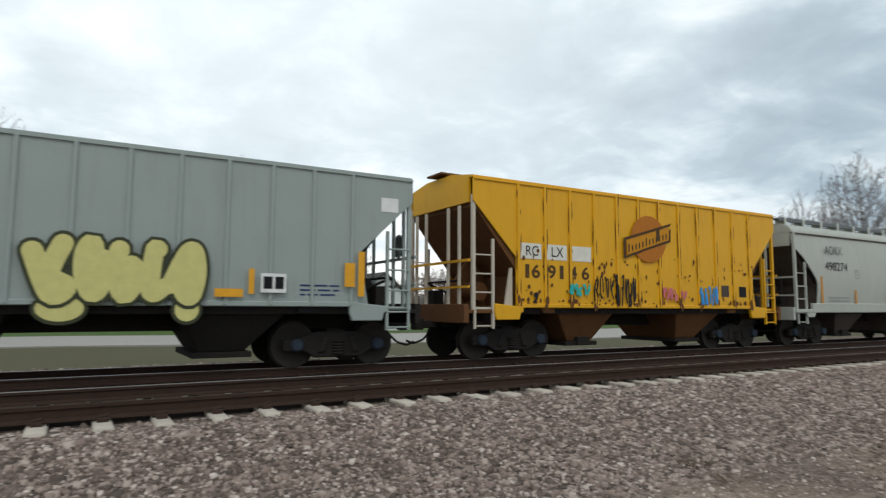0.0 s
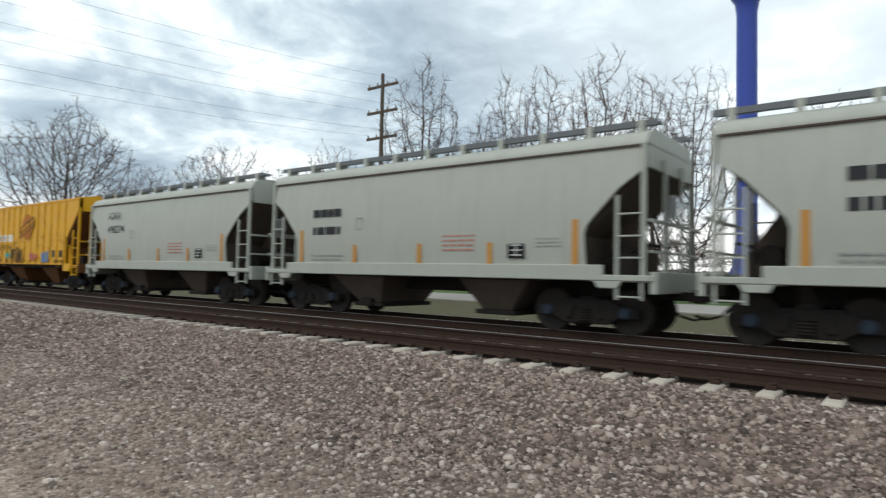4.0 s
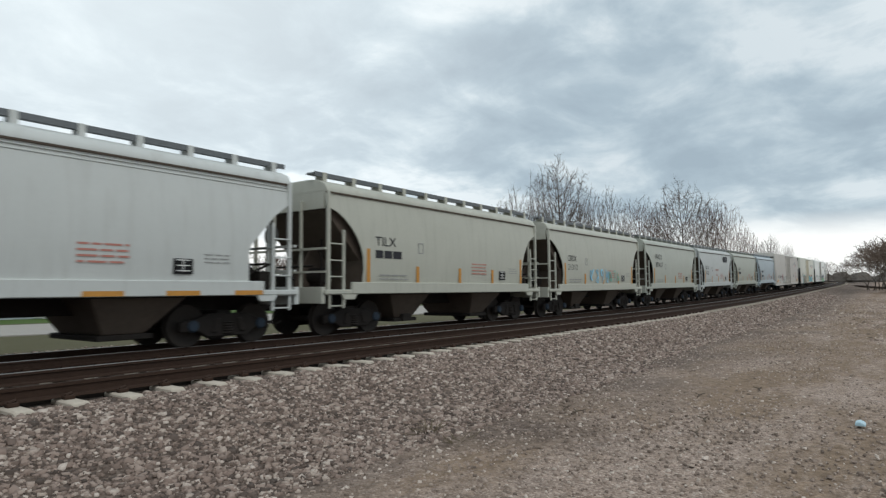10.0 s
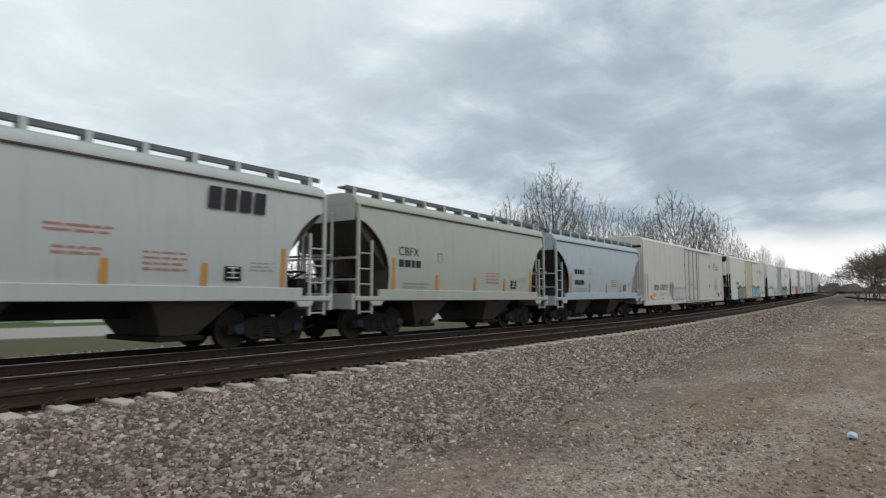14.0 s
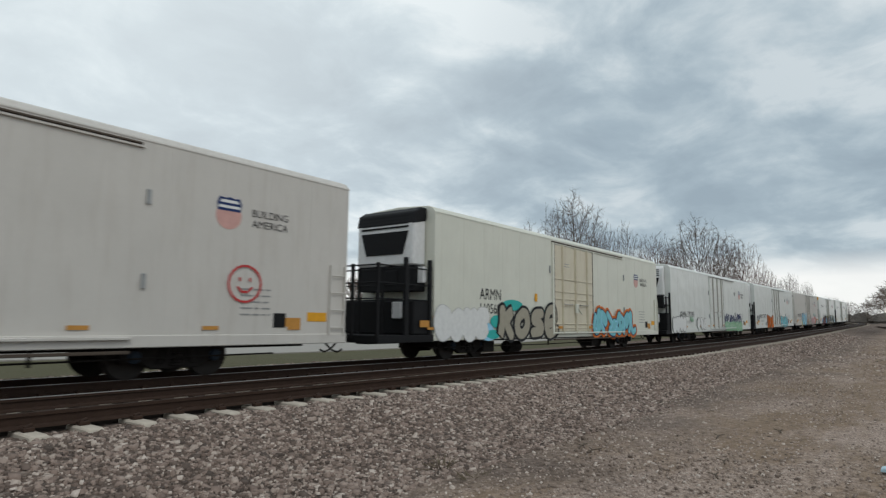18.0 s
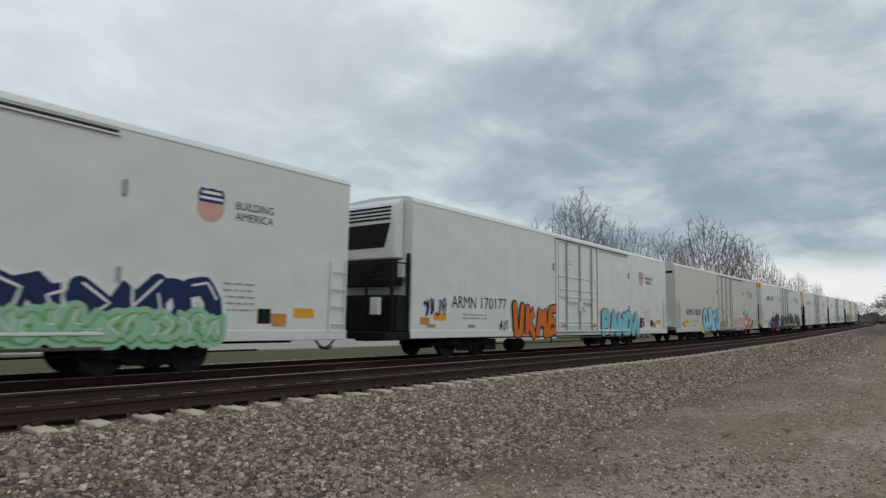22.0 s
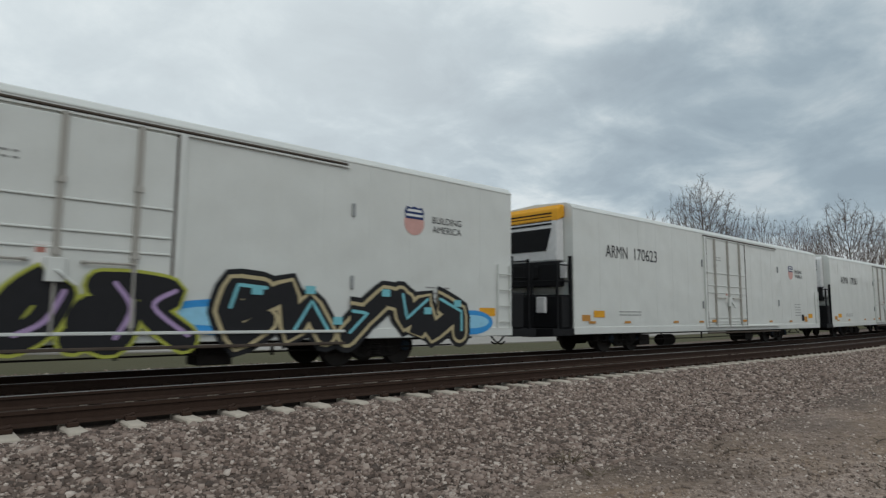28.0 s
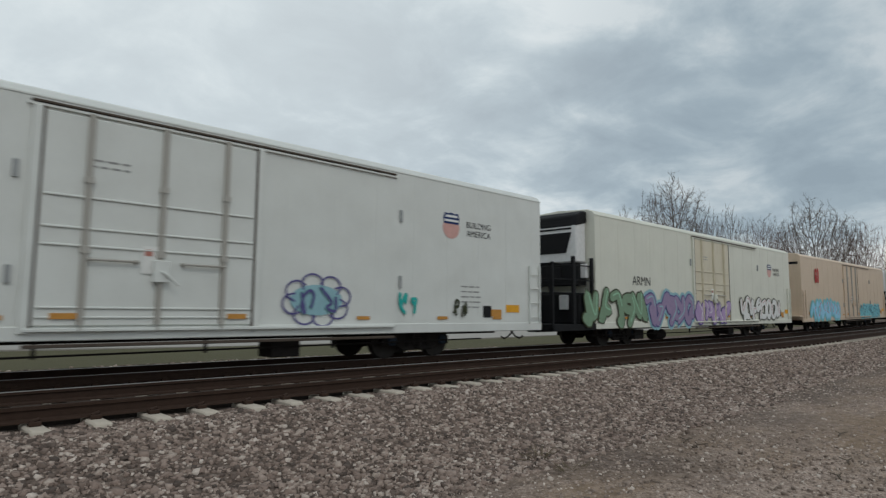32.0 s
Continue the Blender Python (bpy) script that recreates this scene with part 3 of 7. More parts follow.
def hopper_meshes(kind):
    out, e = {}, 5.85
    ol = side_outline(kind)
    out["side"] = Geo().prism_y(ol, -0.02, 0.02).mesh("side_sheet") if kind == "ribbed" else curved_side(ol)
    eave = 4.13 if kind == "ribbed" else 3.72
    if kind == "ribbed":
        roof = [(-HW, eave), (-HW, eave + 0.04), (-0.6, eave + 0.2), (0.6, eave + 0.2), (HW, eave + 0.04), (HW, eave)]
    else:
        w = HW - 0.13
        roof = [(-w - 0.05, eave - 0.02), (-w - 0.05, eave + 0.03), (-w + 0.05, eave + 0.19), (-w + 0.3, eave + 0.3), (-0.8, eave + 0.34), (0.8, eave + 0.34), (w - 0.3, eave + 0.3), (w - 0.05, eave + 0.19), (w + 0.05, eave + 0.03), (w + 0.05, eave - 0.02)]
    out["roof"] = Geo().prism_x(roof, -e, e).mesh("roof", smooth=True)
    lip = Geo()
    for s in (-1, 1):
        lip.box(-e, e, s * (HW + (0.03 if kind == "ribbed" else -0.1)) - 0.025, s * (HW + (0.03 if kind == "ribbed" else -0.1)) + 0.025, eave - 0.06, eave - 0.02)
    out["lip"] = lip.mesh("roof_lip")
    # end: upper panel and slope sheet inside the cut
    out["end_panel"] = Geo().box(e - 0.06, e, -HW + 0.17, HW - 0.17, 3.55 if kind == "ribbed" else 3.25, eave).mesh("end_panel")
    out["slope"] = Geo().prism_y([(e - 0.08, 3.6), (e - 0.08, 3.45), (3.75, 0.98), (3.4, 0.98), (3.4, 3.6)] if kind == "ribbed" else [(e - 0.08, 3.34), (e - 0.08, 3.2), (3.55, 0.98), (3.2, 0.98), (3.2, 3.34)], -HW + (0.05 if kind == "ribbed" else 0.2), HW - (0.05 if kind == "ribbed" else 0.2)).mesh("slope_sheet")
    out["web"] = Geo().prism_y([(3.4, 0.98), (5.6, 0.98), (5.6, 1.5), (5.0, 2.35), (4.6, 2.1)], -0.05, 0.05).prism_y([(4.4, 0.98), (4.48, 0.98), (4.48, 2.0), (4.4, 1.9)], -1.42, 1.42).mesh("end_web", 0.01)
    sill = Geo()
    for s in (-1, 1):
        if kind == "ribbed":
            sill.box(-4.62, 4.62, s * HW - 0.05, s * HW + 0.05, 1.1, 1.2)
            for x in (-4.85, 4.85):
                sill.prism_y([(x - 0.42, 1.2), (x - 0.42, 0.98), (x - 0.36, 0.82), (x + 0.3, 0.82), (x + 0.34, 0.98), (x + 0.42, 1.0), (x + 0.42, 1.12)], s * HW - 0.05, s * HW + 0.05)
        else:
            sill.box(-5.0, 5.0, s * HW - 0.05, s * HW + 0.05, SILL[0], SILL[1])
            for u in (-1, 1):
                sill.box(*sorted((u * 5.0, u * 6.0)), s * HW - 0.05, s * HW + 0.05, SILL[0], SILL[0] + 0.12)
            for x in (-5.1, 5.1):
                sill.prism_y([(x - 0.3, SILL[0]), (x - 0.2, 0.84), (x + 0.2, 0.84), (x + 0.3, SILL[0])], s * HW - 0.04, s * HW + 0.04)
    out["sill"] = sill.mesh("side_sill", 0.015)
    out["platform"] = Geo().box(4.7, 6.05, -HW, HW, SILL[0] - 0.02, SILL[0] + 0.06).box(5.95, 6.08, -HW, HW, 0.75, 1.18).mesh("end_platform", 0.01)
    bay = Geo()
    v = [(-1.25, -1.46, 1.14), (0.95, -1.46, 1.14), (0.95, 1.46, 1.14), (-1.25, 1.46, 1.14), (-0.42, -0.95, 0.24), (0.42, -0.95, 0.24), (0.42, 0.95, 0.24), (-0.42, 0.95, 0.24)]
    bay.add(v, [(0, 3, 2, 1), (4, 5, 6, 7), (0, 1, 5, 4), (1, 2, 6, 5), (2, 3, 7, 6), (3, 0, 4, 7)])
    out["bay"] = bay.mesh("hopper_bay", 0.02)
    out["gate"] = Geo().box(-0.55, 0.55, -1.05, 1.05, 0.13, 0.24).box(-0.2, 0.2, -1.12, -0.9, 0.14, 0.36).mesh("outlet_gate", 0.015)
    out["centre_sill"] = Geo().box(-5.9, 5.9, -0.22, 0.22, 0.62, 1.0).box(-4.6, 4.6, -1.44, -1.36, 0.96, 1.16).box(-4.6, 4.6, 1.36, 1.44, 0.96, 1.16).mesh("centre_sill")
    wk = Geo().box(-6.0, 6.0, -0.36, 0.36, 0, 0.045)
    out["board_centre"] = wk.mesh("running_board")
    out["board_side"] = Geo().box(-5.95, 5.95, -0.16, 0.16, 0, 0.05).box(-5.95, 5.95, -0.17, -0.15, -0.05, 0.07).mesh("running_board")
    out["bracket"] = Geo().box(-0.07, 0.07, -0.2, -0.165, -0.28, 0.075).box(-0.03, 0.03, -0.165, 0.17, -0.2, 0).mesh("bracket", 0.01)
    out["hatch"] = Geo().lathe([(0.3, 0), (0.3, 0.08), (0.22, 0.12), (0, 0.13)], 14).mesh("roof_hatch", smooth=True)
    out["rib"] = Geo().prism_x([(-0.065, 1.12), (0.0, 1.12), (0.0, 4.1), (-0.065, 4.1)], -0.04, 0.04).mesh("rib", 0.02)
    return out


HOP = {"curved": hopper_meshes("curved"), "ribbed": hopper_meshes("ribbed"), "angled": hopper_meshes("angled")}
POST = Geo().box(-0.035, 0.035, -0.035, 0.035, 1.0, 3.5).mesh("end_post", 0.01)
CORNER = Geo().box(-0.045, 0.045, -0.045, 0.045, 0.99, 3.72).mesh("corner_post", 0.01)


def side_ladder_mesh():
    """Two stiles beside the corner post, the inner one short, with rungs and a step below the sill."""
    g = Geo().box(-0.3, -0.24, -0.03, 0.03, 0.62, 2.7)
    for z in (0.68, 1.0, 1.45, 1.88, 2.32):
        g.bar((-0.27, -0.02, z), (0.24, -0.02, z), 0.02, 6)
    g.box(0.21, 0.26, -0.025, 0.025, 0.62, 1.05)
    return g.mesh("side_ladder")


SIDE_LADDER = side_ladder_mesh()
BEAM = Geo().box(-0.03, 0.03, -HW, HW, 2.15, 2.21).box(-0.025, 0.025, -HW, HW, 1.55, 1.6).mesh("end_handrail")
BRACE = Geo().prism_y([(4.66, 1.05), (4.9, 1.05), (4.72, 2.05), (4.66, 2.05)], -0.03, 0.03).bar((4.95, 0, 1.08), (5.75, 0, 1.08), 0.035, 6).mesh("end_brace")
RESERVOIR = Geo().bar((0, -0.55, 0), (0, 0.55, 0), 0.23, 14).box(-0.28, 0.1, -0.12, 0.12, -0.5, -0.18).mesh("brake_reservoir", smooth=True)
RIGGING = Geo().bar((4.6, -0.9, 1.3), (5.7, -0.9, 1.75), 0.035, 6).bar((5.3, 0.7, 1.05), (5.3, 0.7, 2.5), 0.04, 6).box(5.2, 5.5, -1.15, -0.85, 1.1, 1.55).bar((5.6, -0.9, 1.75), (5.6, 0.7, 1.75), 0.03, 6).mesh("brake_rigging")
WHEELB = Geo().lathe([(0.24, -0.02), (0.28, 0), (0.24, 0.02), (0.2, 0)], 16, "y").box(-0.24, 0.24, -0.01, 0.01, -0.015, 0.015).box(-0.015, 0.015, -0.01, 0.01, -0.24, 0.24).mesh("brake_wheel")


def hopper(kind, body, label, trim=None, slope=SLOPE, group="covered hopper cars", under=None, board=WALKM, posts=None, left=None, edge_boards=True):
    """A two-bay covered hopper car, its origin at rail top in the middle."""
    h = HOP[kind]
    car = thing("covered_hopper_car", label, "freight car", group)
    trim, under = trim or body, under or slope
    posts = posts or trim
    for s in (-1, 1):
        put("side_sheet", h["side"], body, car, pose(0, s * HW, 0, 0, 0, 0 if s < 0 else 180))
    put("roof", h["roof"], body, car)
    # strip below the eave, in the bay colour except on ribbed cars
    put("roof_lip", h["lip"], under if kind != "ribbed" else body, car, None, "dark strip under the roof edge")
    put("side_sill", h["sill"], trim, car)
    put("centre_sill", h["centre_sill"], TRUCK, car)
    for turn in (0, 180):
        m = pose(0, 0, 0, 0, 0, turn)
        put("end_panel", h["end_panel"], body, car, m)
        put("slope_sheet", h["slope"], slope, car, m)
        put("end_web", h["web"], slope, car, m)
        put("end_platform", h["platform"], trim if kind != "ribbed" else under, car, m)
        for sy in (-1, 1):
            side = posts if turn == 0 or left is None else left
            put("side_ladder", SIDE_LADDER, side, car, m @ pose(5.55, sy * (HW - 0.02), 0))
            put("corner_post", CORNER, side, car, m @ (pose(5.8, sy * (HW - 0.06), 0) if kind != "ribbed" else pose(5.8, sy * (HW - 0.06), 0.0)))
            put("end_post", POST, side, car, m @ pose(5.9, sy * 0.55, 0))
            if kind == "ribbed":
                put("end_post", POST, side, car, m @ pose(5.9, sy * 1.05, 0))
                put("end_brace", BRACE, side, car, m @ pose(0, sy * (HW - 0.12), 0))
        put("end_handrail", BEAM, posts, car, m @ pose(5.95, 0, 0))
        put("brake_reservoir", RESERVOIR, TRUCK if kind != "ribbed" else slope, car, m @ pose(5.05, 0.1 if turn else -0.3, 1.5))
        put("brake_rigging", RIGGING, TRUCK, car, m)
        add_truck(car, 4.4 if turn == 0 else -4.4)
    put("brake_wheel", WHEELB, GREYM, car, pose(6.05, -0.5, 2.5, 0, 0, 90))
    for x in (-2.1, 2.1):
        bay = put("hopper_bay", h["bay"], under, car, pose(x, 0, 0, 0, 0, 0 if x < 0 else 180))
        put("outlet_gate", h["gate"], TRUCK, bay)
    top = 4.33 if kind == "ribbed" else 4.1
    if kind != "ribbed" and edge_boards:
        for s in (-1, 1):
            b = put("running_board", h["board_side"], board, car, pose(0, s * 0.95, top + 0.08))
            for k in range(11):
                put("bracket", h["bracket"], body, b, pose(-5.6 + 1.12 * k, 0, 0, 0, 0, 0 if s < 0 else 180))
    else:
        put("running_board", h["board_centre"], board, car, pose(0, 0, top + 0.06))
    for k in range(6):
        put("roof_hatch", h["hatch"], body, car, pose(-4.4 + 1.76 * k, 0, top - 0.02))
    if kind == "ribbed":
        for s in (-1, 1):
            for k in range(12):
                put("rib", h["rib"], body, car, pose(-4.56 + 0.82 * k, s * HW, 0, 0, 0, 0 if s < 0 else 180))
    add_couplers(car, 6.45)
    return car


# ---------------------------------------------------------------- refrigerator cars
RW, RB, RT = 1.55, 0.65, 4.70      # half width, floor, eave


def reefer_meshes():
    out = {}
    sec = [(-RW, RB), (-RW, RT - 0.12), (-RW + 0.1, RT), (-RW + 0.3, RT + 0.08), (0, RT + 0.15), (RW - 0.3, RT + 0.08), (RW - 0.1, RT), (RW, RT - 0.12), (RW, RB)]
    for a, b in ((-9.65, 11.3), (-10.75, 11.9), (-11.5, 11.5)):
        out[a] = Geo().prism_x(sec, a, b).mesh("body", 0.02)
        out[a, "cap"] = Geo().box(a, b, -RW - 0.012, -RW + 0.03, RT - 0.16, RT - 0.125).mesh("roof_cap", 0.005)
        out[a, "sill"] = Geo().box(a - 0.02, b + 0.02, -RW - 0.02, -RW + 0.06, RB - 0.12, RB + 0.12).box(a - 0.02, b + 0.02, RW - 0.06, RW + 0.02, RB - 0.12, RB + 0.12).mesh("side_sill", 0.015)
    out["seam"] = Geo().box(-0.012, 0.012, -RW - 0.003, -RW, RB + 0.35, RT - 0.12).mesh("panel_seam")
    out["centre"] = Geo().box(-11.2, 11.2, -0.25, 0.25, 0.42, 0.62).mesh("centre_sill")
    d = Geo().box(-1.65, 2.15, -RW - 0.05, -RW, RB + 0.12, RT - 0.35)
    out["door"] = d.mesh("plug_door", 0.02)
    out["door_seam"] = Geo().box(-0.02, 0.02, -0.012, 0, RB + 0.1, RT - 0.3).mesh("door_seam")
    out["door_rib"] = Geo().box(-1.6, 2.1, -0.03, 0, -0.022, 0.022).mesh("door_rib", 0.012)
    out["lock_bar"] = Geo().box(-0.05, 0.05, 0.0, 0.05, RB + 0.15, RT - 0.3).bar((0, -0.01, RB + 0.05), (0, -0.01, RT - 0.3), 0.022, 8).box(-0.07, 0.07, -0.03, 0.03, 2.0, 2.12).box(-0.07, 0.07, -0.03, 0.03, 3.2, 3.3).mesh("lock_bar")
    out["crank"] = Geo().box(-0.14, 0.14, -0.08, 0, -0.2, 0.2).bar((0, -0.1, 0), (0.3, -0.12, -0.25), 0.025).mesh("door_crank", 0.01)
    out["door_handle"] = Geo().bar((-0.42, -0.06, 0), (0.42, -0.06, 0), 0.022, 6).box(-0.42, -0.36, -0.06, 0, -0.03, 0.03).box(0.36, 0.42, -0.06, 0, -0.03, 0.03).mesh("door_handle")
    out["door_rail_top"] = Geo().box(-1.9, 5.95, -0.05, 0, -0.025, 0.025).mesh("rail_cover", 0.008)
    out["door_post"] = Geo().box(-0.07, 0.07, -0.07, 0, RB, RT - 0.3).mesh("door_post", 0.01)
    out["door_rail"] = Geo().box(-1.85, 5.9, -0.07, 0, -0.022, 0.022).mesh("door_rail", 0.01)
    out["low_rail"] = Geo().box(-1.75, 5.9, -0.09, 0, -0.03, 0.03).mesh("low_rail", 0.01)
    out["pipe"] = Geo().bar((-9.5, -1.2, 0.3), (-2, -1.25, 0.26), 0.02).bar((-2, -1.25, 0.26), (9.5, -1.2, 0.32), 0.02).mesh("brake_pipe")
    out["tank"] = Geo().bar((-0.45, 0, 0), (0.45, 0, 0), 0.22, 14).mesh("air_tank", smooth=True)
    out["box"] = Geo().box(-0.35, 0.35, -0.3, 0.3, -0.22, 0.15).mesh("valve_box", 0.02)
    out["strap"] = Geo().box(-0.03, 0.03, -0.02, 0.02, 0.22, RB).mesh("hanger")
    out["hinge"] = Geo().box(-0.04, 0.04, -0.05, 0, -0.15, 0.15).mesh("latch", 0.01)
    # machinery end
    out["deck"] = Geo().box(-11.75, -10.35, -RW, RW, 0.5, 0.72).mesh("deck", 0.01)
    out["genset"] = Geo().box(-11.5, -10.4, -RW + 0.05, RW - 0.05, 0.72, 1.75).mesh("generator", 0.04)
    out["unit"] = Geo().prism_y([(-11.15, 2.85), (-10.4, 2.85), (-10.4, 4.66), (-10.72, 4.66), (-11.05, 4.5), (-11.15, 4.15)], -1.2, 1.2).mesh("cooling_unit", 0.05)
    out["grille"] = Geo().prism_x([(-0.78, 3.2), (0.78, 3.2), (1.0, 3.92), (-1.0, 3.92)], -11.19, -11.13).mesh("grille", 0.01)
    out["slat"] = Geo().box(-0.02, 0.04, -1.0, 1.0, -0.03, 0.03).mesh("louver")
    out["lower"] = Geo().box(-11.05, -10.4, -1.2, 1.2, 2.05, 2.85).box(-11.12, -11.0, -0.5, 0.1, 2.3, 2.7).mesh("machinery_box", 0.02)
    rl = Geo()
    for y in (-RW + 0.06, -0.5, 0.5, RW - 0.06):
        rl.box(-11.78, -11.7, y - 0.04, y + 0.04, 0.6, 2.75)
    for z in (1.75, 2.2, 2.7):
        rl.bar((-11.74, -RW + 0.06, z), (-11.74, RW - 0.06, z), 0.022)
        rl.bar((-11.74, -RW + 0.06, z), (-10.4, -RW + 0.06, z), 0.022)
    rl.box(-10.62, -10.5, -RW, -RW + 0.1, 0.6, 3.0)
    out["rails"] = rl.mesh("safety_rail")
    out["ctrl"] = Geo().box(-0.1, 0.1, -0.16, 0.16, 0, 0.5).mesh("control_box", 0.02)
    return out


REEF = reefer_meshes()
LADDER_R = ladder_mesh("end_ladder", 0.5, 0.75, 2.5, 4)
SHIELD = Geo().prism_y([(0.37 * math.cos(2 * math.pi * k / 24), 0.36 * math.sin(2 * math.pi * k / 24) - 0.02) for k in range(24)], 0, 0.004).mesh("shield")
SHIELD_TOP = Geo().prism_y([(-0.33, 0.1), (0.33, 0.1), (0.36, 0.3), (0.29, 0.46), (0.14, 0.43), (0, 0.47), (-0.14, 0.43), (-0.29, 0.46), (-0.36, 0.3)], 0, 0.003).mesh("shield_top")
SHIELD_BAND = Geo().prism_y([(-0.31, 0.17), (0.31, 0.17), (0.31, 0.24), (-0.31, 0.24)], 0, 0.003).mesh("shield_band")
SHIELD_LINE = Geo().prism_y([(-0.28, 0.31), (0.28, 0.31), (0.24, 0.385), (-0.24, 0.385)], 0, 0.003).mesh("shield_line")
SHIELDM = plain("faded_salmon_shield", (0.60, 0.34, 0.30), 0.5)


BARM = paint("dirty_grey_bars", (0.42, 0.4, 0.36), 0.5, (0.2, 0.14, 0.09), 0.6)


def reefer(label, body, unit_left, unit_mat, band=None, grime=None, doormat=None, mark=None, emblem=True, seed=0, ends=(-10.75, 11.9), unit_right=False):
    """A long insulated refrigerator car; the cooling machinery stands on the end deck."""
    r = REEF
    car = thing("refrigerator_car", label, "freight car", "white refrigerator cars")
    deck = pose(ends[0] + 10.35, 0, 0)
    y = -RW
    put("body", r[ends[0]], body, car)
    for k in range(18):
        x = -9.3 + 1.22 * k
        if not (-2.0 < x < 2.4) and x < ends[1] - 0.3:
            put("panel_seam", r["seam"], body, car, pose(x, 0, 0))
    put("side_sill", r[ends[0], "sill"], body, car)
    put("roof_cap", r[ends[0], "cap"], body, car)
    put("roof_cap", r[ends[0], "cap"], body, car, pose(0, 2 * RW, 0))
    put("centre_sill", r["centre"], TRUCK, car)
    door = put("plug_door", r["door"], doormat or body, car)
    for z in (0.92, 1.08, 2.12, 2.42, 2.95):
        put("door_rib", r["door_rib"], doormat or body, door, pose(0, y - 0.05, z))
    for x in (-0.95, 0.3, 1.5):
        put("lock_bar", r["lock_bar"], BARM if doormat is None else doormat, door, pose(x, y - 0.1, 0))
    put("door_crank", r["crank"], body, door, pose(0.3, y - 0.09, 1.75), "white crank housing")
    for x in (-0.5, 1.1):
        put("door_handle", r["door_handle"], BARM, door, pose(x, y - 0.06, 1.9))
    for x in (-1.4, 1.62):
        flat(door, "reflector", ORANGE, x, x + 0.4, RB + 0.24, RB + 0.34, y - 0.085)
    for x in (-1.66, 2.16):
        put("door_seam", r["door_seam"], SLOPE, door, pose(x, y - 0.052, 0))
    if seed > 230:
        flat(door, "notice", WHITEP, -0.02, 0.26, 1.7, 2.2, y - 0.07)
        flat(door, "notice_mark", REDM, 0.02, 0.16, 2.02, 2.14, y - 0.076)
    for x in (-1.75, 2.25):
        put("door_post", r["door_post"], body, car, pose(x, y, 0))
    put("door_rail", r["door_rail"], SLOPE, car, pose(0, y, RT - 0.23), "dark sliding door rail")
    put("rail_cover", r["door_rail_top"], body, car, pose(0, y, RT - 0.285))
    put("low_rail", r["low_rail"], body, car, pose(0, y - 0.02, RB + 0.06))
    put("low_rail", r["low_rail"], SLOPE, car, pose(0, y - 0.02, RB - 0.2))
    put("brake_pipe", r["pipe"], TRUCK, car)
    put("air_tank", r["tank"], TRUCK, car, pose(-3.6, -0.7, 0.2))
    put("valve_box", r["box"], TRUCK, car, pose(3.2, -0.9, 0.28))
    put("valve_box", r["box"], TRUCK, car, pose(-6.0, -0.9, 0.3))
    for x in (-7.5, -4.8, -1.5, 1.4, 4.4, 6.9):
        put("hanger", r["strap"], TRUCK, car, pose(x, -1.2, 0))
    for x, z in ((6.1, 3.45), (6.1, 1.8), (-2.0, 3.3), (-2.0, 1.6)):
        put("latch", r["hinge"], GREYM, car, pose(x, y, z))
    # machinery on the end deck, or a plain end wall with a ladder
    deep, slim = (0.8, 0.8) if ends[0] > -10 else (0.66, 0.49)

    def machinery(deck, low=False):
        def shallow(k):
            return deck @ pose(-10.35, 0, 0) @ Matrix.Diagonal((k, 1, 1, 1)) @ pose(10.35, 0, 0)
        every = (("deck", "deck", DARK, deep + 0.1), ("generator", "genset", DARK, slim + 0.02), ("cooling_unit", "unit", unit_mat, slim), ("grille", "grille", DARK, slim), ("machinery_box", "lower", DARK, deep), ("safety_rail", "rails", DARK, slim + 0.08))
        for nm, key, mt, k in every:
            if not (low and key in ("unit", "grille")):
                put(nm, r[key], mt, car, shallow(k))
        for k in range(0 if low else 4):
            put("louver", r["slat"], DARK, car, shallow(slim) @ pose(-11.16 + 0.022 * k, 0, 4.06 + 0.115 * k))
        put("control_panel", r["ctrl"], unit_mat, car, shallow(deep + 0.05) @ pose(-11.5, -0.9, 1.2))
        for k, yy in enumerate((-1.25, 1.25)):
            put("control_box", r["ctrl"], unit_mat if k == 0 else DARK, car, shallow(slim) @ pose(-10.75, yy, 2.3))
        return shallow
    if unit_left:
        shallow = machinery(deck)
        if ends[0] > -10:
            put("deck", r["deck"], DARK, car, pose(-0.4, 0, 0))
            put("safety_rail", r["rails"], DARK, car, pose(-0.4, 0, 0))
    else:
        if unit_right:
            machinery(pose(ends[1] - 10.35, 0, 0, 0, 0, 0) @ pose(10.35, 0, 0, 0, 0, 180) @ pose(10.35, 0, 0), True)
        if band is None:
            put("end_stripe", Geo().box(ends[0] - 0.012, ends[0], -RW + 0.15, RW - 0.15, 4.1, 4.25).mesh("end_stripe"), DARK, car)
        put("end_ladder", LADDER_R, body, car, pose(ends[0] + 0.35, y - 0.04, 0))
        put("end_platform", Geo().box(ends[0] - 0.55, ends[0], -RW, RW, 0.86, 0.94).mesh("end_platform"), body, car)
    if band:
        put("top_band", BAND if unit_left else Geo().box(ends[0] - 0.015, ends[0], -RW + 0.02, RW - 0.02, RT - 0.45, RT - 0.02).mesh("top_band"), band, car, shallow(slim) if unit_left else None, "orange band along the top" if band is AMBER else "black hood over the machinery")
    put("end_ladder", LADDER_R, body, car, pose(ends[1] - 0.35, y - 0.04, 0))
    add_truck(car, 7.15)
    add_truck(car, -7.15)
    add_couplers(car, 12.5)
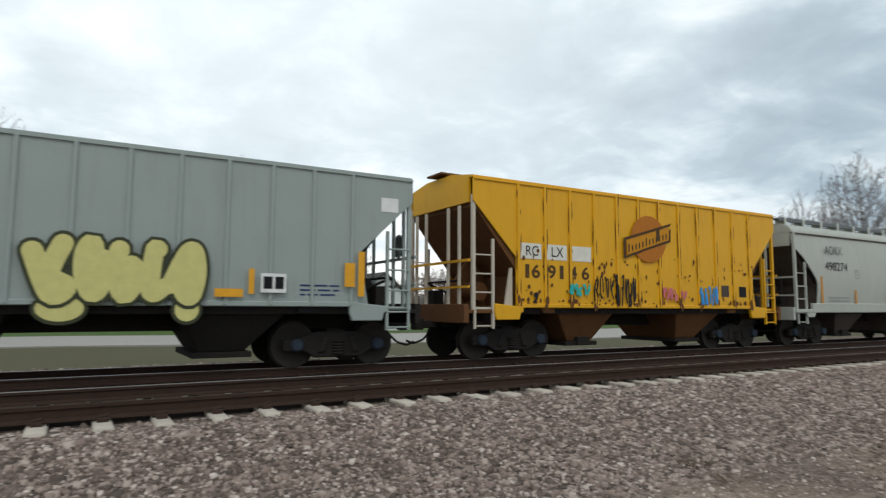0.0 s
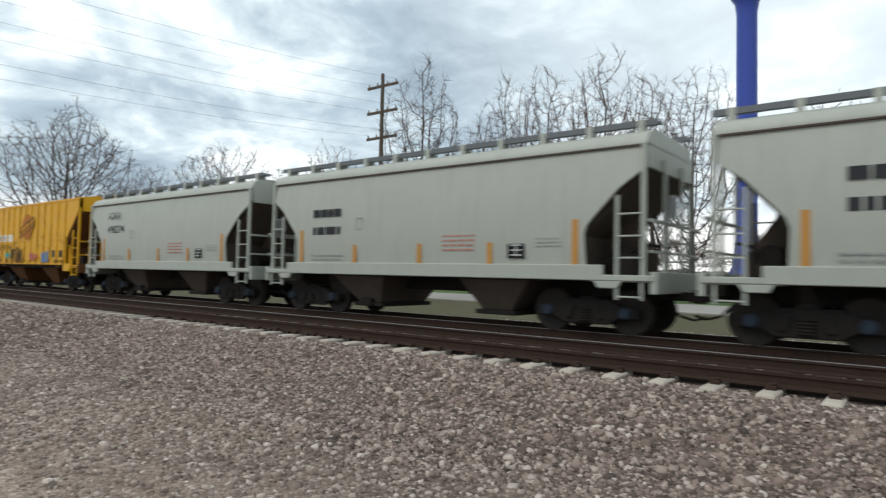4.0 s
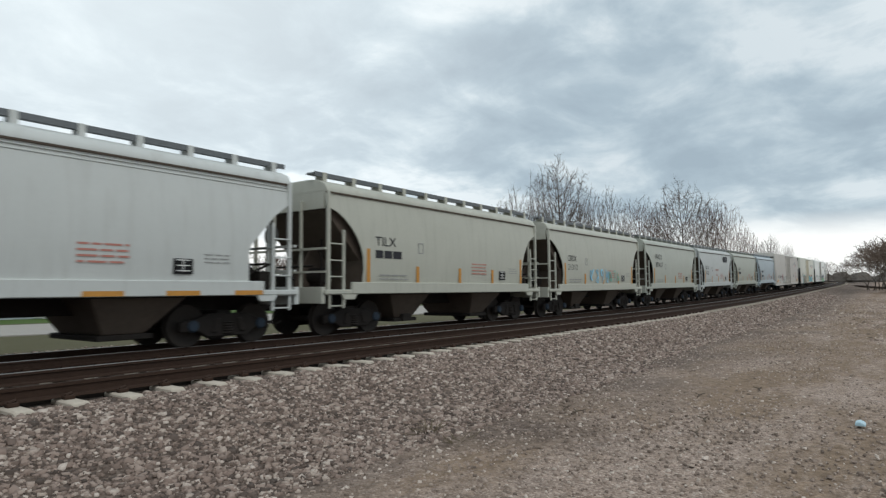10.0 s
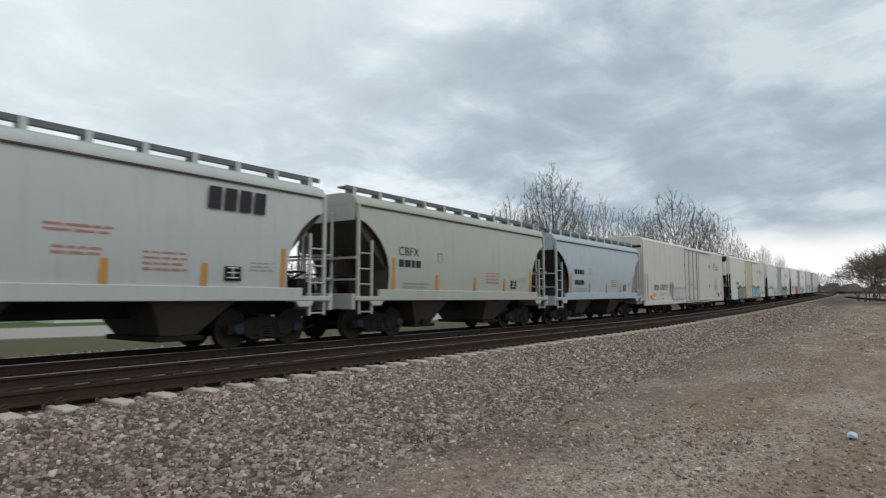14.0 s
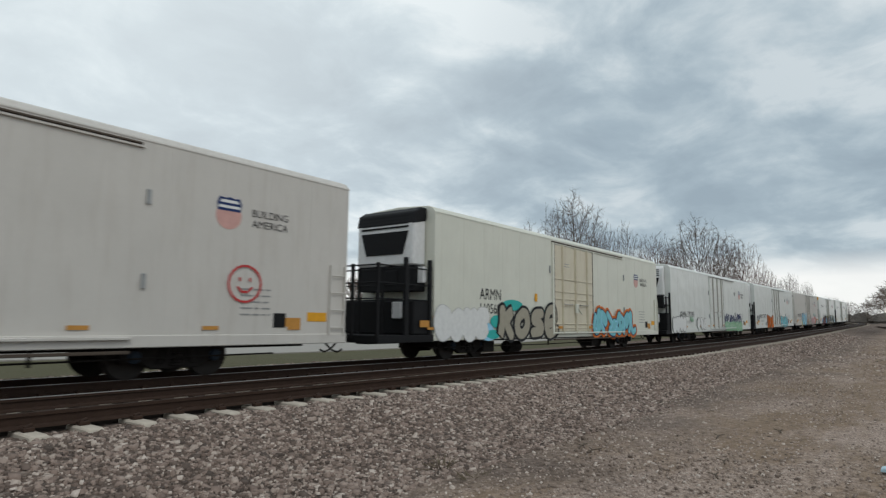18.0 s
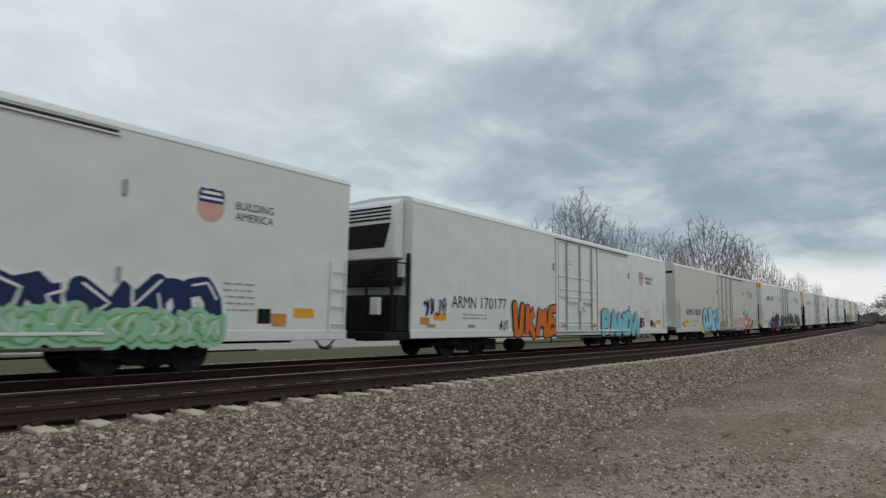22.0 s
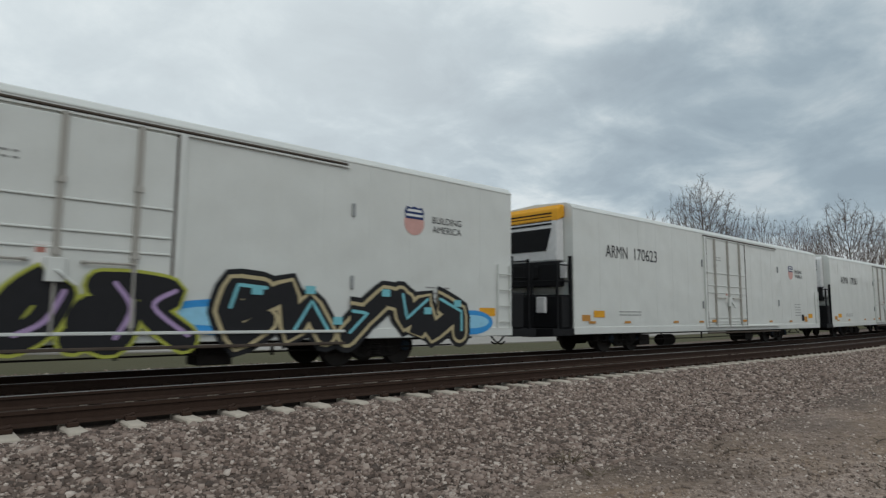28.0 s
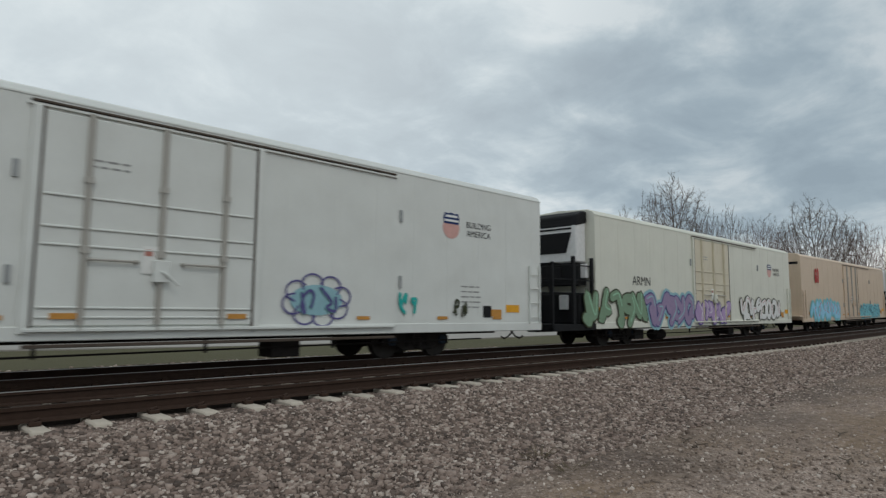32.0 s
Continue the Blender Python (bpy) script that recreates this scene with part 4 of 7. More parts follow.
    # reflectors and placards
    for x in (-10.0, -7.9, -4.5, -2.4, 1.5, 4.8, 7.4, 9.6):
        flat(car, "reflector", ORANGE, x, x + 0.38, RB + 0.22, RB + 0.3, y - 0.026)
    for x in (-9.4, 10.5):
        flat(car, "placard", AMBER, x - 0.3, x + 0.32, RB + 0.42, RB + 0.64, y - 0.01)
        flat(car, "placard", ORANGE, x - 0.95, x - 0.5, RB + 0.3, RB + 0.5, y - 0.01)
    lines_block(car, FAINT, -8.2, 1.25, 1.4, 2, y - 0.008, seed=seed)
    lines_block(car, FAINT, 8.3, 1.75, 0.8, 5, y - 0.008, pitch=0.14, seed=seed + 1)
    lines_block(car, FAINT, -1.0, 3.6, 0.7, 2, y - 0.056, seed=seed + 2)
    flat(car, "test_panel", DARK, 9.2, 9.55, 0.92, 1.25, y - 0.008)
    if emblem:
        em = put("emblem", SHIELD, SHIELDM, car, pose(7.9, y - 0.008, 3.36) @ Matrix.Diagonal((0.86, 1, 0.84, 1)))
        put("emblem_top", SHIELD_TOP, BLUEM, em, pose(0, -0.005, 0))
        put("emblem_band", SHIELD_BAND, WHITEP, em, pose(0, -0.009, 0))
        put("emblem_band", SHIELD_LINE, WHITEP, em, pose(0, -0.009, 0))
        sign(car, y - 0.01, "BUILDING", 8.5, 3.4, 0.17, 1.0)
        sign(car, y - 0.01, "AMERICA", 8.5, 3.16, 0.17, 1.0)
    if mark:
        for txt, x, z, hgt, w in mark:
            sign(car, y - 0.01, txt, x, z, hgt, w)
    return car


BAND = Geo().prism_y([(-11.17, 4.14), (-10.38, 4.28), (-10.38, 4.69), (-10.74, 4.69), (-11.08, 4.53)], -1.24, 1.24).mesh("top_band", 0.04)


# ---------------------------------------------------------------- train
CREAM = paint("cream_grey_paint", (0.46, 0.46, 0.395))
GREEN_GREY = paint("pale_green_grey_paint", (0.42, 0.435, 0.38))
LIGHT = paint("light_grey_paint", (0.55, 0.57, 0.55))
PALE = paint("pale_neutral_paint", (0.48, 0.5, 0.485))
BLUEGREY = paint("pale_blue_grey_paint", (0.415, 0.475, 0.505))
OLDGREY = paint("old_grey_paint", (0.315, 0.36, 0.335), amount=0.35)
YELLOW = paint("yellow_paint", (0.74, 0.375, 0.006), dirt=(0.2, 0.08, 0.02), amount=0.28)
WHITE_A = paint("white_reefer_paint", (0.675, 0.69, 0.655), 0.34, (0.42, 0.38, 0.32), 0.13, 0.9)
WHITE_B = paint("cream_reefer_paint", (0.68, 0.68, 0.59), 0.45, (0.36, 0.3, 0.22), 0.3, 0.1)
WHITE_C = paint("grimy_white_paint", (0.6, 0.57, 0.525), 0.5, (0.3, 0.24, 0.18), 0.45, 0.2)
TAN = paint("tan_reefer_paint", (0.60, 0.47, 0.35), 0.5, (0.3, 0.2, 0.13), 0.4)
DOORCREAM = paint("stained_cream_door", (0.64, 0.585, 0.455), 0.5, (0.34, 0.2, 0.08), 0.6)
UNITW = plain("white_unit_panel", (0.68, 0.68, 0.67), 0.4)
POSTW = paint("dirty_white_posts", (0.55, 0.49, 0.4), amount=0.5)


def hopper_marks(car, seed, mark=None, stripes=True, low=True):
    y = -HW - 0.026
    if stripes:
        for x, h in ((-4.42, 0.95), (-2.2, 0.5), (0.1, 0.5), (2.2, 0.5), (4.32, 0.95)):
            flat(car, "reflector", ORANGE, x, x + 0.14, 1.3, 1.3 + h, y)
    box = flat(car, "test_panel", DARK, 2.75, 3.19, 1.44, 1.76, y)
    tagged(put("test_marks", TESTM, WHITEP, box, pose(0.02, -0.004, 0)), kind="stuff")
    lines_block(car, FAINT, -3.9, 1.5, 1.3, 2, y, seed=seed)
    lines_block(car, FAINT, 3.45, 1.85, 0.62, 3, y, 0.08, 0.025, seed + 1)
    lines_block(car, REDM, 0.9, 1.95, 0.95, 4, y, 0.11, 0.04, seed + 2)
    for txt, x, z, h, w in mark or ():
        sign(car, y, txt, x, z, h, w)
    put("stencil_box", Geo().box(0, 0.26, 0, 0.003, 0, 0.03).box(0, 0.26, 0, 0.003, 0.3, 0.33).box(0, 0.03, 0, 0.003, 0.03, 0.3).box(0.23, 0.26, 0, 0.003, 0.03, 0.3).mesh("stencil_box"), FAINT, car, pose(-2.1, y, 2.2))


TESTM = Geo().box(0.05, 0.35, 0, 0.003, 0.06, 0.08).box(0.05, 0.35, 0, 0.003, 0.17, 0.19).box(0.19, 0.21, 0, 0.003, 0.05, 0.31).box(0.05, 0.35, 0, 0.003, 0.28, 0.3).mesh("test_marks")

CARS = {}
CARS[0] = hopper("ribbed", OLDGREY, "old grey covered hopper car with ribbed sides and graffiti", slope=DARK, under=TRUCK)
for ob in CARS[0].children:
    if ob.name.split(".")[0] in ("side_sheet", "roof", "roof_lip", "end_panel", "rib", "running_board", "roof_hatch"):
        ob.matrix_basis = pose(0, 0, 1.1) @ Matrix.Diagonal((1, 1, 0.91, 1)) @ pose(0, 0, -1.1) @ ob.matrix_basis
CARS[1] = hopper("ribbed", YELLOW, "weathered yellow covered hopper car with ribbed sides and brown bays", slope=RUSTY, under=RUSTY, posts=YELLOW, left=POSTW, board=RUSTY)
EAVE = Geo().prism_x([(-HW + 0.115, 0), (-HW + 0.075, 0.02), (-HW + 0.115, 0.04)], -5.85, 5.85).mesh("eave_rib")
plan = {2: (GREEN_GREY, "light grey covered hopper car with dark running boards", [("AOKX", -4.07, 3.02, 0.3, 1.13), ("498274", -4.07, 2.46, 0.3, 1.45)]),
        3: (GREEN_GREY, "pale green grey covered hopper car", []),
        4: (GREEN_GREY, "pale green grey covered hopper car with dark lettering", []),
        5: (CREAM, "cream grey covered hopper car", []),
        6: (BLUEGREY, "pale blue grey covered hopper car", []),
        7: (BLUEGREY, "pale blue grey covered hopper car with dark lettering", []),
        8: (BLUEGREY, "pale blue grey covered hopper car with dark bays", []),
        9: (LIGHT, "cream covered hopper car with orange sill reflectors", [("SHQX", -3.91, 2.75, 0.27, 1.0)]),
        10: (LIGHT, "white covered hopper car with orange sill reflectors", [("SHQX", -3.86, 2.75, 0.33, 1.0), ("2472", -3.86, 2.15, 0.33, 0.95)]),
        11: (CREAM, "dusty cream covered hopper car", [("TILX", -4.06, 2.35, 0.26, 0.9)]),
        12: (CREAM, "cream covered hopper car with faded blue graffiti", [("CRDX", -4.06, 2.35, 0.26, 0.95), ("21312", -4.06, 1.95, 0.26, 1.05)]),
        13: (GREEN_GREY, "pale grey covered hopper car with a tall end frame", [("MWCX", -4.06, 2.8, 0.32, 1.3), ("301417", -4.06, 2.3, 0.32, 1.5)]),
        14: (PALE, "light grey covered hopper car with a dark lettered block", [("GACX", -4.16, 2.35, 0.28, 1.0), ("53125", -4.16, 1.92, 0.28, 1.0)]),
        15: (GREEN_GREY, "pale olive grey covered hopper car", [("CBFX", -4.11, 2.35, 0.26, 1.0)]),
        16: (BLUEGREY, "pale blue covered hopper car", [])}
for i in range(-9, 0):
    plan[i] = ((LIGHT, CREAM, BLUEGREY, LIGHT)[i % 4], "light covered hopper car in a long train", [])
for i, (mt, label, mark) in plan.items():
    CARS[i] = hopper("curved" if i > 10 else "angled", mt, label)
    if i in (9, 10):
        for k in range(3):
            put("eave_rib", EAVE, mt, CARS[i], pose(0, 0, 3.66 - 0.085 * k))
    hopper_marks(CARS[i], i * 7 + 100, mark, stripes=i not in (9, 10, 7, 8))

REEFERS = {17: (WHITE_C, False, None, None, [("ARMN", -9.6, 1.46, 0.38, 1.1), ("170059", -8.2, 1.46, 0.38, 1.7)], "grimy white refrigerator car with pale graffiti"),
           18: (WHITE_B, True, DARK, DOORCREAM, [("ARMN", -7.14, 1.9, 0.38, 1.36), ("110569", -7.1, 1.42, 0.34, 1.28)], "cream white refrigerator car with a stained door and grey graffiti"),
           19: (WHITE_A, True, None, None, [("ARMN", -9.05, 1.52, 0.38, 1.35), ("170191", -7.4, 1.52, 0.38, 1.5)], "white refrigerator car with black outline graffiti"),
           20: (WHITE_A, True, None, None, [("ARMN", -8.8, 1.48, 0.38, 1.35), ("170177", -7.15, 1.48, 0.38, 1.6)], "white refrigerator car with orange graffiti beside the door"),
           21: (WHITE_C, False, None, None, [("ARMN", -9.6, 1.58, 0.4, 1.4), ("170039", -8.0, 1.58, 0.4, 1.7)], "grimy white refrigerator car with blue and yellow graffiti"),
           22: (WHITE_A, False, AMBER, None, [("ARMN", -9.0, 3.1, 0.42, 1.35), ("170611", -7.15, 3.1, 0.42, 1.5)], "white refrigerator car with an orange top band and large graffiti"),
           23: (WHITE_A, True, AMBER, None, [("ARMN", -8.95, 3.1, 0.42, 1.35), ("170623", -7.15, 3.1, 0.42, 1.55)], "clean white refrigerator car with an orange machinery top"),
           24: (WHITE_A, True, None, None, [("ARMN", -8.83, 3.12, 0.42, 1.35), ("170361", -7.0, 3.12, 0.42, 1.5)], "white refrigerator car with small blue graffiti"),
           25: (WHITE_B, True, DARK, DOORCREAM, [("ARMN", -7.1, 2.15, 0.34, 1.4)], "cream white refrigerator car covered low with green graffiti"),
           26: (TAN, False, None, None, [], "tan refrigerator car with a red mark"),
           27: (WHITE_A, True, None, None, [], "white refrigerator car with dark graffiti"),
           28: (WHITE_B, True, None, None, [], "cream refrigerator car with dark graffiti"),
           29: (WHITE_C, False, None, None, [], "grimy white refrigerator car with dark graffiti"),
           30: (WHITE_A, True, None, None, [], "white refrigerator car with dark graffiti")}
for i, (mt, left, band, dm, mark, label) in REEFERS.items():
    CARS[i] = reefer(label, mt, left, UNITW, band, None, dm, mark, emblem=i not in (26,), seed=i * 11, unit_right=i in (21, 22), ends=(-9.65, 11.3) if dm else ((-10.75, 11.9) if left else (-11.5, 11.5)))

# ---------------------------------------------------------------- graffiti and large lettering
def sprayed(name, c):
    return plain(name, c, 0.55)


SPRAY = {"black": sprayed("black_spray", (0.02, 0.02, 0.022)), "grey": sprayed("warm_grey_spray", (0.36, 0.33, 0.26)), "teal": sprayed("teal_spray", (0.04, 0.42, 0.38)),
         "orange": sprayed("orange_spray", (0.62, 0.15, 0.02)), "cyan": sprayed("cyan_spray", (0.2, 0.52, 0.58)), "yellow": sprayed("pale_yellow_spray", (0.62, 0.57, 0.22)),
         "pink": sprayed("pink_spray", (0.6, 0.16, 0.18)), "blue": sprayed("blue_spray", (0.05, 0.3, 0.66)), "sky": sprayed("sky_blue_spray", (0.3, 0.6, 0.78)),
         "white": sprayed("white_spray", (0.72, 0.72, 0.7)), "tan": sprayed("tan_spray", (0.5, 0.42, 0.25)), "green": sprayed("green_spray", (0.16, 0.34, 0.1)),
         "navy": sprayed("navy_spray", (0.02, 0.03, 0.09)), "red": sprayed("red_spray", (0.5, 0.05, 0.05)), "lilac": sprayed("lilac_spray", (0.42, 0.3, 0.5)), "mint": sprayed("mint_spray", (0.3, 0.52, 0.35)), "maroon": sprayed("maroon_spray", (0.2, 0.035, 0.035)), "lime": sprayed("lime_spray", (0.42, 0.44, 0.08)),
         "sea": sprayed("faded_sea_blue_spray", (0.28, 0.47, 0.52)), "leaf": sprayed("faded_leaf_green_spray", (0.2, 0.3, 0.2)), "plum": sprayed("faded_plum_spray", (0.3, 0.23, 0.36)), "chalk": sprayed("chalky_white_spray", (0.52, 0.52, 0.48)), "silver": sprayed("thin_grey_spray", (0.45, 0.45, 0.44)), "jade": sprayed("jade_spray", (0.22, 0.5, 0.42)), "violet": sprayed("dark_violet_spray", (0.1, 0.09, 0.24)), "moss": sprayed("dark_moss_spray", (0.05, 0.055, 0.03)), "pinkpale": sprayed("pale_pink_spray", (0.62, 0.42, 0.42))}


def blob_mesh(name, discs, y=0.0):
    """Overlapping soft discs (x, z, rx, rz) in one flat mesh."""
    g = Geo()
    for k, (x, z, rx, rz) in enumerate(discs):
        n = 18
        v = [(x + rx * math.cos(2 * math.pi * i / n), y - 0.0002 * k, z + rz * math.sin(2 * math.pi * i / n)) for i in range(n)]
        g.add(v, [tuple(range(n))])
    return g.mesh(name)


def stroke_mesh(name, strokes, width):
    """Rounded spray lines: each a list of (x, z)."""
    g = Geo()
    lift = 0.0
    for pts in strokes:
        lift += 0.0002
        for (x0, z0), (x1, z1) in zip(pts, pts[1:]):
            d = math.hypot(x1 - x0, z1 - z0) or 1e-6
            nx, nz = -(z1 - z0) / d * width / 2, (x1 - x0) / d * width / 2
            g.add([(x0 - nx, -lift, z0 - nz), (x1 - nx, -lift, z1 - nz), (x1 + nx, -lift, z1 + nz), (x0 + nx, -lift, z0 + nz)], [(0, 1, 2, 3)])
        for x, z in pts:
            g.add([(x + width / 2 * math.cos(a), -lift - 0.0001, z + width / 2 * math.sin(a)) for a in [2 * math.pi * i / 8 for i in range(8)]], [tuple(range(8))])
    return g.mesh(name)


# single-stroke skeletons in a unit square
GLYPH = {"P": [(0, 0), (0.05, 1), (0.7, 0.98), (0.98, 0.74), (0.72, 0.46), (0.1, 0.42)],
         "A": [(0, 0), (0.36, 0.62), (0.5, 1.1), (0.64, 0.62), (0.76, 0.36), (0.3, 0.34), (0.76, 0.36), (1, 0)],
         "N": [(0.02, 0), (0, 1.05), (0.9, 0.05), (0.95, 1.02)],
         "D": [(0, 0.02), (0.05, 0.98), (0.6, 0.95), (1, 0.5), (0.6, 0.04), (0.05, 0.02)],
         "L": [(0, 1), (0.12, 0.02), (0.62, 0.1), (0.85, 0.95)],
         "K": [(0.1, 1), (0.05, 0.0), (0.08, 0.45), (0.85, 0.95), (0.3, 0.52), (0.8, 0)],
         "M": [(0, 0.1), (0.3, 1), (0.5, 0.45), (0.78, 1.02), (0.95, 0.05)],
         "E": [(0.98, 1), (0.2, 0.95), (0.14, 0.55), (0.8, 0.55), (0.14, 0.52), (0.05, 0.05), (0.95, 0.2)],
         "k": [(0.0, 1.12), (0.1, 0.5), (0.05, 0), (0.15, 0.5), (0.8, 0.95), (0.5, 0.5), (0.95, 0.0)],
         "o": [(0.5, 0.8), (0.05, 0.55), (0.1, 0.12), (0.55, 0.0), (0.95, 0.3), (0.8, 0.72), (0.45, 0.8)],
         "s": [(0.9, 0.85), (0.3, 0.8), (0.15, 0.55), (0.8, 0.4), (0.85, 0.12), (0.05, 0.05)],
         "e": [(0.15, 0.4), (0.85, 0.5), (0.75, 0.95), (0.2, 0.85), (0.05, 0.35), (0.35, 0.0), (1.1, 0.15)],
         # loops and hooks of pieces that cannot be read
         "1": [(0.1, 0.95), (0.8, 0.9), (0.15, 0.5), (0.75, 0.1), (0.05, 0.05)],
         "2": [(0.0, 0.05), (0.1, 1.0), (0.5, 0.3), (0.85, 0.95), (0.95, 0.0)],
         "3": [(0.0, 1.0), (0.1, 0.1), (0.6, 0.0), (0.85, 0.35), (0.85, 1.0)],
         "4": [(0.0, 0.0), (0.35, 1.0), (0.6, 0.5), (0.2, 0.4), (0.6, 0.5), (0.95, 0.05)],
         "5": [(0.9, 0.9), (0.3, 1.0), (0.0, 0.5), (0.3, 0.02), (0.9, 0.2), (0.75, 0.5), (0.45, 0.45)],
         "6": [(0.05, 1.0), (0.1, 0.0), (0.15, 0.55), (0.85, 0.9), (0.3, 0.55), (0.95, 0.0)],
         "7": [(0.5, 0.95), (0.1, 0.7), (0.15, 0.2), (0.55, 0.0), (0.9, 0.35), (0.85, 0.8), (0.5, 0.95)]}


def smooth_line(pts, sharp):
    """The skeleton with extra points, rounded or left with its corners."""
    out = []
    for k in range(len(pts) - 1):
        a, b, c, d = (Vector(pts[max(0, min(len(pts) - 1, k + i))]) for i in (-1, 0, 1, 2))
        for i in range(6):
            u = i / 6
            q = b.lerp(c, u) if sharp else 0.5 * (2 * b + (c - a) * u + (2 * a - 5 * b + 4 * c - d) * u * u + (3 * b - a - 3 * c + d) * u ** 3)
            out.append(q)
    return out + [Vector(pts[-1])]


def ribbon_mesh(name, pts, width, sharp):
    """One flat sprayed stroke with rounded ends; it rises a hair along its way, so that crossings lie on one another."""
    line = smooth_line(pts, sharp)
    n = len(line)
    v, f = [], []
    for k, q in enumerate(line):
        d = line[min(k + 1, n - 1)] - line[max(k - 1, 0)]
        d = d.normalized() if d.length > 1e-6 else Vector((1, 0))
        side = Vector((-d.y, d.x)) * width / 2
        for t in (-1, 1):
            v.append((q.x + side.x * t, -0.00006 * k, q.y + side.y * t))
    f += [(2 * k, 2 * k + 2, 2 * k + 3, 2 * k + 1) for k in range(n - 1)]
    for k, other in ((0, 1), (n - 1, n - 2)):
        d = (line[k] - line[other]).normalized()
        a0 = math.atan2(d.y, d.x)
        ring = [2 * k if k else 2 * k + 1]
        first = len(v)
        for i in range(1, 6):
            a = a0 - math.pi / 2 + math.pi * i / 6 if k else a0 - math.pi / 2 + math.pi * i / 6
            v.append((line[k].x + width / 2 * math.cos(a), -0.00006 * k, line[k].y + width / 2 * math.sin(a)))
        f.append((ring[0], *range(first, first + 5), 2 * k + 1 if k else 2 * k))
    return Geo().add(v, f).mesh(name)


def spray_letters(car, y, txt, x0, x1, z0, z1, fill, line, halo=None, seed=0, thick=0.3, edge=0.1, sharp=False, shade=None, glint=None, spread=0.62, mad=False):
    """Fat hand-sprayed letters, one part each: a halo and an outline behind the fill, a thin glint on it."""
    r = random.Random(seed)
    w = (x1 - x0) / len(txt)
    top = None
    for k, ch in enumerate(txt):
        hgt = (z1 - z0 - thick) * r.uniform(0.9, 1.04)
        lean, jz = r.uniform(-0.1, 0.14), r.uniform(-0.03, 0.03)
        shape = GLYPH[ch]
        if mad:
            fx, fz, turn = r.random() < 0.5, r.random() < 0.5, r.uniform(-0.5, 0.5)
            shape = [((1 - px if fx else px) + turn * (pz - 0.5), (1 - pz if fz else pz) + 0.3 * turn * math.sin(5 * px)) for px, pz in shape]
            shape = shape[1:] + [(shape[-1][0] + r.uniform(-0.9, 0.6), r.uniform(0.0, 1.0))]
        pts = [(x0 + w * k + w * 0.5 + (px - 0.5) * w * spread + lean * (pz - 0.5) * w, z0 + thick / 2 + jz + min(1.0, max(0.0, pz)) * hgt) for px, pz in shape]
        d = 0.0016 * (k % 3)
        if top is None:
            top = put("graffiti", ribbon_mesh("graffiti", pts, thick + 2 * edge + (0.22 if halo else 0.0), sharp), SPRAY[halo or line], car, pose(0, y, 0))
        elif halo:
            put("letter_halo", ribbon_mesh("letter_halo", pts, thick + 2 * edge + 0.22, sharp), SPRAY[halo], top, pose(0, -0.0005 - d, 0))
        if shade:
            put("letter_shade", ribbon_mesh("letter_shade", pts, thick + edge, sharp), SPRAY[shade], top, pose(-0.13, -0.006 - d, -0.05))
        put("letter_outline", ribbon_mesh("letter_outline", pts, thick + 2 * edge, sharp), SPRAY[line], top, pose(0, -0.012 - d, 0))
        put("letter_fill", ribbon_mesh("letter_fill", pts, thick, sharp), SPRAY[fill], top, pose(0, -0.018 - d, 0))
        if glint:
            put("letter_glint", ribbon_mesh("letter_glint", pts[:3], thick * 0.18, sharp), SPRAY[glint], top, pose(0.06, -0.024 - d, 0.06))
    return top


def wild_piece(car, y, x0, x1, z0, z1, fills, line, seed, halo=None, sharp=False):
    """A sprayed piece whose writing cannot be read: interlocked fat hooks and loops with outlines."""
    r = random.Random(seed)
    h = z1 - z0
    n = max(3, round((x1 - x0) / (h * 0.6)))
    txt = "".join(r.choice("1234567") for _ in range(n))
    return spray_letters(car, y, txt, x0, x1, z0, z1, fills[0], line, halo, seed, h * 0.24, 0.055 if h > 1 else 0.035, sharp, None, fills[1] if len(fills) > 1 else None, 0.95, True)


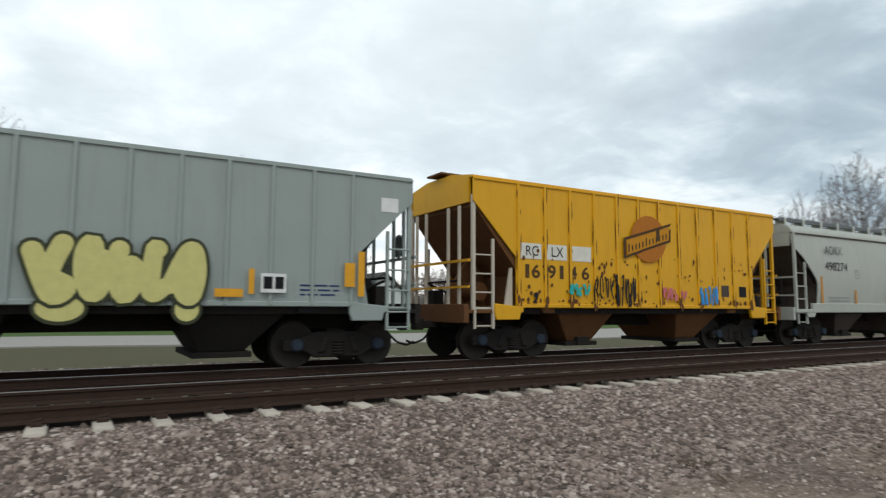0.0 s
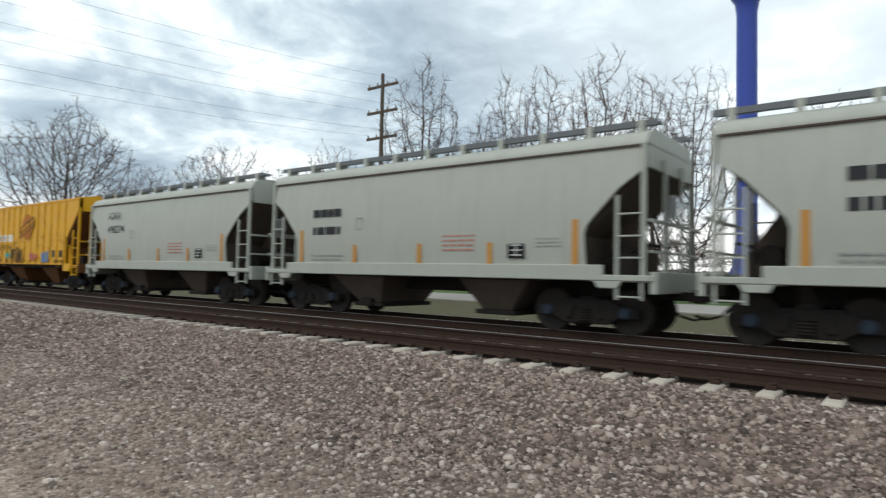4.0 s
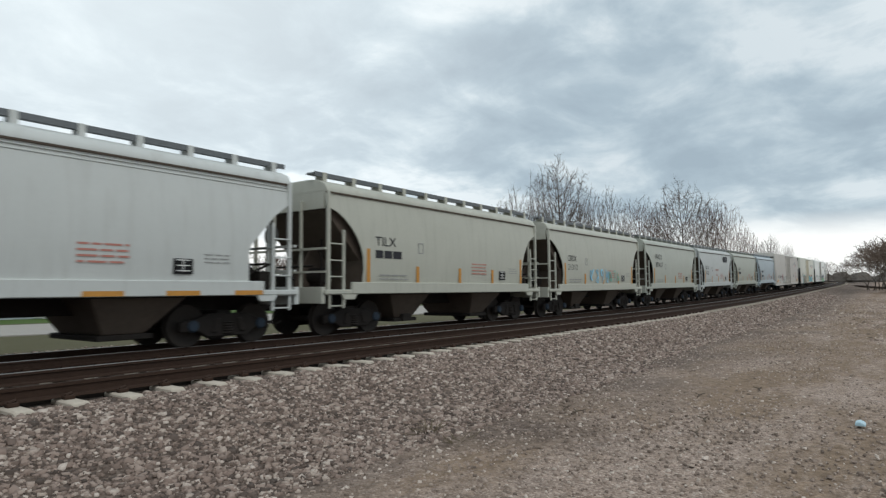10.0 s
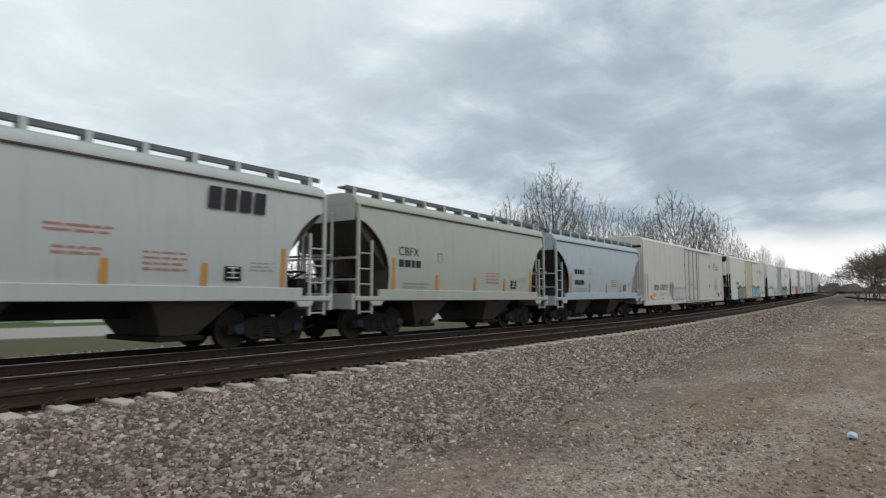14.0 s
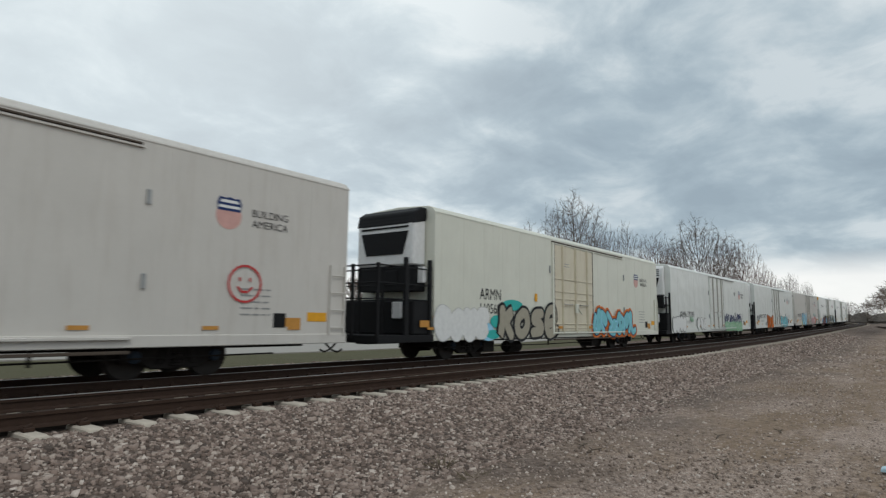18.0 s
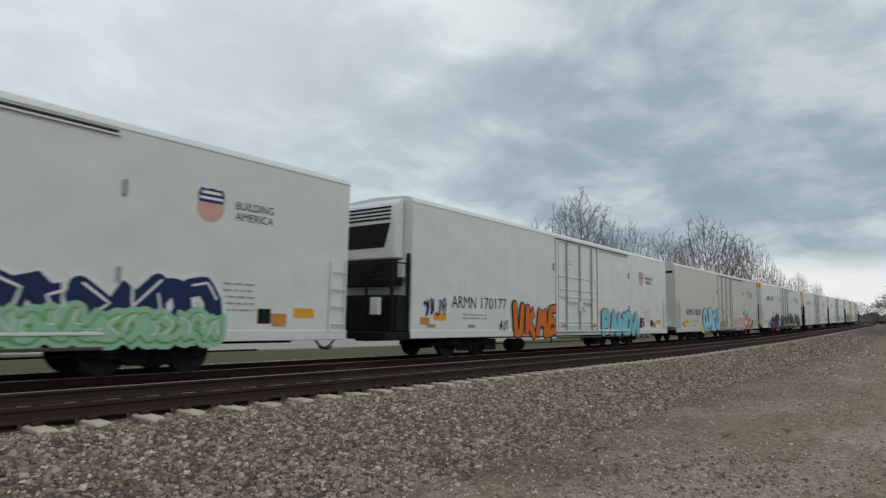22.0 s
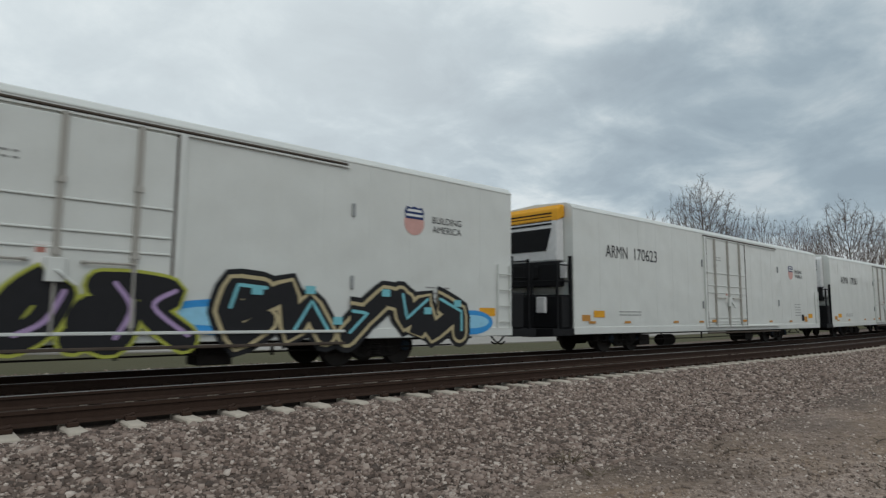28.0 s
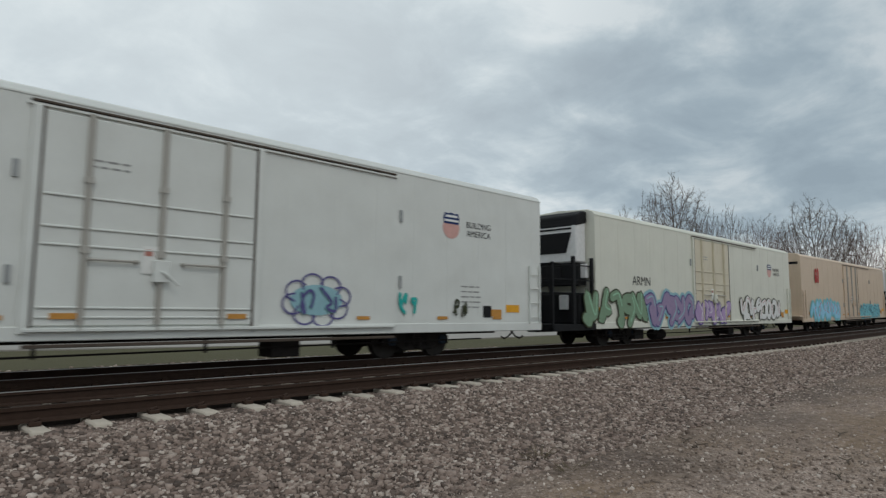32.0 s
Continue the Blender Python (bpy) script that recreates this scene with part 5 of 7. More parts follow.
def dress_cars():
    y = -HW - 0.05
    c = CARS[0]
    yr = -HW - 0.115
    spray_letters(c, yr, "17537", -0.85, 1.6, 1.12, 2.32, "yellow", "moss", None, 3, 0.3, 0.06, glint=None, spread=0.66, mad=True)
    for x, z, rx in ((-0.55, 1.05, 0.34), (1.35, 1.04, 0.2)):
        drop = put("graffiti", blob_mesh("graffiti_drop", [(x, z, rx + 0.06, 0.27)]), SPRAY["moss"], c, pose(0, yr - 0.001, 0))
        put("graffiti_fill", blob_mesh("graffiti_fill", [(x, z, rx, 0.21)]), SPRAY["yellow"], drop, pose(0, -0.006, 0))
    flat(c, "label_patch", WHITEP, 5.1, 5.5, 3.1, 3.4, -HW - 0.03)
    for x0, x1, z0, z1 in ((4.28, 4.5, 1.5, 1.98), (4.57, 4.71, 1.31, 2.22), (2.4, 2.5, 1.33, 1.8), (1.8, 2.3, 1.27, 1.42)):
        flat(c, "reflector", AMBER, x0, x1, z0, z1, yr)
    panel = flat(c, "test_panel", WHITEP, 2.62, 3.1, 1.36, 1.72, yr)
    flat(panel, "test_mark", DARK, 0.05, 0.22, 0.07, 0.3, -0.006)
    flat(panel, "test_mark", DARK, 0.27, 0.43, 0.07, 0.3, -0.006)
    lines_block(c, BLUEM, 3.4, 1.5, 0.8, 3, -HW - 0.03, 0.09, 0.03, 5)
    # yellow car: panels, figures, emblem without its words, tags, rust
    c = CARS[1]
    for x0, x1, txt in ((-4.5, -3.86, "RC"), (-3.7, -3.04, "LX"), (-2.88, -2.22, "")):
        p = flat(c, "white_panel", PANELW, x0, x1, 2.28, 2.66, -HW - 0.03)
        if txt:
            sign(p, -0.006, txt, 0.16, 0.08, 0.24, 0.38)
    for txt, x in (("1", -4.36), ("6", -4.16), ("9", -3.66), ("1", -3.28), ("4", -2.96), ("6", -2.55)):
        sign(c, -HW - 0.03, txt, x, 1.82, 0.33, 0.12 if txt == "1" else 0.25, WORNINK, fat=0.02)
    em = put("emblem", blob_mesh("emblem_disc", [(0.0, 3.0, 0.7, 0.65)]), EMBLEM, c, pose(-0.1, -HW - 0.074, 0))
    put("emblem_bar", Geo().prism_y([(-0.98, 2.42), (-0.98, 2.98), (0.92, 3.5), (0.88, 3.42), (-0.9, 2.93), (-0.9, 2.5), (-0.3, 2.68), (-0.3, 2.62)], 0, 0.003).mesh("emblem_bar"), WORNINK, em, pose(0, -0.006, 0))
    put("emblem_bar_edge", Geo().prism_y([(-0.34, 2.62), (0.88, 2.97), (0.9, 3.34), (0.83, 3.32), (0.81, 3.02), (-0.34, 2.68)], 0, 0.003).mesh("emblem_bar_edge"), WORNINK, em, pose(0, -0.006, 0))
    put("emblem_bar_face", Geo().prism_y([(-0.87, 2.53), (0.8, 3.03), (0.82, 3.38), (-0.87, 2.92)], 0, 0.003).mesh("emblem_bar_face"), FADEDFACE, em, pose(0, -0.01, 0))
    for k in range(12):
        x = -0.82 + 0.135 * k
        z = 2.6 + 0.29 * (x + 0.82)
        hgt = 0.24 if k in (0, 5) else 0.17
        put("emblem_letter_bar", Geo().prism_y([(x, z), (x + 0.05, z + 0.015), (x + 0.055, z + hgt), (x + 0.005, z + hgt - 0.015)], 0, 0.002).mesh("emblem_letter_bar"), WORNINK, em, pose(0, -0.014, 0))
    put("emblem_mark", Geo().prism_y([(0.28, 2.95), (0.42, 2.98), (0.42, 3.36), (0.28, 3.32)], 0, 0.002).mesh("emblem_mark"), WORNINK, em, pose(0, -0.018, 0))
    yt = -HW - 0.072
    for txt, x0, x1, z0, z1, col, thick, seed in (("5736", -2.2, -1.45, 1.3, 1.95, "black", 0.028, 8), ("24612", -1.4, -0.62, 1.15, 2.0, "black", 0.034, 12), ("75134", -3.0, -2.3, 1.42, 1.72, "teal", 0.055, 13),
                                                  ("6271", 0.4, 0.98, 1.32, 1.72, "pink", 0.045, 14), ("42", 1.14, 1.42, 1.36, 1.62, "pink", 0.04, 15), ("26347", 2.02, 2.8, 1.2, 1.78, "blue", 0.05, 16), ("1", -4.2, -4.0, 1.2, 1.5, "black", 0.05, 18)):
        spray_letters(c, yt, txt, x0, x1, z0, z1, col, col, None, seed, thick, 0.004, mad=True)
    flat(c, "test_panel", SLOPE, 3.05, 3.4, 1.46, 1.8, -HW - 0.03)
    flat(c, "test_panel", DARK, 3.9, 4.25, 1.46, 1.78, -HW - 0.03)
    r = random.Random(4)
    spots = [(r.uniform(-4.6, 4.6), r.uniform(1.15, 1.3) if r.random() < 0.5 else r.uniform(1.3, 2.5), r.uniform(0.015, 0.05), r.uniform(0.015, 0.07)) for _ in range(150)]
    spots += [(-4.56 + 0.82 * r.randint(0, 11) + r.uniform(-0.05, 0.05), r.uniform(1.1, 1.35), 0.04, r.uniform(0.05, 0.12)) for _ in range(60)]
    tagged(put("rust_spotting", blob_mesh("rust_spotting", spots), RUSTY, c, pose(0, -HW - 0.028, 0)), kind="stuff")
    rust = put("rust_spotting", blob_mesh("rust_spotting", [(-4.56 + 0.82 * r.randint(0, 11) + r.choice((-0.055, 0.055)), r.uniform(1.15, 4.0), 0.012, r.uniform(0.04, 0.3)) for _ in range(150)]), RUSTY, c, pose(0, -HW - 0.03, 0))
    tagged(rust, kind="stuff")
    # hoppers
    spray_letters(CARS[12], -HW - 0.03, "6152", -1.7, 0.9, 1.35, 2.1, "sky", "sky", None, 31, 0.06, 0.004, mad=True)
    spray_letters(CARS[12], -HW - 0.034, "734", 0.8, 2.4, 1.4, 2.0, "jade", "jade", None, 32, 0.05, 0.003, mad=True)
    block = Geo().prism_y([(0, 3.0), (0.33, 3.0), (0.36, 3.5), (0.03, 3.5)], 0, 0.004).mesh("block_mark")
    for k in range(4):
        put("block_mark", block, INK, CARS[14], pose(2.3 + 0.4 * k, -HW - 0.012, 0))
    lines_block(CARS[14], REDM, -0.9, 2.35, 1.2, 2, -HW - 0.03, 0.1, 0.04, 40)
    lines_block(CARS[14], REDM, -0.75, 1.95, 0.85, 2, -HW - 0.03, 0.1, 0.04, 41)
    for i, x, z in ((3, -3.5, 2.6), (4, -3.4, 2.7), (5, -3.4, 2.7), (6, -3.5, 2.6), (7, -3.5, 2.7), (8, -3.5, 2.7), (9, -3.5, 2.3), (11, -3.7, 2.0), (15, -3.75, 2.0), (16, -3.6, 2.2)):
        lines_block(CARS[i], GREYM if i in (6, 7, 8) else INK, x - 0.36, z, 1.15, 1 if i in (9, 11, 15) else 2, -HW - 0.03, 0.5, 0.22, i * 3)
    for i in (9, 10):
        for x in (-5.2, -3.4, -1.2, 1.0, 2.6, 4.2):
            flat(CARS[i], "reflector", ORANGE, x, x + 0.75, 1.0, 1.1, -HW - 0.056)
    # refrigerator cars
    y = -RW - 0.03
    c = CARS[17]
    put("graffiti", blob_mesh("graffiti_haze", [(-5.5, 1.58, 0.55, 0.5), (-5.2, 1.42, 0.4, 0.34)]), PALEPINK, c, pose(0, y, 0))
    spray_letters(c, y - 0.006, "175", -5.9, -5.0, 1.22, 1.92, "pinkpale", "maroon", None, 51, 0.05, 0.016, mad=True)
    spray_letters(c, y, "7573", -5.35, -2.4, 0.75, 1.7, "chalk", "moss", None, 52, 0.36, 0.008)
    ring = [[(8.38 + 0.42 * math.cos(0.35 * k), 1.88 + 0.4 * math.sin(0.35 * k)) for k in range(19)]]
    face = [[(8.24, 2.0), (8.25, 1.95)], [(8.5, 2.0), (8.51, 1.95)], [(8.2, 1.8), (8.3, 1.7), (8.45, 1.7), (8.56, 1.8)]]
    put("graffiti", stroke_mesh("graffiti_ring", ring + face, 0.05), SPRAY["red"], c, pose(0, y, 0))
    c = CARS[18]
    spray_letters(c, y, "5731", -9.6, -6.6, 0.5, 1.62, "white", "silver", None, 54, 0.5, 0.02)
    put("graffiti", blob_mesh("graffiti_patch", [(-7.0, 0.85, 0.7, 0.3), (-6.6, 0.7, 0.5, 0.22)]), SPRAY["sky"], c, pose(0, y - 0.004, 0))
    spray_letters(c, y - 0.01, "kose", -6.0, -1.45, 0.5, 1.85, "grey", "black", None, 55, 0.38, 0.1, spread=0.7)
    for x, z, rx, rz in ((-6.1, 1.15, 0.4, 0.22), (-5.0, 1.75, 0.75, 0.2), (-3.1, 1.5, 0.5, 0.16), (-2.2, 1.45, 0.55, 0.22), (-6.3, 0.7, 0.45, 0.16)):
        put("graffiti_halo", blob_mesh("graffiti_halo", [(x, z, rx, rz)]), SPRAY["teal"], c, pose(0, y - 0.0045, 0))
    wild_piece(c, y - 0.03, 2.2, 7.5, 0.55, 1.8, ("cyan", "sky"), "navy", 56, "orange")
    flat(c, "label_patch", AMBER, -3.3, -3.1, 1.95, 2.25, y)
    c = CARS[19]
    spray_letters(c, y, "3375", -10.6, -7.9, 0.6, 1.6, "white", "black", None, 57, 0.42, 0.035)
    spray_letters(c, y, "577", -5.3, -2.9, 0.66, 1.5, "white", "black", None, 58, 0.34, 0.025, mad=True)
    wild_piece(c, y, 2.4, 8.2, 0.7, 1.85, ("navy", "white"), "navy", 59, "white", True)
    wild_piece(c, y - 0.04, 2.5, 8.2, 0.55, 1.12, ("mint", "white"), "green", 60, "mint")
    spray_letters(c, y, "452", -6.9, -6.2, 1.2, 1.6, "mint", "mint", None, 61, 0.05, 0.003, mad=True)
    c = CARS[20]
    spray_letters(c, y, "LKME", -5.1, -1.75, 0.42, 1.74, "orange", "black", None, 62, 0.27, 0.06, True, spread=0.78)
    spray_letters(c, y, "PANDA", 2.7, 7.4, 0.42, 1.72, "cyan", "maroon", None, 63, 0.38, 0.05, True, spread=0.72)
    spray_letters(c, y, "3s", 7.55, 8.2, 0.85, 1.4, "maroon", "maroon", None, 64, 0.08, 0.01)
    spray_letters(c, y, "413", -5.98, -5.5, 0.75, 1.1, "black", "black", None, 65, 0.035, 0.003, mad=True)
    spray_letters(c, y, "6235", -10.2, -9.1, 1.2, 1.75, "navy", "navy", None, 66, 0.045, 0.003, mad=True)
    c = CARS[21]
    put("graffiti", blob_mesh("graffiti_patch", [(-5.9, 0.75, 0.5, 0.35)]), SPRAY["yellow"], c, pose(0, y - 0.002, 0))
    put("graffiti", blob_mesh("graffiti_patch", [(-4.2, 1.0, 0.6, 0.4)]), SPRAY["mint"], c, pose(0, y - 0.002, 0))
    spray_letters(c, y - 0.004, "7167", -5.9, -1.7, 0.5, 2.2, "sky", "navy", None, 67, 0.42, 0.05, glint="yellow", spread=0.8, mad=True)
    spray_letters(c, y - 0.034, "47", -1.9, 0.2, 0.6, 1.3, "orange", "teal", None, 68, 0.1, 0.03, mad=True)
    spray_letters(c, y - 0.03, "42176", 2.9, 6.3, 0.55, 1.55, "pinkpale", "pink", "white", 69, 0.2, 0.04, mad=True)
    for x, z, rad, f in ((6.9, 1.1, 0.62, "pink"), (8.1, 1.0, 0.5, "pink"), (8.75, 0.75, 0.34, "teal"), (7.5, 1.75, 0.25, "teal"), (6.3, 1.85, 0.25, "teal")):
        b = put("graffiti", blob_mesh("graffiti_ball", [(x, z, rad, rad)]), SPRAY[f], c, pose(0, y, 0))
        if rad > 0.4:
            put("graffiti_ring", blob_mesh("graffiti_ring", [(x, z, rad * 0.72, rad * 0.7)]), SPRAY["orange"], b, pose(0, -0.004, 0))
            put("graffiti_eye", blob_mesh("graffiti_eye", [(x, z, rad * 0.36, rad * 0.36)]), SPRAY["white"], b, pose(0, -0.008, 0))
    spray_letters(c, y, "751", 9.1, 10.1, 0.62, 1.1, "pinkpale", "pinkpale", None, 70, 0.05, 0.003, mad=True)
    c = CARS[22]
    for k, (x, z, rx, rz) in enumerate(((-7.0, 0.95, 1.6, 0.36), (-2.7, 0.95, 1.3, 0.4), (3.2, 1.0, 1.4, 0.35), (9.9, 0.9, 0.8, 0.32))):
        flare = put("graffiti", blob_mesh("graffiti_flare", [(x, z, rx, rz)]), SPRAY["blue"], c, pose(0, y - 0.0004 * k, 0))
        put("graffiti_glow", blob_mesh("graffiti_glow", [(x, z + 0.02, rx * 0.8, rz * 0.55)]), SPRAY["sky"], flare, pose(0, -0.003, 0))
    spray_letters(c, y - 0.008, "12363", -7.3, -3.3, 0.46, 1.78, "black", "black", None, 71, 0.4, 0.05, shade="pink", glint="pink", spread=0.8, mad=True)
    for k in range(7):
        put("graffiti", ribbon_mesh("graffiti", [(-6.9 + 0.55 * k, 1.5), (-6.82 + 0.55 * k, 1.75), (-6.72 + 0.55 * k, 1.98)], 0.09, False), SPRAY["black"], c, pose(0, y - 0.04, 0))
    spray_letters(c, y - 0.05, "53751", -2.6, 2.6, 0.36, 1.8, "black", "lime", None, 73, 0.46, 0.06, glint="lilac", spread=0.75, mad=True)
    spray_letters(c, y - 0.01, "32426", 3.0, 9.7, 0.42, 1.78, "black", "tan", "black", 74, 0.4, 0.08, True, glint="cyan", spread=0.82, mad=True)
    for k, (x, z) in enumerate(((3.7, 1.45), (4.9, 1.5), (5.6, 0.85), (6.9, 1.5), (8.2, 1.1), (9.2, 1.3))):
        flat(c, "graffiti_square", SPRAY["cyan"], x, x + 0.24, z, z + 0.17, y - 0.05)
    for pts in (((-9.3, 0.72), (-8.9, 0.6), (-8.5, 0.75)), ((-9.0, 0.8), (-8.75, 0.98), (-8.45, 0.85), (-8.3, 0.95)), ((-9.1, 0.52), (-8.7, 0.42), (-8.3, 0.55))):
        put("graffiti", ribbon_mesh("graffiti", list(pts), 0.05, False), SPRAY["black"], c, pose(0, y, 0))
    c = CARS[24]
    petal = put("graffiti", blob_mesh("graffiti_fill", [(3.7, 1.3, 0.68, 0.34)]), SPRAY["sea"], c, pose(0, y, 0))
    for k in range(8):
        a = 2 * math.pi * (k + 0.3) / 8
        px, pz = 3.72 + 0.62 * math.cos(a), 1.3 + 0.36 * math.sin(a)
        loop = [(px + 0.27 * math.cos(a + u), pz + 0.22 * math.sin(a + u)) for u in (-1.9, -1.2, -0.6, 0.0, 0.6, 1.2, 1.9)]
        put("graffiti_outline", ribbon_mesh("graffiti_outline", loop, 0.04, False), SPRAY["violet"], petal, pose(0, -0.004 - 0.001 * (k % 2), 0))
    spray_letters(c, y - 0.008, "71", 3.2, 4.2, 1.0, 1.6, "violet", "jade", None, 76, 0.07, 0.01, mad=True)
    spray_letters(c, y, "64", 6.0, 6.75, 0.95, 1.55, "teal", "teal", None, 77, 0.07, 0.005, mad=True)
    spray_letters(c, y, "52", 8.0, 8.5, 0.95, 1.4, "moss", "moss", None, 78, 0.05, 0.004, mad=True)
    c = CARS[25]
    wild_piece(c, y, -10.3, -6.3, 0.58, 2.0, ("leaf", "mint"), "moss", 79, None)
    wild_piece(c, y, -6.2, -1.9, 0.55, 1.9, ("plum", "sea"), "violet", 80, "sea")
    wild_piece(c, y - 0.04, -1.8, 2.0, 0.6, 1.7, ("lilac", "white"), "violet", 81, None)
    wild_piece(c, y, 3.4, 9.4, 0.7, 1.9, ("white", "pinkpale"), "moss", 82, None)
    c = CARS[26]
    wild_piece(c, y, -9.5, -3.2, 0.67, 1.9, ("sky", "pink", "white"), "cyan", 83, "cyan")
    wild_piece(c, y, 2.8, 9.0, 0.67, 1.6, ("cyan", "navy"), "navy", 84, "cyan")
    spray_letters(c, y, "57", -8.8, -7.9, 3.0, 4.0, "red", "red", None, 85, 0.14, 0.003)
    for i, seed in ((27, 86), (28, 88), (29, 90), (30, 92)):
        wild_piece(CARS[i], y, -7.5, -3.5, 0.6, 1.6, ("navy", "cyan"), "navy", seed, "lilac")


EMBLEM = plain("faded_red_brown", (0.44, 0.15, 0.02))
PANELW = plain("faded_white_panel", (0.7, 0.68, 0.6), 0.6)
WORNINK = plain("worn_black_paint", (0.085, 0.05, 0.022), 0.7)
FADEDFACE = plain("faded_orange_face", (0.55, 0.24, 0.015), 0.6)
PALEPINK = plain("pale_pink_haze", (0.58, 0.42, 0.43))
dress_cars()



def car_place(i):
    """Middle of car i along the train, from the front of car 0."""
    if i <= 16:
        return 12.9 * i + 6.45 - (0.15 if i > 5 else (0.37 if i < 1 else 0.0))
    return 218.3 + 25.0 * (i - 17) + 12.5 + {18: -0.1, 19: -0.42, 20: -0.2, 23: 0.2, 24: 0.2, 25: -0.05}.get(i, 0.0)


# how far the train has come, metres, time by time
PASSED = [(0, 5.65), (0.5, 12.0), (1, 18.95), (1.5, 24.7), (2, 30.15), (2.5, 36.4), (4.5, 61.6), (5, 68.05), (6, 80.3), (8, 105.55), (10, 131.05), (12, 156.35), (14, 181.3), (16, 205.8), (17, 218.2), (18, 230.9), (19, 243.55), (20, 256.3), (21, 268.8), (22, 281.1), (23, 293.35), (24, 305.45), (27, 341.9), (28, 354.1), (29, 366.1), (30, 378.1), (31, 390.1), (32, 402.1)]


def train_rows(i):
    rows = []
    c = car_place(i)
    stops = sorted({t for t, _ in PASSED} | {float(t) for t in range(33)})
    for t in stops:
        s = c - float(np.interp(t, [p[0] for p in PASSED], [p[1] for p in PASSED]))
        half = 4.4 if i <= 16 else 7.15
        a, b = bend(s - half, Y_TRAIN), bend(s + half, Y_TRAIN)
        za, zb = lift(a[0]), lift(b[0])
        rows.append((t, pose((a[0] + b[0]) / 2, (a[1] + b[1]) / 2, RAIL_TOP + (za + zb) / 2, 0, -math.degrees(math.atan2(zb - za, 2 * half)), math.degrees(math.atan2(b[1] - a[1], b[0] - a[0])))))
    return rows


# ---------------------------------------------------------------- trees
BARK = rust_mat("grey_bark", (0.075, 0.062, 0.052), (0.15, 0.128, 0.108), 0.95, 0.0, 4.0)
TWIG = rust_mat("bare_twigs", (0.10, 0.08, 0.07), (0.17, 0.138, 0.12), 0.95, 0.0, 3.0)
BRUSHM = rust_mat("tan_brush", (0.13, 0.1, 0.08), (0.23, 0.18, 0.145), 0.95, 0.0, 3.0)
HAZEW = rust_mat("grey_brown_woods", (0.13, 0.115, 0.1), (0.2, 0.18, 0.16), 0.95, 0.0, 0.6)
TWIGR = rust_mat("budding_twigs", (0.11, 0.073, 0.06), (0.185, 0.12, 0.1), 0.95, 0.0, 3.0)


def grow_tree(seed, height, spread, stems, levels=6):
    """Bare tree: limbs fork again and again into a rounded, airy crown of twigs."""
    r = random.Random(seed)
    wood, crown = Geo(), Geo()

    def turned(d, ang):
        side = d.cross(Vector((r.uniform(-1, 1), r.uniform(-1, 1), r.uniform(-1, 1)))).normalized()
        return (d * math.cos(ang) + side * math.sin(ang)).normalized()

    def branch(p, d, length, rad, level):
        n = 3 if level < 3 else 2
        q, a = p, rad
        for k in range(n):
            d = (d + Vector((r.uniform(-1, 1), r.uniform(-1, 1), r.uniform(-0.7, 0.95))) * 0.14).normalized()
            e = q + d * (length / n)
            b = a * 0.88
            (wood if level < 4 else crown).bar(q, e, a, 6 if level < 2 else (4 if level < 4 else 3), b)
            if level >= 2:
                for _ in range(1 if level < 4 else 2):
                    td = turned(d, r.uniform(0.45, 1.1))
                    te = e + td * length * r.uniform(0.25, 0.55)
                    crown.spike(e, te, max(0.02, a * 0.32))
                    if level > 2:
                        crown.spike(e.lerp(te, 0.55), te + turned(td, 0.6) * length * 0.22, 0.016)
            q, a = e, b
        if level >= levels:
            return
        kids = 3 if (level < 2 or r.random() < 0.25) else 2
        for k in range(kids):
            nd = turned(d, r.uniform(0.2, 0.5) * spread)
            if nd.z < 0.0:
                nd.z *= -0.6
            branch(q, nd.normalized(), length * r.uniform(0.72, 0.9), max(0.014, a * (0.6 if kids == 3 else 0.68)), level + 1)

    for k in range(stems):
        d = turned(Vector((0, 0, 1)), 0.08 if stems == 1 else r.uniform(0.15, 0.4) * spread)
        branch(Vector((0.3 * k, 0.2 * (k % 2), -0.3)), d, height * (0.24 if stems == 1 else 0.27), height * (0.017 if stems == 1 else 0.011), 0 if stems == 1 else 1)
    k = height / max(v[2] for v in crown.v)
    for g in (wood, crown):
        g.v = [(x * k, y * k, z * k) for x, y, z in g.v]
    return wood.mesh("trunk"), crown.mesh("crown")


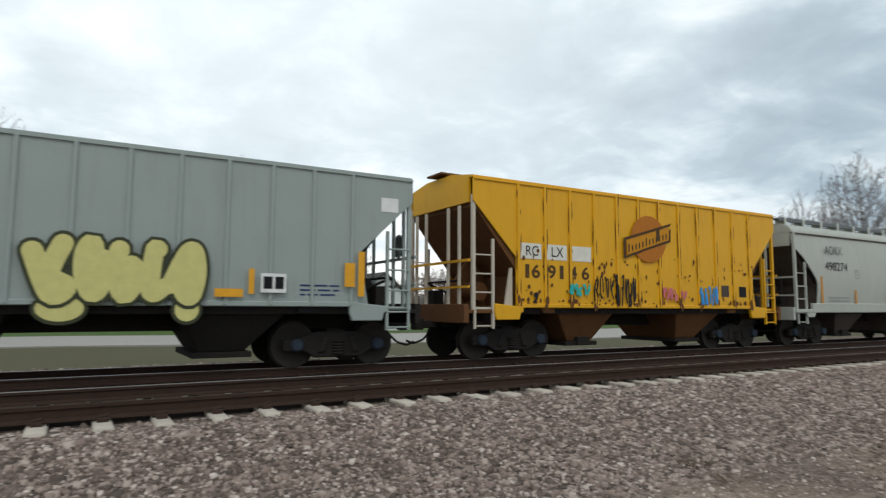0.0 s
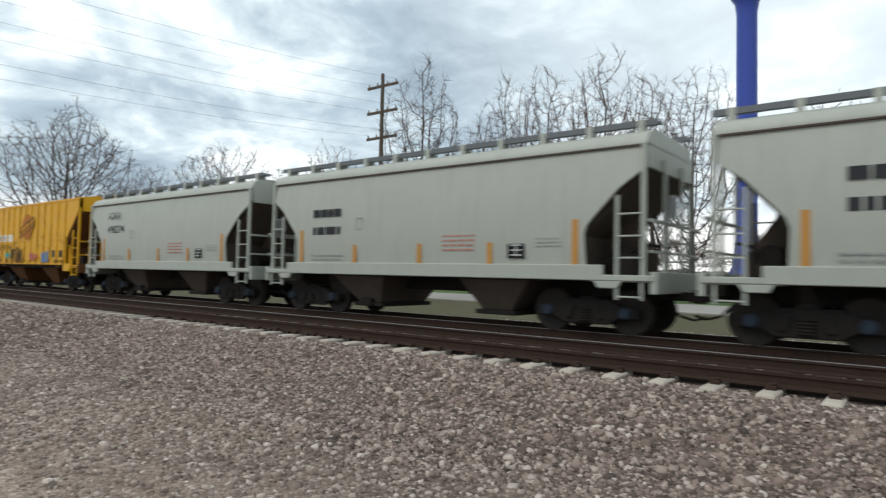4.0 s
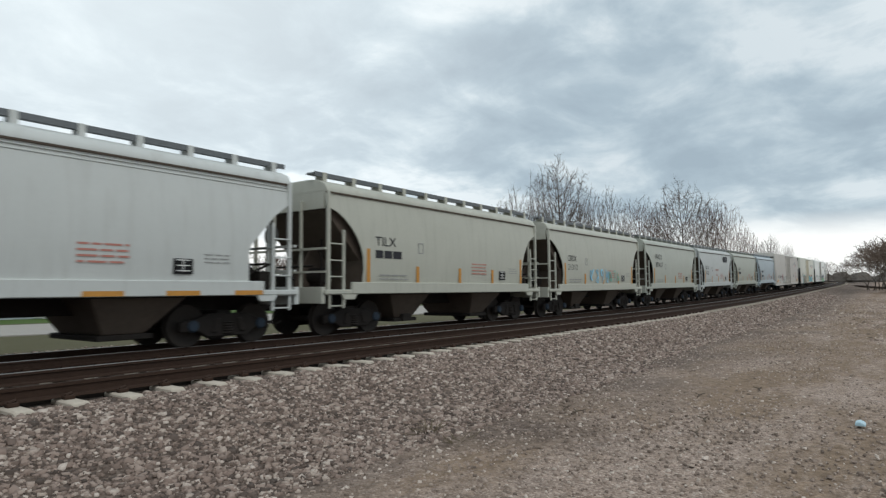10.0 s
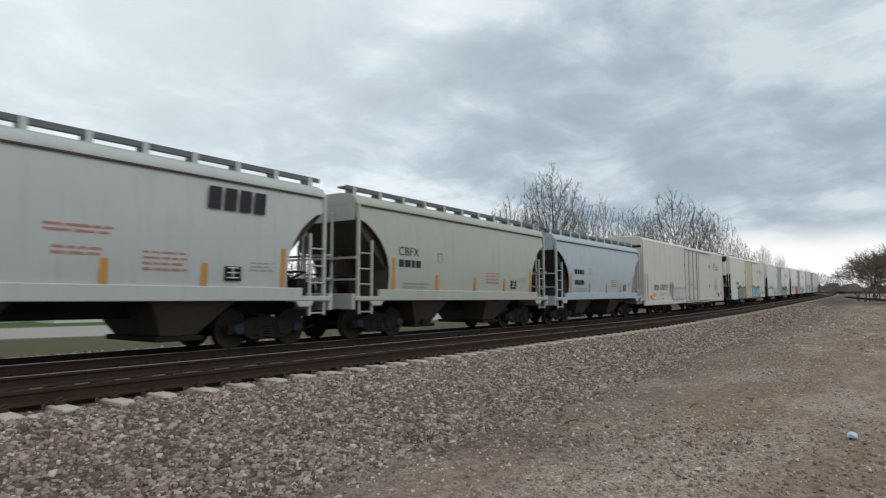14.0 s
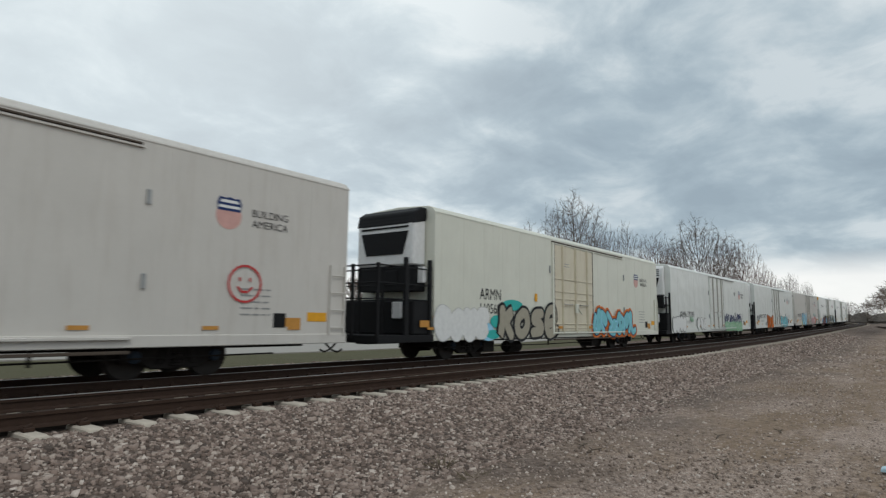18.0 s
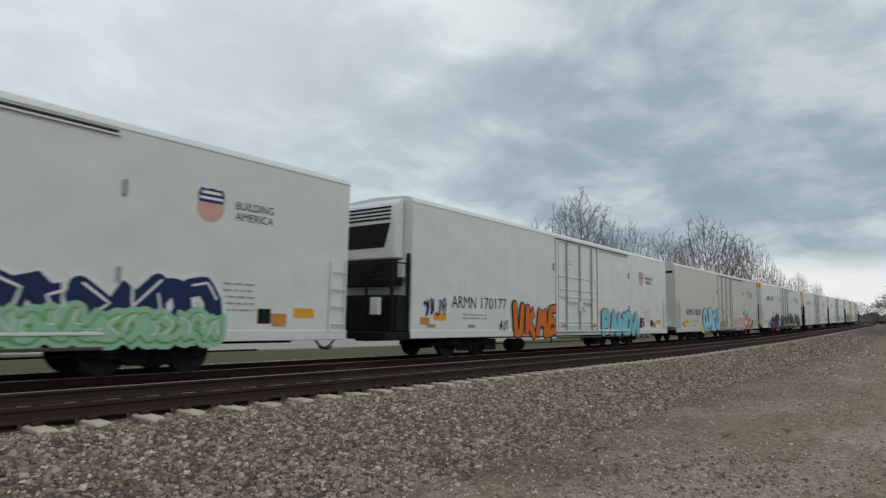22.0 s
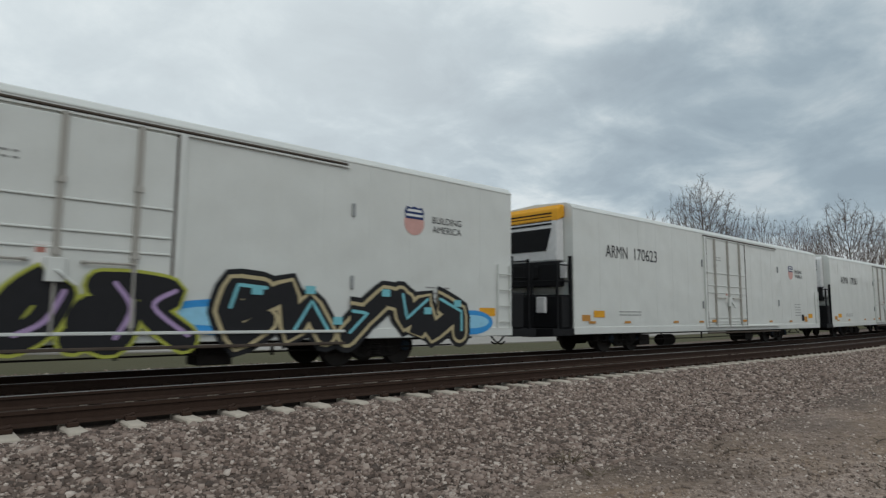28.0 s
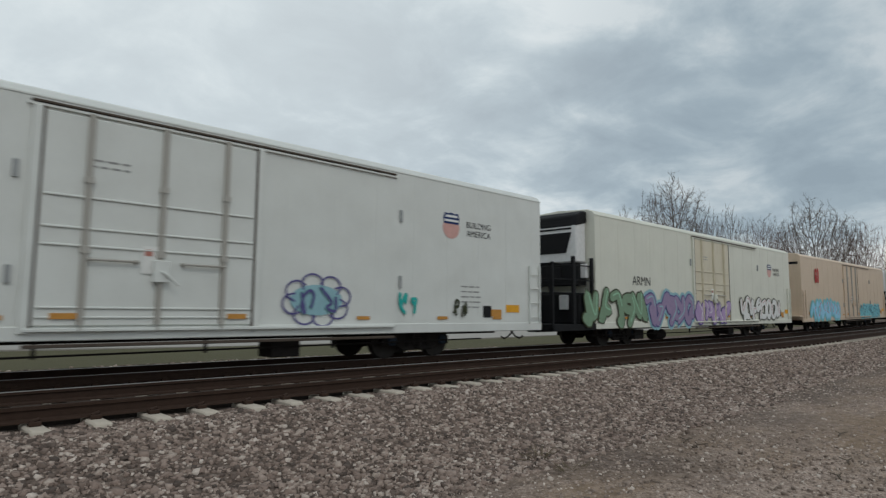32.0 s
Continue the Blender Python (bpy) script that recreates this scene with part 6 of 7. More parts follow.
def colonise(seed, points=1900, half=0.36, low=0.2):
    """Bare tree 17 m high: limbs grow towards points spread through a rounded crown and end in fine twigs."""
    rng = np.random.default_rng(seed)
    r = random.Random(seed)
    h, step = 17.0, 0.42
    p = rng.normal(size=(points, 3))
    p /= np.linalg.norm(p, axis=1)[:, None]
    turn = np.arctan2(p[:, 1], p[:, 0])
    lobes = 1 + 0.13 * np.sin(3 * turn + seed) + 0.11 * np.sin(7 * p[:, 2] + 2 * turn + seed)
    p *= (rng.random(points) ** 0.42 * lobes)[:, None]
    p = p * np.array([half * h, half * h, h * (1 - low) / 2]) + np.array([0, 0, h * (1 + low) / 2])
    nodes, up = [np.array((0.0, 0.0, -0.3))], [-1]
    while nodes[-1][2] < h * (low + 0.06):
        up.append(len(nodes) - 1)
        nodes.append(nodes[-1] + np.array((r.uniform(-0.07, 0.07), r.uniform(-0.07, 0.07), step)))
    best, near = np.full(points, 1e9), np.zeros(points, int)
    alive = np.ones(points, bool)
    first = 0
    for _ in range(70):
        fresh = np.array(nodes[first:])
        d = np.linalg.norm(p[:, None] - fresh[None], axis=2)
        k = d.argmin(1)
        dm = d[np.arange(points), k]
        ok = dm < best
        best[ok], near[ok] = dm[ok], k[ok] + first
        alive &= best > 0.5
        if not alive.any():
            break
        have = np.array(nodes)
        way = p[alive] - have[near[alive]]
        way /= np.linalg.norm(way, axis=1)[:, None]
        pull = np.zeros_like(have)
        np.add.at(pull, near[alive], way)
        first = len(nodes)
        for j in np.unique(near[alive]):
            g = pull[j] + rng.normal(size=3) * 0.22 + np.array([0, 0, 0.1])
            up.append(int(j))
            nodes.append(have[j] + g / max(np.linalg.norm(g), 1e-6) * step)
    tips, kids = [0] * len(nodes), [0] * len(nodes)
    for i in range(len(nodes) - 1, 0, -1):
        tips[i] = max(tips[i], 1)
        tips[up[i]] += tips[i]
        kids[up[i]] += 1
    wood, crown = Geo(), Geo()
    for i in range(1, len(nodes)):
        a, b = Vector(nodes[up[i]]), Vector(nodes[i])
        rb = 0.0112 * tips[i] ** 0.5
        if tips[i] > 12:
            wood.bar(a, b, min(0.0112 * tips[up[i]] ** 0.5, rb * 1.4), 6 if tips[i] > 150 else 4, rb)
        else:
            crown.spike(a, b + (b - a) * (1.2 if tips[i] > 1 else 0.6), rb * 1.8)
        if tips[i] <= 6:
            d = (b - a).normalized()
            for _ in range(3):
                q = a.lerp(b, r.random())
                e = q + (d * 0.9 + Vector((r.uniform(-1, 1), r.uniform(-1, 1), r.uniform(-0.7, 0.9)))).normalized() * r.uniform(0.35, 1.15)
                crown.spike(q, e, 0.0125)
    k = h / max(v[2] for v in crown.v)
    for g in (wood, crown):
        g.v = [(x * k, y * k, z * k) for x, y, z in g.v]
    return wood.mesh("trunk"), crown.mesh("crown")


SPECIES = {"tall": [colonise(s, 2000, half, 0.14) for s, half in ((3, 0.2), (8, 0.17), (14, 0.22))],
           "oak": [colonise(s, 3200, 0.37, 0.2) for s in (21, 25)],
           "brush": [grow_tree(s, 6, 1.25, 7, 5) for s in (41, 44)],
           "bush": [colonise(s, n, 0.36, low) for s, n, low in ((31, 3300, 0.16), (36, 3600, 0.24), (39, 3000, 0.12))],
           "airy": [colonise(s, 1300, 0.3, 0.3) for s in (52, 57)]}
COUNT = {}


def plant(kind, az, dist, height, label, twig=TWIG, wide=1.0, base=None):
    a = radians(az)
    x, y = dist * math.sin(a), dist * math.cos(a)
    i = COUNT.get(kind, 0)
    COUNT[kind] = i + 1
    trunk, crown = SPECIES[kind][i % len(SPECIES[kind])]
    ref = 6.0 if kind == "brush" else 17.0
    s = height / ref
    z = (-0.66 if y > 17 else ground_height(y)) + lift(x) if base is None else base
    t = thing("tree", label, "tree", "bare trees along the railway")
    t.matrix_basis = Matrix.Translation((x, y, z)) @ Matrix.Rotation(i * 2.399, 4, "Z")
    m = Matrix.Diagonal((s * wide, s * wide, s, 1))
    put("trunk", trunk, BARK, t, m)
    put("crown", crown, twig, t, m)
    return t


def plant_all():
    tall = "tall bare tree with upright grey branches"
    for az, d, h in ((-40.2, 46, 18.8), (-32.5, 47, 18.3), (-28.6, 50, 19.0), (-23.6, 47, 19.6), (-19.6, 50, 18.8), (-16.2, 54, 19.6), (-35.5, 60, 17.0)):
        plant("tall", az, d, h, tall, wide=1.0)
    for k, az in enumerate((-52, -46, -41.5, -36.5, -31, -26.5, -21.5, -17, -9, -4, 0.5, 15, 18, 28, 33, 39, 45, 51, 57)):
        plant("brush", az, 78 + 9 * ((k * 7) % 4), 7.2 + 0.7 * (k % 3), "brown leafless brush behind the road", TWIGR, 1.3)
    round_label = "broad bare oak with a rounded crown of fine twigs"
    for az, d, h, w in ((-69.6, 72, 18.8, 1.05), (-58.0, 78, 18.0, 0.98), (-48.3, 80, 19.0, 0.72), (-63.6, 84, 15.5, 0.7), (-53.0, 95, 18.0, 0.7), (-6.2, 66, 20.0, 0.6), (2.0, 74, 17.5, 0.6), (14.2, 70, 11.6, 0.95), (11.2, 62, 17.0, 0.6), (16.5, 92, 11.5, 0.9)):
        plant("oak", az, d, h, round_label, wide=w)
    for az, d, h in ((4.2, 60, 14.2), (5.6, 66, 16.0), (7.3, 62, 16.6), (9.6, 60, 15.3), (8.6, 72, 18.6), (19.4, 66, 12.6), (13.0, 90, 15.5), (22.0, 95, 14.0)):
        plant("tall", az, d, h, "bare tree behind the houses", wide=1.3)
    red = "bare tree with reddish brown budding twigs"
    for az, d, h, w, tone in ((60.9, 88, 17.0, 0.62, TWIG), (64.8, 88, 20.6, 0.7, TWIG), (63.0, 96, 16.5, 0.55, TWIG), (66.8, 97, 17.0, 0.45, TWIG), (71.9, 108, 17.0, 0.56, TWIGR), (73.6, 118, 17.0, 0.5, TWIGR), (75.4, 112, 20.5, 0.85, TWIG), (77.4, 122, 17.5, 0.55, TWIGR), (78.8, 118, 16.4, 0.55, TWIGR), (80.3, 126, 13.0, 0.5, TWIGR)):
        plant("bush", az, d, h, red if tone is TWIGR else "bare tree with a rounded grey brown crown", tone, w)
    for az, d, h, w in ((68.0, 94, 16.8, 0.45), (69.4, 96, 17.2, 0.42), (70.4, 100, 15.0, 0.4)):
        plant("airy", az, d, h, "slender bare tree between two fuller ones", TWIG, w)
    for az, d, h, w in ((82.1, 190, 14.6, 0.55), (81.1, 180, 13.0, 0.5), (83.3, 200, 13.0, 0.5), (84.8, 240, 9.5, 1.0), (86.0, 260, 8.5, 1.3), (87.2, 290, 9.0, 1.4)):
        plant("bush", az, d, h, "distant bare tree beyond the curve", TWIG, w, base=lift(d) - 0.8)
    for az, d, h, w in ((89.6, 116, 6.0, 1.2), (90.3, 112, 7.2, 1.2), (91.0, 108, 7.8, 1.3), (91.8, 104, 8.2, 1.3), (92.8, 98, 8.0, 1.4), (90.6, 130, 9.0, 1.1), (94.5, 92, 7.5, 1.4), (91.4, 118, 8.4, 1.2)):
        plant("brush", az, d, h, "brown leafless brush beside the siding", BRUSHM, w)
    for az, d, h, w in ((-80.3, 150, 11.5, 1.2), (-82.5, 142, 12.0, 1.2), (-84.5, 140, 11.5, 1.2), (-78.0, 160, 11.0, 1.2), (-75.6, 150, 10.5, 1.1), (-87.0, 130, 11.0, 1.2), (-72.5, 110, 8.0, 1.3)):
        plant("bush", az, d, h, "distant bare woodland tree", TWIGR, w)


plant_all()


def far_woods():
    """Low wooded horizon all round, one uneven mass of brush."""
    r = random.Random(77)
    g = Geo()
    for k in range(2600):
        az = radians(r.uniform(-100, 100))
        d = r.uniform(330, 520)
        x, y = d * math.sin(az), d * math.cos(az)
        if y < -60:
            continue
        h = r.uniform(3, 6) * (1.0 if abs(az) > 1.2 else 1.3)
        z = -1.0 + (lift(x) if x > 0 else 0.0)
        w = h * r.uniform(0.5, 1.0)
        n0 = len(g.v)
        g.lathe([(0.7, 0.0), (1.0, 0.35), (0.85, 0.7), (0.45, 0.95), (0.0, 1.0)], 7, "z")
        g.v[n0:] = [(x + a * w * r.uniform(0.75, 1.25), y + b * w, z + c * h * r.uniform(0.85, 1.1)) for a, b, c in g.v[n0:]]
    ob = put("far_woods", g.mesh("far_woods"), HAZEW)
    tagged(ob, "low grey brown woodland along the horizon", "woods", kind="stuff")


far_woods()


# ---------------------------------------------------------------- water tower, pole line, posts
TOWERB = paint("blue_tower_paint", (0.045, 0.085, 0.42), 0.4, (0.05, 0.06, 0.2), 0.2)
TOWERN = paint("navy_tank_paint", (0.02, 0.026, 0.11), 0.4, (0.05, 0.06, 0.2), 0.2)
TOWERW = paint("white_tank_paint", (0.7, 0.7, 0.7), 0.4, (0.4, 0.4, 0.38), 0.2)
WOOD = rust_mat("weathered_pole_wood", (0.09, 0.07, 0.055), (0.17, 0.14, 0.11), 0.95, 0.0, 3.0)


def water_tower():
    a, d = radians(-11.95), 82.0
    t = thing("water_tower", "tall blue pedestal water tower with a white tank top", "water tower", m=Matrix.Translation((d * math.sin(a), d * math.cos(a), -0.66)))
    stem = [(3.0, 0), (1.6, 3.5), (1.2, 7), (1.15, 34.0), (1.35, 35.4), (2.1, 36.6), (3.0, 37.3)]
    put("pedestal", Geo().lathe(stem, 28).mesh("pedestal", smooth=True), TOWERB, t)
    put("tank_bottom", Geo().lathe([(2.95, 37.3), (4.1, 38.3), (5.0, 39.6), (5.35, 40.9)], 36).mesh("tank_bottom", smooth=True), TOWERN, t)
    put("tank_top", Geo().lathe([(5.35, 40.9), (5.45, 42.2), (5.2, 43.6), (4.3, 45.2), (2.6, 46.4), (0.1, 46.9)], 36).mesh("tank_top", smooth=True), TOWERW, t)
    put("tank_band", Geo().lathe([(5.36, 41.3), (5.48, 41.35), (5.5, 41.7), (5.44, 41.75)], 36).mesh("tank_band"), TOWERN, t)
    rail = Geo()
    for k in range(28):
        b = 2 * math.pi * k / 28
        rail.bar((5.6 * math.cos(b), 5.6 * math.sin(b), 40.9), (5.6 * math.cos(b), 5.6 * math.sin(b), 41.9), 0.03, 4)
        c = 2 * math.pi * (k + 1) / 28
        rail.bar((5.6 * math.cos(b), 5.6 * math.sin(b), 41.9), (5.6 * math.cos(c), 5.6 * math.sin(c), 41.9), 0.03, 4)
    put("catwalk_rail", rail.mesh("catwalk_rail"), TOWERB, t)


water_tower()


def power_pole(x, y, z, h, label):
    t = thing("utility_pole", label, "utility pole", "pole line", m=Matrix.Translation((x, y, z)))
    put("pole", Geo().bar((0, 0, 0), (0, 0, h), 0.2, 10, 0.13).mesh("pole"), WOOD, t)
    for k in range(3):
        zz = h - 0.9 - 1.9 * k
        arm = put("crossarm", Geo().box(-1.5, 1.5, -0.07, 0.07, zz - 0.09, zz + 0.09).mesh("crossarm", 0.01), WOOD, t)
        for xx in (-1.35, -0.5, 0.5, 1.35):
            put("insulator", Geo().lathe([(0.06, 0), (0.09, 0.06), (0.05, 0.12), (0.07, 0.2), (0.0, 0.22)], 8, "z", (xx, 0, zz + 0.09)).mesh("insulator"), GREYM, arm)
    return t


def pole_line():
    a = (-31.3, 32.4, -0.62, 16.4)
    b = (-37.0, -14.0, -0.5, 16.2)
    power_pole(*a, "dark wooden utility pole with three crossarms")
    power_pole(*b, "dark wooden utility pole beside the lot")
    for k in range(3):
        for xx in (-1.35, 1.35):
            z0, z1 = a[2] + a[3] - 0.6 - 1.9 * k, b[2] + b[3] - 0.6 - 1.9 * k
            cu = bpy.data.curves.new("wire", "CURVE")
            cu.dimensions, cu.bevel_depth = "3D", 0.006
            sp = cu.splines.new("POLY")
            sp.points.add(12)
            for i in range(13):
                u = i / 12
                sp.points[i].co = (a[0] + (b[0] - a[0]) * u + xx, a[1] + (b[1] - a[1]) * u, z0 + (z1 - z0) * u - 1.1 * 4 * u * (1 - u), 1)
            w = new("overhead_wire", cu)
            cu.materials.append(DARK)
            tagged(w, "thin dark overhead wire between two poles", "wire", "overhead wires")


pole_line()


def small_post(x, y, h):
    t = thing("marker_post", "thin weathered steel marker post in the ballast", "post", m=Matrix.Translation((x, y, ground_height(y) - 0.05)))
    put("post", Geo().box(-0.04, 0.04, -0.03, 0.03, 0, h).mesh("post", 0.005), WOOD, t)
    put("plate", Geo().box(-0.09, 0.09, -0.045, -0.03, h - 0.3, h - 0.05).mesh("plate", 0.005), GREYM, t)


small_post(-30.6, 6.9, 1.7)


# ---------------------------------------------------------------- houses and yards
SIDING = paint("white_siding", (0.66, 0.67, 0.66), 0.6, (0.4, 0.38, 0.33), 0.25)
BLUESIDE = paint("pale_blue_siding", (0.42, 0.47, 0.5), 0.6, (0.3, 0.3, 0.28), 0.25)
SHINGLE = rust_mat("dark_shingles", (0.06, 0.055, 0.052), (0.11, 0.1, 0.095), 0.95, 0.0, 5.0)
ROOFBR = rust_mat("brown_shingles", (0.1, 0.06, 0.045), (0.17, 0.11, 0.085), 0.95, 0.0, 5.0)
GLASSD = plain("dark_window_glass", (0.03, 0.035, 0.04), 0.08)


def house(az, dist, w, deep, h, rise, label, wall, roofm, gable_front=False, windows=3, turn=0.0):
    a = radians(az)
    t = thing("house", label, "house", "houses beyond the tracks")
    t.matrix_basis = Matrix.Translation((dist * math.sin(a), dist * math.cos(a), -0.68)) @ Matrix.Rotation(radians(turn), 4, "Z")
    if gable_front:
        body = Geo().prism_y([(-w / 2, 0), (w / 2, 0), (w / 2, h), (0, h + rise), (-w / 2, h)], 0, deep)
        roof = Geo()
        for s in (-1, 1):
            roof.prism_y([(0, h + rise + 0.02), (0, h + rise + 0.18), (s * (w / 2 + 0.4), h - 0.2 + 0.12), (s * (w / 2 + 0.4), h - 0.28)][:: 1 if s < 0 else -1], -0.4, deep + 0.4)
    else:
        body = Geo().prism_x([(0, 0), (deep, 0), (deep, h), (deep / 2, h + rise), (0, h)], -w / 2, w / 2)
        roof = Geo()
        for s in (0, 1):
            e = -0.45 if s == 0 else deep + 0.45
            roof.prism_x([(deep / 2, h + rise + 0.02), (deep / 2, h + rise + 0.18), (e, h - 0.12), (e, h - 0.24)], -w / 2 - 0.4, w / 2 + 0.4)
    put("wall", body.mesh("wall"), wall, t)
    put("roof", roof.mesh("roof", 0.02), roofm, t)
    fas = Geo().box(-w / 2 - 0.42, w / 2 + 0.42, -0.5, -0.46, h - 0.32, h - 0.1)
    if not gable_front:
        put("fascia", fas.mesh("fascia"), WHITEP, t)
    for k in range(windows):
        x = -w / 2 + w * (k + 0.7) / (windows + 0.4)
        ob = put("window", Geo().box(x - 0.5, x + 0.5, -0.05, 0.02, 1.1, 2.0).mesh("window", 0.01), WHITEP, t)
        put("pane", Geo().box(x - 0.42, x + 0.42, -0.07, -0.045, 1.18, 1.92).mesh("pane"), GLASSD, ob)
    if windows > 1:
        ob = put("door", Geo().box(w * 0.12 - 0.45, w * 0.12 + 0.45, -0.06, 0.02, 0.1, 2.1).mesh("door", 0.01), BLUESIDE if wall is SIDING else WHITEP, t)
    return t


house(6.6, 56, 8.2, 7, 2.75, 1.3, "low white ranch house with a dark roof", SIDING, SHINGLE, windows=2)
house(13.4, 60, 5.0, 6, 2.9, 1.6, "small white garage with a gable front", SIDING, SHINGLE, True, 1)
house(20.5, 56, 6.5, 8, 3.1, 1.5, "pale blue house with a dark shingle roof", BLUESIDE, SHINGLE, windows=2)
house(25.2, 54, 4.8, 8, 3.0, 1.9, "white house with a gable front", SIDING, SHINGLE, True, 1)
house(-27.0, 62, 9, 7, 2.8, 1.7, "white house with a brown roof", SIDING, ROOFBR, windows=3)
house(-1.5, 70, 9, 7, 2.9, 2.0, "white house behind the road", SIDING, ROOFBR, windows=3)


def parked_car(x, y, colour, label):
    t = thing("parked_car", label, "car", "parked cars", m=Matrix.Translation((x, y, -0.58)))
    body = plain("car_paint_" + colour[0], colour[1], 0.3)
    prof = [(-2.2, 0.3), (2.2, 0.3), (2.25, 0.75), (1.9, 0.88), (0.95, 0.95), (0.4, 1.42), (-1.0, 1.45), (-1.75, 1.0), (-2.2, 0.92)]
    put("body", Geo().prism_y(prof, -0.85, 0.85).mesh("body", 0.05), body, t)
    put("side_window", Geo().prism_y([(0.72, 0.98), (0.33, 1.36), (-0.95, 1.38), (-1.45, 1.0)][::-1], -0.865, -0.84).mesh("side_window"), GLASSD, t)
    for wx in (-1.35, 1.35):
        for s in (-1, 1):
            w = put("wheel", Geo().lathe([(0.0, -0.1), (0.3, -0.1), (0.33, -0.05), (0.33, 0.08), (0.0, 0.1)], 16, "y").mesh("wheel"), DARK, t, pose(wx, s * 0.78, 0.33))
            put("rim", Geo().lathe([(0.0, -0.03), (0.18, -0.03), (0.2, 0.0), (0.0, 0.0)], 12, "y").mesh("rim"), GREYM, w, pose(0, -0.1 * s * -1 if s > 0 else -0.09, 0))
    for s in (-1, 1):
        put("lamp", Geo().box(2.14, 2.24, s * 0.6 - 0.18, s * 0.6 + 0.18, 0.62, 0.76).mesh("lamp", 0.02), WHITEP, t)


parked_car(13.0, 45.5, ("white", (0.6, 0.6, 0.6)), "white parked car on the road edge")
parked_car(-18.0, 46.0, ("grey", (0.2, 0.22, 0.24)), "grey parked car beside a house")


# ---------------------------------------------------------------- sidings
def siding(name, pts, label):
    """A bent side track through a few points, with wooden ties."""
    t = thing(name, label, "railway track", kind="structure")
    path = []
    for k in range(len(pts) - 1):
        p0, p1 = pts[max(0, k - 1)], pts[k]
        p2, p3 = pts[k + 1], pts[min(len(pts) - 1, k + 2)]
        for i in range(10):
            u = i / 10
            path.append(tuple(0.5 * (2 * b + (c - a) * u + (2 * a - 5 * b + 4 * c - d) * u * u + (3 * b - a - 3 * c + d) * u ** 3) for a, b, c, d in zip(p0, p1, p2, p3)))
    path.append(pts[-1])
    ties, count = Geo(), 0
    for side in (-GAUGE, GAUGE):
        g = Geo()
        pr = rail_profile()
        for i, (x, y) in enumerate(path):
            x2, y2 = path[min(i + 1, len(path) - 1)]
            x1, y1 = path[max(i - 1, 0)]
            a = math.atan2(y2 - y1, x2 - x1)
            z = ground_height(min(y, 5)) + lift(x) + 0.05
            for py, pz in pr:
                o = side + py
                g.v.append((x - math.sin(a) * o, y + math.cos(a) * o, z + pz))
        n = len(pr)
        for k in range(len(path) - 1):
            for i in range(n):
                j = (i + 1) % n
                g.f.append((k * n + i, k * n + j, (k + 1) * n + j, (k + 1) * n + i))
        put("rail", g.mesh("rail"), RAIL, t)
    for i in range(len(path) - 1):
        (x1, y1), (x2, y2) = path[i], path[i + 1]
        a = math.atan2(y2 - y1, x2 - x1)
        n = max(1, int(math.hypot(x2 - x1, y2 - y1) / 0.55))
        for k in range(n):
            u = k / n
            x, y = x1 + (x2 - x1) * u, y1 + (y2 - y1) * u
            n0 = len(ties.v)
            ties.box(-0.11, 0.11, -1.25, 1.25, -0.12, 0.05)
            ties.v[n0:] = [(x + math.cos(a) * px - math.sin(a) * py, y + math.sin(a) * px + math.cos(a) * py, pz + ground_height(min(y, 5)) + lift(x)) for px, py, pz in ties.v[n0:]]
    tagged(put("ties", ties.mesh("ties"), WOOD, t), kind="stuff")


siding("siding_right", [(215, 22), (185, 14.5), (160, 8.0), (138, 3.0), (118, -1.5), (98, -7), (70, -16), (40, -28)], "rusty side track curving away from the main line")
siding("siding_left", [(-50, 6.2), (-70, 4.0), (-90, 1.0), (-115, -5), (-150, -16)], "rusty side track in the gravel beyond the lot")


